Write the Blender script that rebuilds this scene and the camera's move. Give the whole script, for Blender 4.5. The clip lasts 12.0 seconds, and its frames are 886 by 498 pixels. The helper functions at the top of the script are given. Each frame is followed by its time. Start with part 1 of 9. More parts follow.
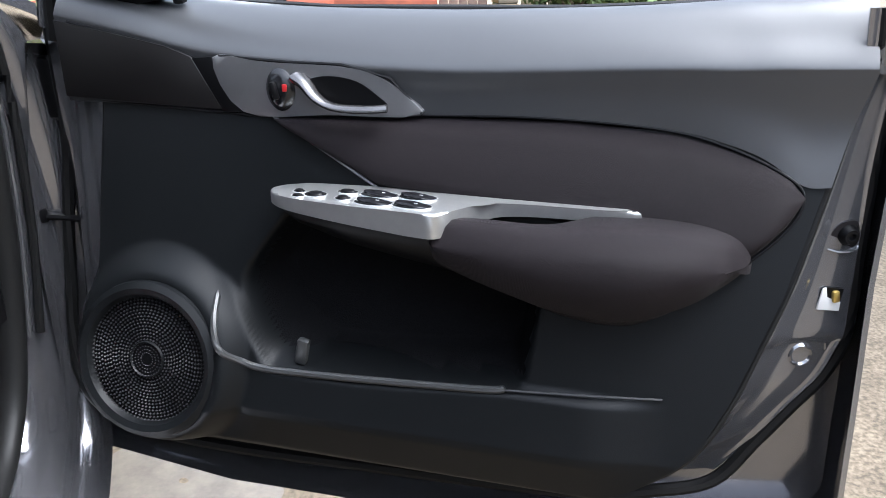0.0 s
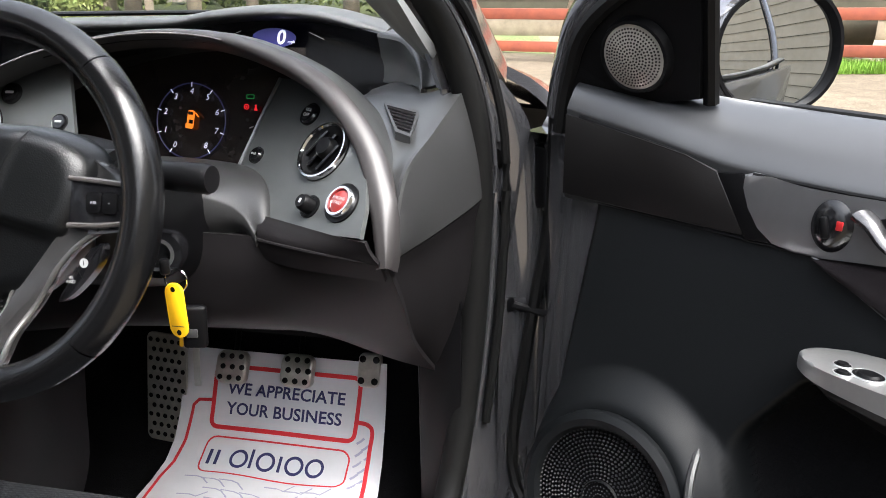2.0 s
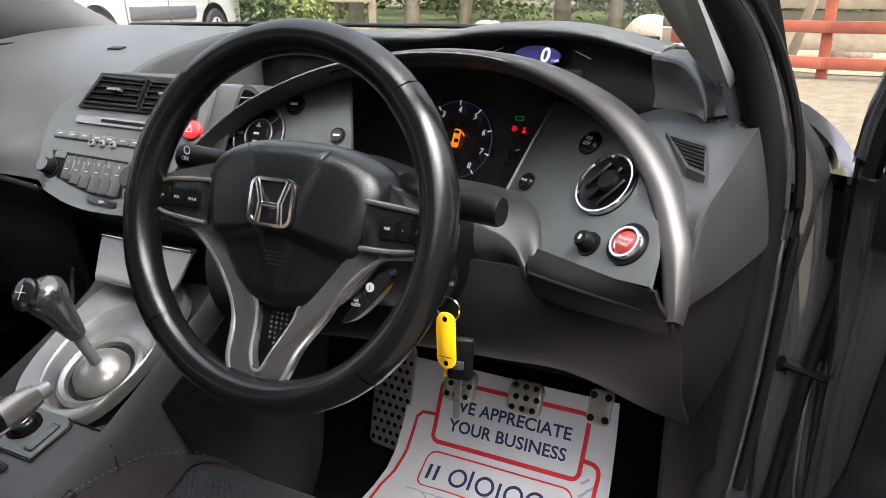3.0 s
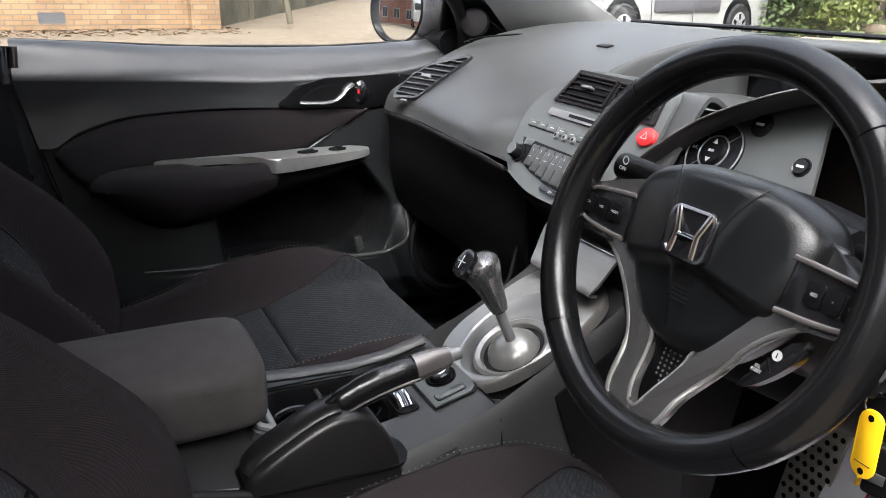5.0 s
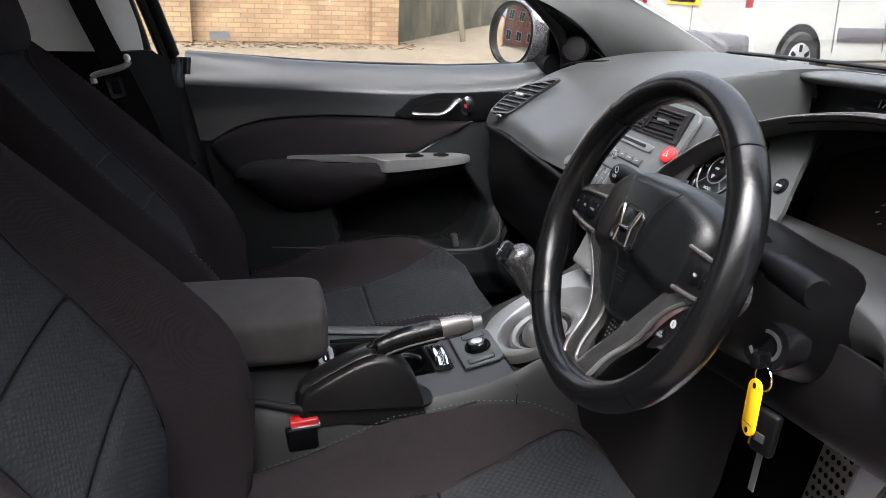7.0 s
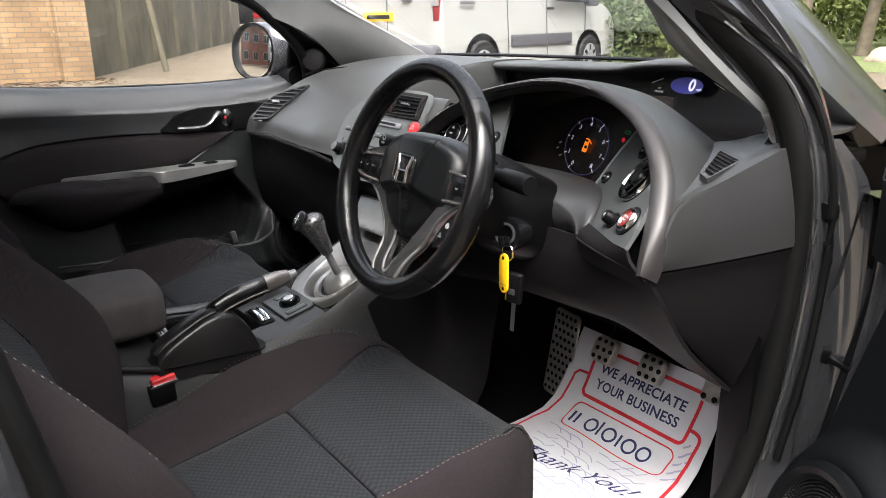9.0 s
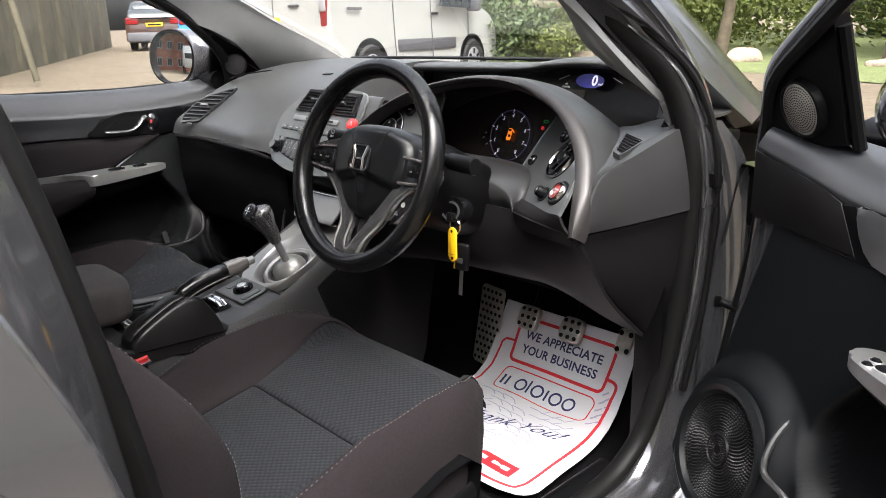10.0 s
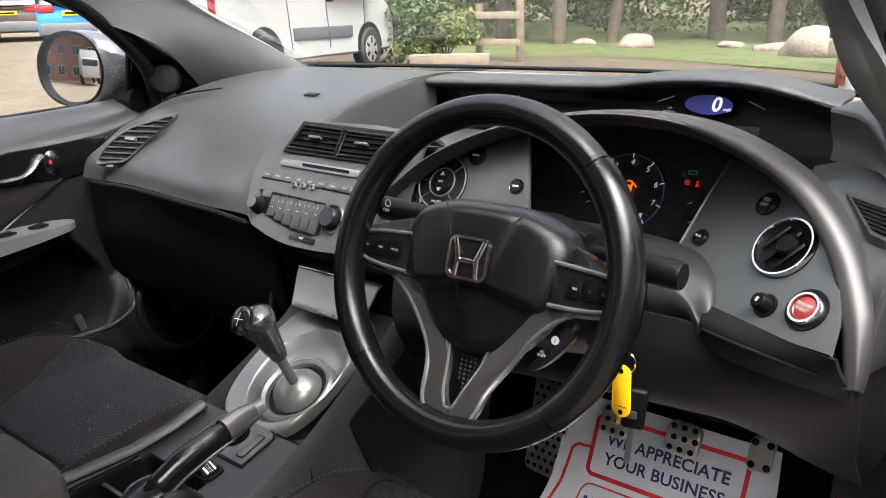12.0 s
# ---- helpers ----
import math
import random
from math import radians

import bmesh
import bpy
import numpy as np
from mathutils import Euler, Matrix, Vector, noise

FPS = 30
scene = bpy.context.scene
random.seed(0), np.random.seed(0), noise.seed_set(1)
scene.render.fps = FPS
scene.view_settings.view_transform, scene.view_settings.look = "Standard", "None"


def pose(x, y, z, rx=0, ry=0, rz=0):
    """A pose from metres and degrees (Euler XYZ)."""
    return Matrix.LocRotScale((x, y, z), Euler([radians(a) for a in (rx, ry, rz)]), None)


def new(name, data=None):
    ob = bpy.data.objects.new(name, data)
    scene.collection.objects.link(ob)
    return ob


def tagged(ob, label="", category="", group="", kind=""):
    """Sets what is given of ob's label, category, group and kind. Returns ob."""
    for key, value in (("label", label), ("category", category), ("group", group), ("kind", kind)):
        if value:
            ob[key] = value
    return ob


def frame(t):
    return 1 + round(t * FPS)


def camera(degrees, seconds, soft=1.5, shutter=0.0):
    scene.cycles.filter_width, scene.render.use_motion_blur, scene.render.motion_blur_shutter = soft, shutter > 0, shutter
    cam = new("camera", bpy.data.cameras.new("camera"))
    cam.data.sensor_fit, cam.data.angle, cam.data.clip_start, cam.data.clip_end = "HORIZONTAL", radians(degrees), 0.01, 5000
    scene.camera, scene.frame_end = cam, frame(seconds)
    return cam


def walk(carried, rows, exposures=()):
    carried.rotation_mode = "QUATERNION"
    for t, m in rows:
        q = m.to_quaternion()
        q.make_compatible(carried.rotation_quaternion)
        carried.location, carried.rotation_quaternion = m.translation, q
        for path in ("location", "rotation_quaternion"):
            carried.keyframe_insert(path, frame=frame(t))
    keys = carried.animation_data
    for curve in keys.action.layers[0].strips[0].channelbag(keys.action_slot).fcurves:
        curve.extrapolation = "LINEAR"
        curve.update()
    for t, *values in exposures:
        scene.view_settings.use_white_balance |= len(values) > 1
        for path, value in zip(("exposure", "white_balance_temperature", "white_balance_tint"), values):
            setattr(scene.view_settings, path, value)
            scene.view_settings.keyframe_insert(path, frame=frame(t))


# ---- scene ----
cam = camera(60.5, 12.0, 0.9)
METRES, EYE, TILT, LEAN, TURN = 1.9, 1.05, -22.0, 0.0, -17.4
ROWS = [
    (0.0, 0.0, 0.0, 0.0, 0.0, 0.0, -0.0),
    (0.5, -0.0121, 0.0365, 0.0116, 5.11, 0.18, -1.97),
    (1.0, -0.0273, 0.057, 0.0297, 12.27, 0.44, -4.44),
    (1.5, -0.0542, 0.0616, 0.0468, 20.05, 0.46, -7.21),
    (2.0, -0.0933, 0.0615, 0.0564, 27.91, 0.08, -9.99),
    (2.5, -0.1264, 0.0581, 0.0615, 35.31, -0.99, -12.47),
    (3.0, -0.1509, 0.055, 0.0626, 42.21, -2.62, -14.95),
    (3.5, -0.1661, 0.0541, 0.063, 50.37, -5.09, -17.32),
    (5.5, -0.1509, 0.0988, 0.0969, 89.77, -19.65, -23.48),
    (6.0, -0.1309, 0.1152, 0.1117, 96.74, -22.06, -23.9),
    (6.5, -0.0873, 0.1375, 0.1209, 98.1, -22.15, -24.26),
    (7.0, -0.0526, 0.1529, 0.1251, 94.41, -20.2, -23.89),
    (7.5, -0.0257, 0.1631, 0.1225, 88.78, -17.58, -22.84),
    (9.5, 0.148, 0.0459, 0.0757, 66.11, -7.81, -19.21),
    (10.0, 0.1676, 0.0169, 0.065, 62.02, -6.44, -18.43),
    (10.5, 0.1207, 0.0192, 0.0636, 58.55, -5.53, -17.64),
    (11.0, 0.0285, 0.0258, 0.0725, 56.08, -4.96, -16.94),
    (11.5, -0.0631, 0.0203, 0.0761, 54.21, -4.8, -16.52),
    (12.0, -0.1474, 0.0098, 0.0797, 52.99, -4.73, -16.38),
]
EXPOSURES = [(0.0, 1.88, 5750, 9), (0.5, 1.78, 6200, 9), (1.0, 1.82, 6350, 9), (1.5, 1.88, 6350, 9), (2.0, 1.84, 6300, 9), (2.5, 1.75, 6400, 9), (3.0, 1.70, 6400, 9), (6.0, 1.70, 6250, 10), (7.5, 1.6, 6300, 10), (9.5, 1.5, 6500, 9), (12.0, 1.5, 6400, 10)]
walk(cam, [(t, pose(1.035, 0, EYE, TILT, LEAN, TURN) @ pose(METRES * x, METRES * y, METRES * z, 90 + pitch, roll, yaw)) for t, x, y, z, yaw, pitch, roll in ROWS], EXPOSURES)

# ---- daylight: bright overcast sky with a weak wide sun ----
world = bpy.data.worlds.new("world")
scene.world = world
world.use_nodes = True
_wn, _wl = world.node_tree.nodes, world.node_tree.links
_bg = _wn["Background"]
_sky = _wn.new("ShaderNodeTexSky")
_sky.sky_type, _sky.sun_disc = "NISHITA", False
_sky.sun_elevation, _sky.sun_rotation = radians(58), radians(119)
_sky.air_density, _sky.dust_density, _sky.ozone_density = 1.0, 6.0, 1.0
_hsv = _wn.new("ShaderNodeHueSaturation")
_hsv.inputs["Saturation"].default_value = 0.35
_wl.new(_sky.outputs[0], _hsv.inputs["Color"])
# an overcast sky is brighter overhead than at the horizon
_co = _wn.new("ShaderNodeTexCoord")
_sp = _wn.new("ShaderNodeSeparateXYZ")
_ra = _wn.new("ShaderNodeMapRange")
_ra.inputs[1].default_value, _ra.inputs[2].default_value, _ra.inputs[3].default_value, _ra.inputs[4].default_value = 0.0, 1.0, 0.38, 2.15
_mu = _wn.new("ShaderNodeVectorMath")
_mu.operation = "SCALE"
_wl.new(_co.outputs["Generated"], _sp.inputs[0])
_wl.new(_sp.outputs["Z"], _ra.inputs[0])
_wl.new(_hsv.outputs[0], _mu.inputs[0])
_wl.new(_ra.outputs[0], _mu.inputs["Scale"])
_wl.new(_mu.outputs[0], _bg.inputs["Color"])
_bg.inputs["Strength"].default_value = 0.172
sun = new("sun", bpy.data.lights.new("sun", "SUN"))
sun.data.energy, sun.data.angle, sun.data.color = 1.1, radians(50), (1.0, 0.97, 0.92)
sun.rotation_euler = Vector((-0.46, 0.26, -0.85)).to_track_quat("-Z", "Y").to_euler()

# ---- materials ----
def mat(name, color, rough=0.5, metal=0.0, spec=0.5, var=0.0, vscale=8.0, bump=0.0, bscale=200.0, kind="noise", coat=0.0,
        rvar=0.0, color2=None, emit=None, estr=0.0, glass=False, bump2=0.0, b2scale=20.0, sheen=0.0, rnd=0.0):
    """Principled material with colour variation at one scale, bump at one or two, gloss variation."""
    m = bpy.data.materials.new(name)
    m.use_nodes = True
    nt = m.node_tree
    n, l = nt.nodes, nt.links
    p = n["Principled BSDF"]
    p.inputs["Base Color"].default_value = (*color, 1)
    p.inputs["Roughness"].default_value = rough
    p.inputs["Metallic"].default_value = metal
    p.inputs["Specular IOR Level"].default_value = spec
    p.inputs["Coat Weight"].default_value = coat
    p.inputs["Coat Roughness"].default_value = 0.08
    if sheen:
        p.inputs["Sheen Weight"].default_value = sheen
        p.inputs["Sheen Roughness"].default_value = 0.5
    tc = n.new("ShaderNodeTexCoord")
    if var or color2 or rvar:
        t = n.new("ShaderNodeTexNoise")
        t.inputs["Scale"].default_value, t.inputs["Detail"].default_value, t.inputs["Roughness"].default_value = vscale, 6, 0.65
        l.new(tc.outputs["Object"], t.inputs["Vector"])
        mix = n.new("ShaderNodeMix")
        mix.data_type = "RGBA"
        c2 = color2 or tuple(min(1, c * (1 + var)) for c in color)
        c1 = color if color2 else tuple(c * (1 - var) for c in color)
        mix.inputs[6].default_value, mix.inputs[7].default_value = (*c1, 1), (*c2, 1)
        ramp = n.new("ShaderNodeMapRange")
        ramp.inputs[1].default_value, ramp.inputs[2].default_value = 0.3, 0.7
        l.new(t.outputs[0], ramp.inputs[0])
        l.new(ramp.outputs[0], mix.inputs[0])
        out = mix.outputs[2]
        if rnd:
            oi = n.new("ShaderNodeObjectInfo")
            hv = n.new("ShaderNodeHueSaturation")
            mr = n.new("ShaderNodeMapRange")
            mr.inputs[3].default_value, mr.inputs[4].default_value = 1 - rnd, 1 + rnd
            l.new(oi.outputs["Random"], mr.inputs[0])
            l.new(mr.outputs[0], hv.inputs["Value"])
            l.new(out, hv.inputs["Color"])
            out = hv.outputs[0]
        l.new(out, p.inputs["Base Color"])
        if rvar:
            rr = n.new("ShaderNodeMapRange")
            rr.inputs[3].default_value, rr.inputs[4].default_value = max(0.02, rough - rvar), rough + rvar
            l.new(ramp.outputs[0], rr.inputs[0])
            l.new(rr.outputs[0], p.inputs["Roughness"])
    if bump:
        if kind == "noise":
            b = n.new("ShaderNodeTexNoise")
            b.inputs["Detail"].default_value = 3
            o = b.outputs[0]
        elif kind == "grain":
            b = n.new("ShaderNodeTexVoronoi")
            b.feature = "DISTANCE_TO_EDGE"
            o = b.outputs["Distance"]
        elif kind == "weave":
            b = n.new("ShaderNodeTexWave")
            b.bands_direction = "DIAGONAL"
            b.inputs["Distortion"].default_value = 1.5
            b.inputs["Detail"].default_value = 1
            o = b.outputs["Fac"]
        else:
            b = n.new("ShaderNodeTexVoronoi")
            b.feature = "F1"
            o = b.outputs["Distance"]
        b.inputs["Scale"].default_value = bscale
        l.new(tc.outputs["Object"], b.inputs["Vector"])
        bn = n.new("ShaderNodeBump")
        bn.inputs["Strength"].default_value = bump
        bn.inputs["Distance"].default_value = 0.0004 if kind == "grain" else 0.002
        l.new(o, bn.inputs["Height"])
        if bump2:
            b2 = n.new("ShaderNodeTexNoise")
            b2.inputs["Scale"].default_value, b2.inputs["Detail"].default_value = b2scale, 4
            l.new(tc.outputs["Object"], b2.inputs["Vector"])
            bn2 = n.new("ShaderNodeBump")
            bn2.inputs["Strength"].default_value, bn2.inputs["Distance"].default_value = bump2, 0.01
            l.new(b2.outputs[0], bn2.inputs["Height"])
            l.new(bn2.outputs[0], bn.inputs["Normal"])
        l.new(bn.outputs[0], p.inputs["Normal"])
    if emit:
        p.inputs["Emission Color"].default_value = (*emit, 1)
        p.inputs["Emission Strength"].default_value = estr
    if glass:
        p.inputs["Transmission Weight"].default_value = 1.0
        p.inputs["IOR"].default_value = 1.45
    return m


PLASTIC = mat("soft_plastic", (0.0036, 0.0041, 0.0046), 0.42, spec=0.14, var=0.06, vscale=30, bump=0.25, bscale=700, kind="grain")
DASH = mat("dash_plastic", (0.027, 0.0277, 0.028), 0.38, spec=0.50, var=0.06, vscale=14, bump=0.2, bscale=800, kind="grain")
DASH_LOW = mat("lower_dash_plastic", (0.0074, 0.0066, 0.0072), 0.55, spec=0.15, var=0.1, vscale=14, bump=0.25, bscale=700, kind="grain")
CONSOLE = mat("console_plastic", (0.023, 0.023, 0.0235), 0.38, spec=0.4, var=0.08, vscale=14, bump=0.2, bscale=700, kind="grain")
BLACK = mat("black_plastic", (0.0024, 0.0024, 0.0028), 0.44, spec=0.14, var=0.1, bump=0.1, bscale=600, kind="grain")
LEVER = mat("dark_lever_plastic", (0.0062, 0.0057, 0.0058), 0.33, spec=0.35, var=0.1, vscale=20, bump=0.2, bscale=700, kind="grain")
BAND = mat("black_display_lens", (0.003, 0.003, 0.0035), 0.25, spec=0.15, var=0.1)
GLOSS = mat("gloss_black", (0.006, 0.006, 0.007), 0.18, var=0.1)
RUBBER = mat("black_rubber", (0.005, 0.005, 0.005), 0.5, spec=0.16, var=0.2, vscale=20, bump=0.1, bscale=150)
LEATHER = mat("black_leather", (0.0036, 0.0036, 0.0040), 0.23, spec=0.42, var=0.08, vscale=60, bump=0.07, bscale=420, rvar=0.015)
COVERGRAIN = mat("grained_airbag_plastic", (0.0034, 0.0038, 0.0043), 0.34, spec=0.42, var=0.08, vscale=60, bump=0.5, bscale=420, kind="grain")
SILVER = mat("satin_silver_paint", (0.58, 0.58, 0.57), 0.30, metal=0.8, var=0.05, vscale=40, bump=0.03, bscale=600)
DIMSILVER = mat("dark_satin_silver", (0.18, 0.18, 0.185), 0.33, metal=0.6, var=0.06, vscale=30, bump=0.08, bscale=700, kind="grain")
PANEL = mat("grey_metallic_panel", (0.078, 0.082, 0.082), 0.38, metal=0.45, var=0.05, vscale=40, bump=0.08, bscale=900, kind="grain")
RIMTRIM = mat("dark_warm_metallic", (0.036, 0.033, 0.033), 0.42, metal=0.25, var=0.06, vscale=20, bump=0.05, bscale=700, kind="grain")
HOODTRIM = mat("warm_silver_trim", (0.17, 0.155, 0.15), 0.27, metal=0.7, var=0.06, vscale=20, bump=0.05, bscale=700, kind="grain")
GUNMETAL = mat("gunmetal", (0.105, 0.103, 0.104), 0.22, metal=0.75, var=0.06, vscale=40)
CHROME = mat("chrome", (0.78, 0.78, 0.8), 0.1, metal=1.0, var=0.03, vscale=50)
ALLOY = mat("brushed_alloy", (0.62, 0.61, 0.58), 0.3, metal=1.0, var=0.1, vscale=60, bump=0.05, bscale=300)
GEARSILVER = mat("warm_grey_silver", (0.21, 0.205, 0.197), 0.30, metal=0.7, var=0.08, vscale=60, bump=0.04, bscale=500)
WORNALLOY = mat("dull_worn_alloy", (0.46, 0.44, 0.40), 0.28, metal=0.6, var=0.18, vscale=60, bump=0.06, bscale=300)
PAINT = mat("grey_metallic_paint", (0.150, 0.150, 0.160), 0.14, metal=0.76, coat=1.0, var=0.06, vscale=400)
CLOTH = mat("charcoal_cloth", (0.0172, 0.0142, 0.0154), 0.95, spec=0.06, var=0.18, vscale=250, bump=0.3, bscale=900, kind="weave", sheen=0.01)
CLOTHIN = mat("blue_black_knit", (0.0176, 0.0190, 0.0222), 0.92, spec=0.08, var=0.15, vscale=200, bump=0.4, bscale=900, kind="weave", sheen=0.025)
DOORCLOTH = mat("door_cloth", (0.0074, 0.0054, 0.0063), 0.62, spec=0.12, var=0.15, vscale=250, bump=0.3, bscale=900, kind="weave", sheen=0.02)
ARMCLOTH = mat("worn_armrest_cloth", (0.042, 0.0375, 0.037), 0.75, spec=0.2, var=0.2, vscale=25, bump=0.2, bscale=600)
BRUSHED = mat("brushed_satin_silver", (0.37, 0.37, 0.365), 0.30, metal=0.8, var=0.05, vscale=90, bump=0.05, bscale=400)
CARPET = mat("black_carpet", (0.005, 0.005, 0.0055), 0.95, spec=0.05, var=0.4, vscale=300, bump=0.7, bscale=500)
THREAD = mat("grey_thread", (0.13, 0.122, 0.118), 0.8, var=0.1)
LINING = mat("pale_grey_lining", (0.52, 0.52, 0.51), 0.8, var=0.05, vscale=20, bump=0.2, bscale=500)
# unseen roof lining, set darker than the pillar lining to cut bounced light
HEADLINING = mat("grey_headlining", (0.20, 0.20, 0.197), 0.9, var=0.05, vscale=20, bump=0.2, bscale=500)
PILLAR = mat("grey_pillar_trim", (0.15, 0.153, 0.153), 0.55, var=0.05, vscale=20, bump=0.15, bscale=700, kind="grain")
GLASS = mat("clear_glass", (1, 1, 1), 0.0, glass=True)
MIRROR = mat("mirror_glass", (0.85, 0.87, 0.88), 0.015, metal=1.0)
RED = mat("red_plastic", (0.36, 0.014, 0.016), 0.35, var=0.1)
ORANGE = mat("orange_light", (0.8, 0.2, 0.01), 0.4, emit=(1.0, 0.22, 0.02), estr=0.28)
BLUEGLOW = mat("blue_display", (0.01, 0.01, 0.1), 0.4, emit=(0.012, 0.012, 0.26), estr=0.030)
WHITEGLOW = mat("white_digits", (0.6, 0.6, 0.7), 0.4, emit=(0.75, 0.7, 0.95), estr=0.17)
REDGLOW = mat("red_light", (0.5, 0.0, 0.0), 0.4, emit=(0.9, 0.02, 0.03), estr=0.22)
GREENGLOW = mat("green_light", (0.0, 0.2, 0.03), 0.4, emit=(0.0, 0.35, 0.06), estr=0.05)
# base lifted towards brown-grey to carry reflections on the dark screen
SCREEN = mat("smoked_screen", (0.017, 0.0135, 0.0125), 0.20, var=0.15, vscale=5)
YELLOW = mat("yellow_plastic", (0.85, 0.48, 0.01), 0.35, var=0.06, vscale=30)
INK = mat("pale_print", (0.36, 0.36, 0.36), 0.5)
PAPER = mat("white_paper", (0.60, 0.60, 0.625), 0.7, var=0.04, vscale=20, bump=0.25, bscale=18)
NAVY = mat("navy_ink", (0.02, 0.02, 0.10), 0.6)
REDINK = mat("red_ink", (0.62, 0.02, 0.03), 0.6)
LILAC = mat("lilac_ink", (0.34, 0.34, 0.46), 0.65)


def knit_relief(m, pitch, strength):
    """Lays a regular diamond knit over a cloth: crossing diagonal ribs in its own x and in y less z."""
    n, l = m.node_tree.nodes, m.node_tree.links
    tc, sp = n.new("ShaderNodeTexCoord"), n.new("ShaderNodeSeparateXYZ")
    l.new(tc.outputs["Object"], sp.inputs[0])

    def op(kind, a, b=None):
        q = n.new("ShaderNodeMath")
        q.operation = kind
        for i, v in enumerate((a, b)):
            if v is None:
                continue
            if isinstance(v, (int, float)):
                q.inputs[i].default_value = v
            else:
                l.new(v, q.inputs[i])
        return q.outputs[0]

    along = op("SUBTRACT", sp.outputs["Y"], sp.outputs["Z"])
    across = op("MULTIPLY", sp.outputs["X"], 0.75)
    ribs = [op("ABSOLUTE", op("SINE", op("MULTIPLY", op(k, across, along), math.pi / pitch))) for k in ("ADD", "SUBTRACT")]
    height = op("MULTIPLY", ribs[0], ribs[1])
    bn = n.new("ShaderNodeBump")
    bn.inputs["Strength"].default_value, bn.inputs["Distance"].default_value = strength, 0.004
    l.new(height, bn.inputs["Height"])
    p = n["Principled BSDF"]
    fine = p.inputs["Normal"].links[0].from_node
    l.new(bn.outputs[0], fine.inputs["Normal"])
    # shade between the ribs put into the colour, darker as the relief dips
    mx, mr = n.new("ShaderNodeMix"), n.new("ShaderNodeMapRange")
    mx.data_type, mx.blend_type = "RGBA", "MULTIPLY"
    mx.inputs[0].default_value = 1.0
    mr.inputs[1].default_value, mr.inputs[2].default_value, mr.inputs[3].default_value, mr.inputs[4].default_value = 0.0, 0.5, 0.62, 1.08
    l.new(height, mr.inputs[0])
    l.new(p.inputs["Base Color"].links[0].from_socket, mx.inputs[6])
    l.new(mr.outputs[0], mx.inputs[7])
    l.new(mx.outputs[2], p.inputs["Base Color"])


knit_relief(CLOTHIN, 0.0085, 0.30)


# ---- building helpers ----
def thing(name, label, category, at=(0, 0, 0), group="", kind=""):
    ob = new(name)
    ob.location = at
    ob.empty_display_size = 0.05
    scene.view_layers[0].update()
    return tagged(ob, label, category, group, kind)


def part(name, bm, material, parent=None, label="", smooth=True, kind="", category="", normals=True, angle=40):
    """Links a bmesh given in world coordinates as one mesh object, under its thing or part."""
    if normals:
        bmesh.ops.recalc_face_normals(bm, faces=bm.faces)
    me = bpy.data.meshes.new(name)
    if smooth:
        for e in bm.edges:
            if len(e.link_faces) == 2 and e.calc_face_angle(0) > radians(angle):
                e.smooth = False
        for f_ in bm.faces:
            f_.smooth = True
    bm.to_mesh(me)
    bm.free()
    me.materials.append(material)
    ob = new(name, me)
    if parent is not None:
        o, up = Vector((0, 0, 0)), parent
        while up is not None:
            o += up.location
            up = up.parent
        me.transform(Matrix.Translation(-o))
        ob.parent = parent
    return tagged(ob, label, category, kind=kind)


def spline(pts, n=8, closed=False):
    """Catmull-Rom curve through points, n steps a span."""
    P = [Vector(p) for p in pts]
    k = len(P)
    out = []
    for i in range(k if closed else k - 1):
        if closed:
            a, b, c, d = P[i - 1], P[i], P[(i + 1) % k], P[(i + 2) % k]
        else:
            b, c = P[i], P[i + 1]
            a = P[i - 1] if i else b * 2 - c
            d = P[i + 2] if i + 2 < k else c * 2 - b
        for j in range(n):
            t = j / n
            out.append(0.5 * (2 * b + (c - a) * t + (2 * a - 5 * b + 4 * c - d) * t * t + (3 * b - a - 3 * c + d) * t ** 3))
    if not closed:
        out.append(P[-1])
    return out


def skin(rows, close_u=False, close_v=False, bm=None):
    """Quads over rows of points."""
    bm = bm or bmesh.new()
    V = [[bm.verts.new(p) for p in r] for r in rows]
    a, b = len(V), len(V[0])
    for i in range(a if close_v else a - 1):
        for j in range(b if close_u else b - 1):
            q = [V[i][j], V[i][(j + 1) % b], V[(i + 1) % a][(j + 1) % b], V[(i + 1) % a][j]]
            if len({tuple(v.co) for v in q}) >= 3:
                try:
                    bm.faces.new(q)
                except ValueError:
                    pass
    return bm


def surf(rows, nu=6, nv=6, thick=0.0, **kw):
    """Smooth surface through a grid of control points, thickened when asked."""
    fine = [spline(r, nu) for r in rows]
    cols = [spline(c, nv) for c in zip(*fine)]
    bm = skin([list(r) for r in zip(*cols)], **kw)
    bmesh.ops.remove_doubles(bm, verts=bm.verts, dist=1e-5)
    if thick:
        bmesh.ops.recalc_face_normals(bm, faces=bm.faces)
        bmesh.ops.solidify(bm, geom=bm.faces[:], thickness=thick)
    return bm


def loft(rings, caps=True, bm=None):
    bm = skin(rings, close_u=True, bm=bm)
    if caps:
        bm.verts.ensure_lookup_table()
        k = len(rings[0])
        off = len(bm.verts) - k * len(rings)
        for s in (0, len(rings) - 1):
            try:
                bm.faces.new([bm.verts[off + s * k + j] for j in range(k)])
            except ValueError:
                pass
    return bm


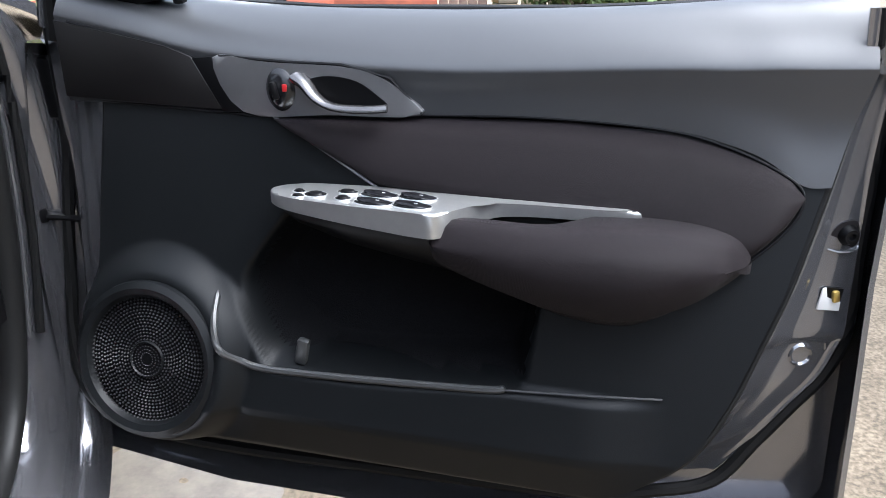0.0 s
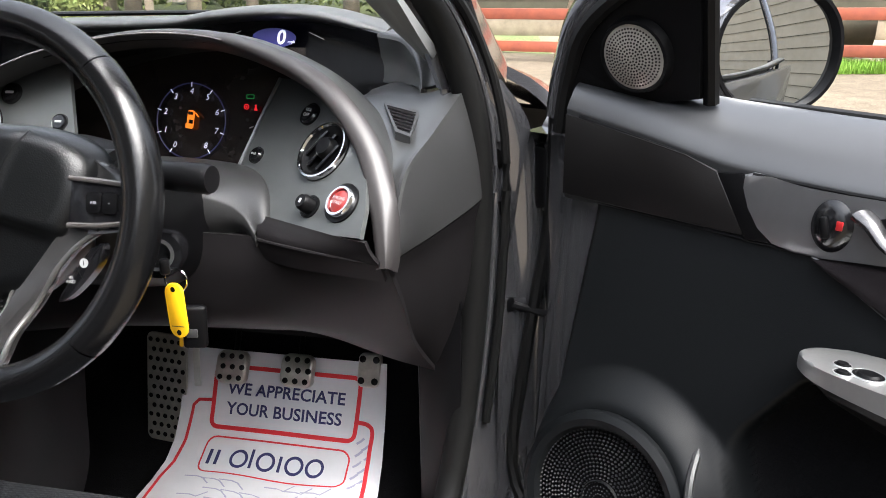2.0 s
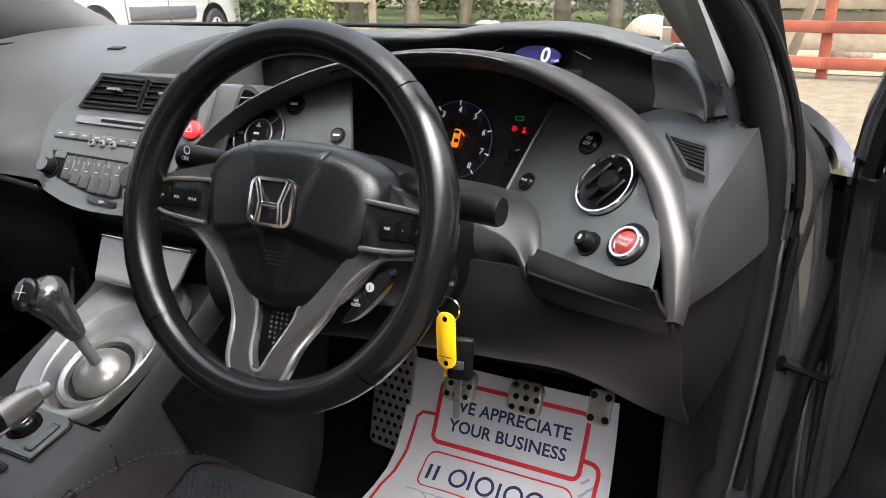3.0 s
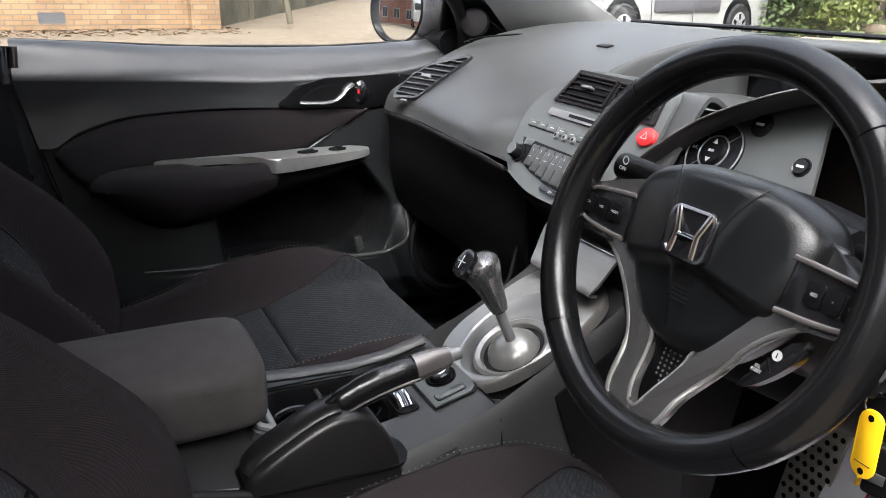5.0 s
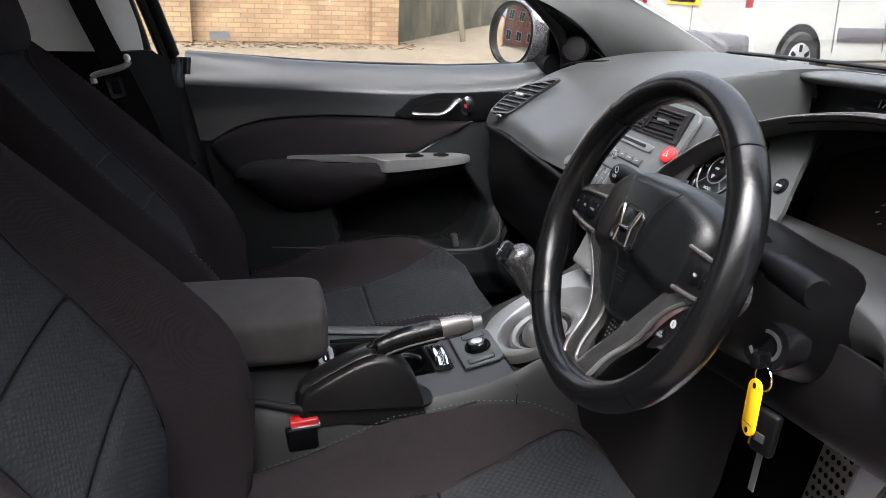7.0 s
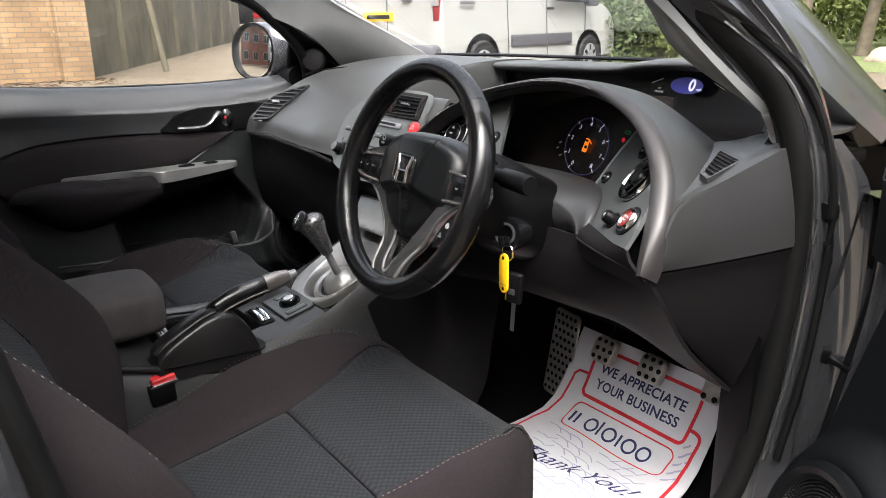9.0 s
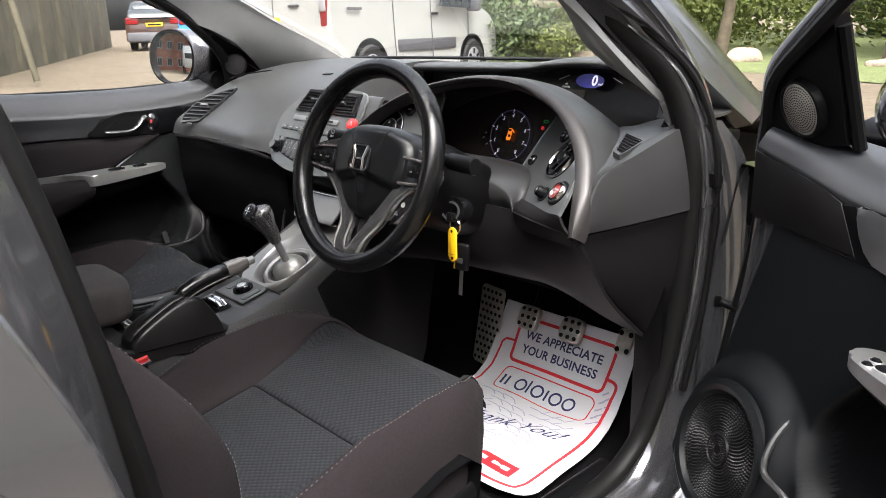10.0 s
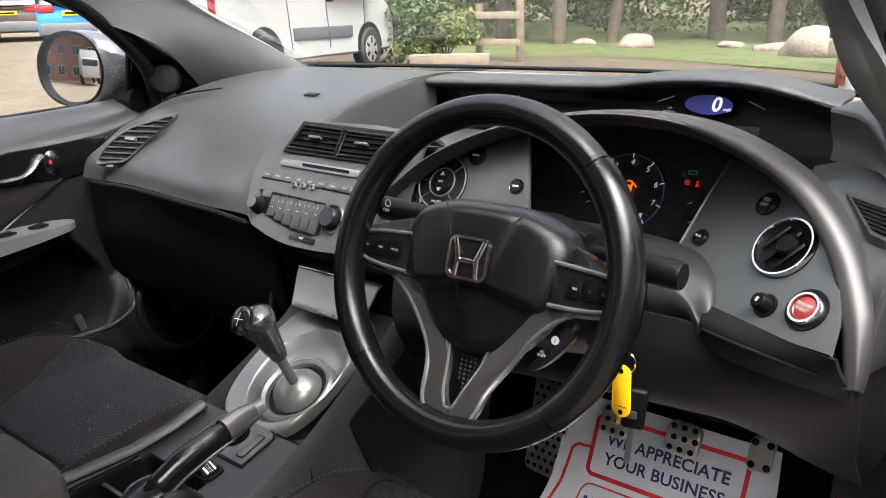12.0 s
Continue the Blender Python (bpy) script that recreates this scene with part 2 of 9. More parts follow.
def tube(path, r, seg=12, flat=(1, 1), up=(0, 0, 1), closed=False, bm=None, caps=True):
    """A round or oval bar along points; r may be one radius or a list."""
    P = [Vector(p) for p in path]
    n = len(P)
    R = r if isinstance(r, (list, tuple)) else [r] * n
    rings = []
    for i, p in enumerate(P):
        t = (P[(i + 1) % n] - P[i - 1]) if closed else (P[min(i + 1, n - 1)] - P[max(i - 1, 0)])
        t.normalize()
        s = t.cross(Vector(up))
        s = s.normalized() if s.length > 1e-4 else t.orthogonal().normalized()
        w = s.cross(t)
        rr = R[min(i, len(R) - 1)] if len(R) == n else R[0] + (R[-1] - R[0]) * i / max(1, n - 1)
        rings.append([p + rr * (math.cos(a) * s * flat[0] + math.sin(a) * w * flat[1]) for a in [2 * math.pi * j / seg for j in range(seg)]])
    if closed:
        return skin(rings, close_u=True, close_v=True, bm=bm)
    return loft(rings, caps, bm)


def rbox(size, m=Matrix(), bevel=0.005, seg=2, bm=None):
    """A box with rounded edges at the pose m."""
    b = bmesh.new()
    bmesh.ops.create_cube(b, size=1, matrix=Matrix.Diagonal((*size, 1)))
    if bevel:
        bmesh.ops.bevel(b, geom=b.edges[:], offset=min(bevel, min(size) * 0.49), segments=seg, affect="EDGES", profile=0.5)
    b.transform(m)
    if bm is None:
        return b
    return merge(bm, b)


def merge(bm, other):
    me = bpy.data.meshes.new("tmp")
    other.to_mesh(me)
    other.free()
    bm.from_mesh(me)
    bpy.data.meshes.remove(me)
    return bm


def plate(outline, depth, m=Matrix(), bevel=0.0, seg=2, bm=None):
    """A polygon in x, y drawn out by depth along z, with its top edge rounded."""
    b = bmesh.new()
    lo = [b.verts.new((x, y, 0)) for x, y in outline]
    hi = [b.verts.new((x, y, depth)) for x, y in outline]
    k = len(lo)
    b.faces.new(lo[::-1])
    top = b.faces.new(hi)
    for i in range(k):
        b.faces.new((lo[i], lo[(i + 1) % k], hi[(i + 1) % k], hi[i]))
    if bevel:
        bmesh.ops.bevel(b, geom=list(top.edges), offset=bevel, segments=seg, affect="EDGES", profile=0.5)
    b.transform(m)
    return b if bm is None else merge(bm, b)


def lathe(profile, m=Matrix(), seg=32, bm=None):
    """Turns (radius, height) pairs round z."""
    rings = [[Vector((max(r, 1e-5) * math.cos(a), max(r, 1e-5) * math.sin(a), h)) for a in [2 * math.pi * j / seg for j in range(seg)]] for r, h in profile]
    b = skin(rings, close_u=True)
    bmesh.ops.remove_doubles(b, verts=b.verts, dist=1e-4 * 0.3)
    b.transform(m)
    return b if bm is None else merge(bm, b)


def rrect(w, h, r, n=5):
    """Outline of a rounded rectangle about the origin."""
    out = []
    for cx, cy, a0 in ((w / 2 - r, h / 2 - r, 0), (-w / 2 + r, h / 2 - r, 90), (-w / 2 + r, -h / 2 + r, 180), (w / 2 - r, -h / 2 + r, 270)):
        for i in range(n + 1):
            a = radians(a0 + 90 * i / n)
            out.append((cx + r * math.cos(a), cy + r * math.sin(a)))
    return out


def circle(r, n=24, sy=1.0):
    return [(r * math.cos(2 * math.pi * i / n), r * sy * math.sin(2 * math.pi * i / n)) for i in range(n)]


def ringplate(outer, inner, depth, m=Matrix(), bm=None):
    """A frame between two outlines of as many points, drawn out along z."""
    k = len(outer)
    rows = [[Vector((x, y, 0)) for x, y in outer], [Vector((x, y, depth)) for x, y in outer],
            [Vector((x, y, depth)) for x, y in inner], [Vector((x, y, 0)) for x, y in inner]]
    b = skin(rows, close_u=True, close_v=True)
    b.transform(m)
    return b if bm is None else merge(bm, b)


def basis(o, x, y, z):
    """Pose with its origin at o and its axes along x, y, z."""
    m = Matrix((Vector(x).normalized(), Vector(y).normalized(), Vector(z).normalized())).transposed().to_4x4()
    m.translation = o
    return m


def facing(o, n, up=(0, 0, 1)):
    """Pose at o with z along n and y as near to up as it goes."""
    z = Vector(n).normalized()
    x = Vector(up).cross(z).normalized()
    return basis(o, x, z.cross(x), z)


def words(text, size, m, material, parent, name="lettering", depth=0.0006, shear=0.0, bold=0.0, align="CENTER", spacing=1.0):
    """Raised lettering in the built-in font, as a mesh."""
    cu = bpy.data.curves.new("text", "FONT")
    cu.body, cu.size, cu.extrude, cu.align_x, cu.align_y, cu.shear, cu.offset = text, size, depth, align, "CENTER", shear, bold
    cu.space_character = spacing
    cu.resolution_u = 3
    tmp = new("tmp_text", cu)
    scene.view_layers[0].update()
    me = bpy.data.meshes.new_from_object(tmp.evaluated_get(bpy.context.evaluated_depsgraph_get()))
    bpy.data.objects.remove(tmp)
    bpy.data.curves.remove(cu)
    bm = bmesh.new()
    bm.from_mesh(me)
    bpy.data.meshes.remove(me)
    bm.transform(m)
    return part(name, bm, material, parent, smooth=False, normals=False)


def lerp(x, xs, ys):
    return float(np.interp(x, xs, ys))

# ---- car shell ----
car = thing("hatchback", "grey metallic hatchback with its driver side open", "car", (0, 0.4, 0))


def mirror_x(rows):
    return [[(-p[0], p[1], p[2]) for p in r] for r in rows]


# floor, toe board and tunnel lining
part("carpet_floor", surf([[(x, y, z) for x in (-0.68, -0.3, -0.14, 0.14, 0.3, 0.68)] for y, z in
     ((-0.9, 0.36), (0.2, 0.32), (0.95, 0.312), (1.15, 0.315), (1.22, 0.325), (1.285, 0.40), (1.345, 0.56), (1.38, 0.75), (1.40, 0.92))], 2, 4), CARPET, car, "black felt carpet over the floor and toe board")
part("roof_panel", surf([[(x, y, z - 0.05 * (x / 0.6) ** 2) for x in (-0.6, -0.3, 0, 0.3, 0.6)] for y, z in
     ((0.58, 1.42), (0.3, 1.47), (-0.3, 1.49), (-1.0, 1.46))], 3, 3, 0.03), PAINT, car)
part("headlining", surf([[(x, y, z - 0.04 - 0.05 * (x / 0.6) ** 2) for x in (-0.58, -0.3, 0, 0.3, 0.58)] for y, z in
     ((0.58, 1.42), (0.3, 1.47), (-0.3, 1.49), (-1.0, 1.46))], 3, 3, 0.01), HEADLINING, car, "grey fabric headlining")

# windscreen, and the rear closing panels
_ws = part("windscreen", surf([[(x, y + 0.06 - 0.10 * (x / 0.62) ** 2, z) for x in (-0.62, -0.3, 0, 0.3, 0.62)] for y, z in ((1.52, 1.045), (1.05, 1.26), (0.60, 1.43))], 5, 4, 0.004), GLASS, car, "clear laminated windscreen")
_ws.visible_shadow = False
part("rear_bulkhead", surf([[(x, y, z) for x in (-0.68, 0, 0.68)] for y, z in ((-0.75, 0.35), (-0.8, 0.7), (-0.95, 1.0))], 2, 2, 0.04), CLOTH, car, "rear seat back in charcoal cloth")

# A-pillars: pale inner trim and painted outer strip
for s in (-1, 1):
    rows = [[(-0.600, 1.440, 1.050), (-0.612, 1.36, 1.055), (-0.655, 1.29, 1.045), (-0.722, 1.222, 1.026)],
            [(-0.597, 1.270, 1.136), (-0.605, 1.21, 1.150), (-0.630, 1.155, 1.130), (-0.664, 1.115, 1.104)],
            [(-0.593, 1.160, 1.190), (-0.603, 1.10, 1.205), (-0.625, 1.055, 1.182), (-0.647, 1.030, 1.147)],
            [(-0.585, 1.030, 1.255), (-0.600, 0.97, 1.262), (-0.630, 0.91, 1.237), (-0.657, 0.870, 1.219)],
            [(-0.555, 0.640, 1.420), (-0.565, 0.61, 1.427), (-0.585, 0.58, 1.417), (-0.605, 0.56, 1.40)]]
    if s > 0:
        rows = [[(0.702, 1.25, 1.005), (0.698, 1.178, 1.008), (0.711, 1.166, 1.000), (0.724, 1.160, 0.988)],
                [(0.676, 1.05, 1.120), (0.657, 0.992, 1.112), (0.670, 0.994, 1.110), (0.684, 1.002, 1.106)],
                [(0.645, 0.94, 1.222), (0.630, 0.905, 1.208), (0.643, 0.898, 1.203), (0.656, 0.895, 1.196)],
                [(0.590, 0.61, 1.420), (0.583, 0.58, 1.417), (0.594, 0.57, 1.41), (0.605, 0.56, 1.40)]]
    part("pillar_trim", surf(rows, 5, 6, 0.012), PILLAR, car, "grey moulded windscreen pillar trim")
    rows = [[(-0.66, 1.50, 1.02), (-0.745, 1.40, 1.0), (-0.765, 1.30, 0.97)],
            [(-0.645, 1.10, 1.245), (-0.695, 1.00, 1.235), (-0.700, 0.93, 1.20)],
            [(-0.600, 0.62, 1.445), (-0.625, 0.57, 1.435), (-0.630, 0.52, 1.40)],
            [(-0.590, 0.20, 1.475), (-0.620, 0.18, 1.455), (-0.625, 0.15, 1.41)]]
    rows = rows if s < 0 else mirror_x(rows)
    part("pillar_panel", surf(rows, 5, 6, 0.03), PAINT, car)
    # front wing and bonnet side
    rows = [[(-0.62, 1.62, 1.00), (-0.80, 1.55, 0.93), (-0.86, 1.50, 0.80), (-0.87, 1.48, 0.35)],
            [(-0.60, 2.05, 0.93), (-0.78, 2.05, 0.86), (-0.87, 2.05, 0.74), (-0.88, 2.05, 0.40)],
            [(-0.50, 2.45, 0.80), (-0.70, 2.42, 0.74), (-0.80, 2.38, 0.66), (-0.82, 2.36, 0.40)]]
    rows = rows if s < 0 else mirror_x(rows)
    part("front_wing", surf(rows, 5, 5, 0.02), PAINT, car)
part("bonnet", surf([[(x, y - 0.10 * (x / 0.62) ** 2, z - 0.05 * (x / 0.62) ** 2) for x in (-0.62, -0.3, 0, 0.3, 0.62)] for y, z in
     ((1.66, 1.005), (1.95, 0.975), (2.25, 0.91), (2.48, 0.80))], 5, 5, 0.02), PAINT, car, "grey metallic bonnet")
part("scuttle_panel", surf([[(x, y - 0.10 * (x / 0.62) ** 2, z) for x in (-0.62, 0, 0.62)] for y, z in ((1.54, 1.02), (1.60, 0.985), (1.67, 0.99))], 5, 3, 0.01), BLACK, car, "black plastic scuttle below the windscreen")
part("wiper_arm", tube(spline([(0.19, 1.60, 1.025), (0.30, 1.61, 1.035), (0.52, 1.585, 1.03), (0.64, 1.55, 1.02)], 8), [0.016, 0.013, 0.009, 0.006], 8, (1, 0.7)), BLACK, car, "black wiper arm at rest")

# door openings: painted jamb, rubber seal, sill
for s in (-1, 1):
    def sx(rows):
        return rows if s > 0 else mirror_x(rows)
    # lower front jamb runs down and sweeps into the sill
    prof = ((0.715, -0.01), (0.740, 0.004), (0.752, 0.020), (0.770, 0.036), (0.790, 0.062), (0.815, 0.070), (0.835, 0.085))
    line = ((1.128, 0.99), (1.13, 0.92), (1.125, 0.75), (1.125, 0.60), (1.105, 0.47), (1.05, 0.375), (0.93, 0.345), (0.7, 0.34), (0.3, 0.345), (0.12, 0.36))
    rows = []
    for k, (y, z) in enumerate(line):
        a = lerp(k, (0, 3, 4, 5, 6, 9), (0, 0, 20, 60, 90, 90))
        dy, dz = math.cos(radians(a)), -math.sin(radians(a))
        w_ = lerp(z, (0.86, 1.0), (1, 0.5))
        rows.append([(0.715 + (x - 0.715) * w_ - 0.012 * lerp(z, (0.9, 1.0), (0, 1)), y + d * dy * w_, z + d * dz * 0.6) for x, d in prof])
    part("door_jamb", surf(sx(rows), 4, 5, 0.012), PAINT, car, "grey painted door jamb and sill")
    # jamb going on up the windscreen pillar
    rows = []
    for y, z, ny, nz_ in ((1.130, 0.985, 1.0, 0.0), (1.105, 1.045, 0.9, 0.43), (1.045, 1.115, 0.7, 0.7), (0.93, 1.20, 0.6, 0.8), (0.74, 1.315, 0.48, 0.88), (0.50, 1.40, 0.3, 0.95)):
        xb = 0.703 - 0.25 * (z - 0.985)
        rows.append([(xb + px, y + d * ny, z + d * nz_) for px, d in ((0.0, -0.012), (0.014, 0.002), (0.022, 0.012), (0.036, 0.020), (0.048, 0.034), (0.062, 0.040))])
    if s > 0:
        part("pillar_jamb", surf(rows, 4, 5, 0.012), PAINT, car, "grey painted pillar jamb")
    # rubber seal round the opening
    loop = [(0.64, 0.86, 1.235), (0.66, 0.98, 1.16), (0.715, 1.09, 1.06), (0.752, 1.118, 0.92), (0.750, 1.112, 0.70), (0.735, 1.09, 0.52), (0.72, 1.035, 0.41), (0.71, 0.90, 0.368),
            (0.70, 0.5, 0.36), (0.70, 0.29, 0.38), (0.70, 0.235, 0.48), (0.70, 0.200, 0.75), (0.69, 0.155, 1.0), (0.62, 0.09, 1.38), (0.60, 0.30, 1.42), (0.60, 0.55, 1.385)]
    part("rubber_seal", tube(spline([(p[0] * s, p[1], p[2]) for p in loop], 6, True), 0.0135, 12, (1, 1.4), up=(1, 0, 0), closed=True), RUBBER, car, "black rubber door seal")
    bead = spline([((p[0] + 0.020) * s, p[1] + 0.014, p[2]) for p in loop[1:6]], 6)
    part("seam_flange", tube(bead, 0.0035, 8), PAINT, car, "folded metal seam beside the seal")
    part("outer_seal", tube([p + Vector((0.012 * s, 0.016, 0)) for p in bead], 0.006, 8), RUBBER, car)
    # kick panel and sill trim inside
    rows = [[(0.738, 1.095, z), (0.705, 1.10, z), (0.675, 1.14, z), (0.66, 1.40, z)] for z in (0.86, 0.7, 0.45, 0.29)]
    part("kick_panel", surf(sx(rows), 3, 3, 0.01), BLACK, car)
    rows = [[(0.70, y, 0.365), (0.66, y, 0.372), (0.645, y, 0.35), (0.64, y, 0.31)] for y in (1.04, 0.8, 0.4, 0.15)]
    part("sill_trim", surf(sx(rows), 3, 3, 0.008), BLACK, car, "black plastic sill trim")
    # B-pillar: painted jamb outside, trim inside
    rows = [[(0.70, 0.225, 0.34), (0.735, 0.185, 0.34), (0.77, 0.150, 0.34), (0.80, 0.135, 0.34), (0.835, 0.11, 0.34), (0.84, 0.0, 0.34)],
            [(0.70, 0.195, 0.75), (0.735, 0.170, 0.75), (0.77, 0.145, 0.75), (0.80, 0.118, 0.75), (0.83, 0.09, 0.75), (0.84, -0.02, 0.75)],
            [(0.69, 0.155, 1.02), (0.72, 0.130, 1.02), (0.75, 0.105, 1.02), (0.775, 0.075, 1.02), (0.80, 0.045, 1.02), (0.805, -0.04, 1.02)],
            [(0.60, 0.060, 1.40), (0.62, 0.045, 1.40), (0.64, 0.030, 1.40), (0.655, 0.01, 1.40), (0.67, -0.02, 1.40), (0.675, -0.09, 1.40)]]
    part("centre_pillar", surf(sx(rows), 5, 8, 0.01), PAINT, car, "grey painted centre pillar")
    fe = 0.035 if s < 0 else 0.0
    rows = [[(0.69 + fe * 0.3, 0.21 + fe, 0.36), (0.65, 0.14, 0.36), (0.64, 0.03, 0.36), (0.65, -0.08, 0.36)],
            [(0.69 + fe * 0.3, 0.19 + fe, 0.75), (0.655, 0.12, 0.75), (0.645, 0.02, 0.75), (0.655, -0.08, 0.75)],
            [(0.68 + fe * 0.5, 0.158 + fe, 0.985), (0.65, 0.105, 0.985), (0.637, 0.02, 0.985), (0.647, -0.09, 0.985)],
            [(0.68, 0.15 + fe * 0.3, 1.03), (0.645, 0.10, 1.03), (0.635, 0.02, 1.03), (0.645, -0.09, 1.03)]]
    part("pillar_cover", surf(sx(rows), 5, 8, 0.01), BLACK, car, "black lower centre pillar cover")
    rows = [[(0.68, 0.15, 1.032), (0.645, 0.10, 1.032), (0.635, 0.02, 1.032), (0.645, -0.09, 1.032)],
            [(0.60, 0.055, 1.39), (0.57, 0.03, 1.39), (0.56, -0.03, 1.39), (0.57, -0.12, 1.39)]]
    part("pillar_cover", surf(sx(rows), 5, 8, 0.01), LINING, car, "pale grey upper centre pillar cover")
    # rear side: panel below the glass, roof rail
    rows = [[(x - 0.022, y - 0.004, z), (x - 0.006, y, z), (x, y - 0.006, z), (x + 0.003, y - 0.03, z), (x + 0.010, -0.12, z), (x + 0.018, -0.5, z + 0.02), (x, -1.1, z + 0.06)]
            for x, y, z in ((0.835, 0.185, 0.30), (0.850, 0.165, 0.60), (0.848, 0.140, 0.82), (0.826, 0.092, 0.97), (0.800, 0.050, 1.06))]
    part("rear_door", surf(sx(rows), 4, 4, 0.05), PAINT, car, "grey rear door below its window")
    part("roof_rail", tube(spline([(0.61 * s, 0.55, 1.40), (0.62 * s, 0.1, 1.43), (0.60 * s, -0.4, 1.43), (0.55 * s, -1.0, 1.40)], 6), 0.03, 10), PAINT, car)
for zz in (0.893, 0.823):
    bolt_m = facing((0.768, 1.158, zz), (0.35, -0.9, 0))
    part("hinge_bolt", lathe([(0, 0.006), (0.012, 0.006), (0.014, 0.003), (0.02, 0.001), (0.02, -0.01)], bolt_m, 16), BLACK, car, "black rubber grommet")
# black corner trim between the passenger pillar and its door
part("corner_trim", surf([[(-0.802, 1.103, 1.012), (-0.765, 1.160, 1.016), (-0.724, 1.224, 1.022)], [(-0.742, 1.066, 1.070), (-0.722, 1.110, 1.070), (-0.692, 1.168, 1.072)], [(-0.672, 1.034, 1.124), (-0.668, 1.056, 1.121), (-0.664, 1.084, 1.115)], [(-0.650, 1.024, 1.144), (-0.650, 1.028, 1.143), (-0.650, 1.034, 1.141)]], 4, 4, 0.006), BLACK, car, "black corner trim beside the pillar")
part("pillar_edge", tube(spline([(-0.650, 1.026, 1.142), (-0.659, 0.95, 1.188), (-0.661, 0.86, 1.220), (-0.640, 0.70, 1.320), (-0.612, 0.56, 1.398)], 5), 0.006, 8), BLACK, car)
# body side behind the closed passenger door
part("body_side", surf([[(-0.80, 0.34, z), (-0.82, 0.24, z), (-0.835, 0.10, z), (-0.84, 0.0, z)] for z in (0.30, 0.65, 0.94)], 3, 3, 0.02), PAINT, car)

# ---- dashboard ----
dash = thing("dashboard", "dark grey two-tier dashboard with silver trim", "dashboard", (0, 1.0, 0.6))


def bar(x):
    """Height and depth of the padded dash along the car's width: front edge of the passenger side."""
    return lerp(x, (-0.70, -0.5, -0.24, -0.13, 0.0, 0.1), (0.902, 0.892, 0.880, 0.893, 0.89, 0.89)), lerp(x, (-0.70, -0.5, -0.24, -0.13, 0.0, 0.1), (0.874, 0.882, 0.878, 0.862, 0.852, 0.845))


# upper padded skin on the passenger side, from the windscreen to the trim line
cols = []
for x in (-0.70, -0.62, -0.50, -0.37, -0.26, -0.19, -0.134):
    fy, fz = bar(x)
    sink = 0.035 * max(0, (-x - 0.60) / 0.10)
    back = lambda q: (q[0], max(q[1], 0.9432 + 0.6294 * (q[2] - 0.9474) + 0.004), q[2]) if x > -0.2 else q
    cols.append([back(q) for q in [(x * 0.92, 1.47, 1.050 - sink * 0.4), (x * 0.95, 1.36, 1.060 - sink * 0.5), (x, 1.22, 1.052 - sink), (x, 1.10, 1.030 - sink), (x, 1.02, 0.998 - sink * 0.8), (x, 0.955, 0.950 - sink * 0.5), (x, fy + 0.015, fz + 0.035), (x, fy, fz)]])
part("padded_top", surf(cols, 6, 6, 0.01), DASH, dash, "dark grey grained soft dash top")
# wall of the display recess and the base under the radio
rows = [[(-0.134, y, z), (-0.130, y, z - 0.012), (-0.126, y, 0.955)] for y, z in ((1.33, 1.058), (1.22, 1.052), (1.10, 1.030), (1.03, 1.003), (1.0, 0.985))]
part("recess_wall", surf(rows, 3, 4, 0.004), DASH, dash)
rows = [[(x, y, z) for y, z in ((1.03, 0.992), (1.005, 1.006), (0.985, 0.998), (0.945, 0.932), (0.905, 0.868), (0.900, 0.850), (0.91, 0.84))] for x in (-0.138, -0.08, 0.0, 0.08, 0.12)]
part("stack_base", surf(rows, 5, 3, 0.006), DASH, dash)
# lip over the far display band: cowl strip in front of the windscreen
cols = []
for x, h in ((-0.20, 0.004), (-0.12, 0.002), (0.06, 0.004), (0.23, 0.006), (0.31, 0.016), (0.40, 0.021), (0.48, 0.016), (0.55, 0.0), (0.588, -0.010)):
    z = lerp(x, (-0.20, -0.05, 0.1, 0.6), (1.050, 1.050, 1.052, 1.052)) + h
    cols.append([(x * 0.97, 1.47, 1.048 + h * 0.3), (x, 1.39, z + 0.004), (x, 1.32, z + 0.003), (x, 1.300, z - 0.003), (x, 1.305, z - 0.012), (x, 1.33, z - 0.018)])
part("cowl_lip", surf(cols, 5, 4, 0.006), DASH, dash, "dark grey cowl lip over the upper display")
# black display band in the recess under the lip
cols = []
for x in (-0.14, -0.05, 0.05, 0.15, 0.25, 0.4, 0.5, 0.600):
    z1 = lerp(x, (-0.34, -0.2, -0.05, 0.1, 0.25, 0.4, 0.5, 0.575), (1.015, 1.036, 1.042, 1.044, 1.048, 1.066, 1.056, 1.035))
    yb = 1.378 - 0.075 * ((x - 0.12) / 0.46) ** 2
    cols.append([(x, yb - 0.01, z1), (x, yb, z1 - 0.03), (x, yb - 0.015, 0.97), (x, yb - 0.02, 0.945)])
part("upper_display", surf(cols, 5, 5, 0.004), BAND, dash, "gloss black upper display band")
# ledge between the band and the hood
cols = []
for x in (-0.135, -0.06, 0.02, 0.1, 0.13):
    ye = lerp(x, (0.02, 0.10, 0.16), (1.02, 1.03, 1.17))
    cols.append([(x, 1.34, 0.958), (x, 1.28, 0.966), (x, (1.28 + ye) / 2, 0.975), (x, ye, 0.985)])
part("ledge", surf(cols, 5, 4, 0.006), DASH, dash)
part("recess_floor", surf([[(x, 1.36, 0.950), (x, 1.25, 0.944), (x, 1.14, 0.940)] for x in (0.12, 0.3, 0.45, 0.58)], 3, 3, 0.004), BAND, dash, "black floor of the display recess")
# hidden black block added to stop light leaking through the dash gaps
part("dash_light_block", rbox((0.17, 0.22, 0.02), pose(0.645, 1.225, 0.945), 0.004), BLACK, dash)
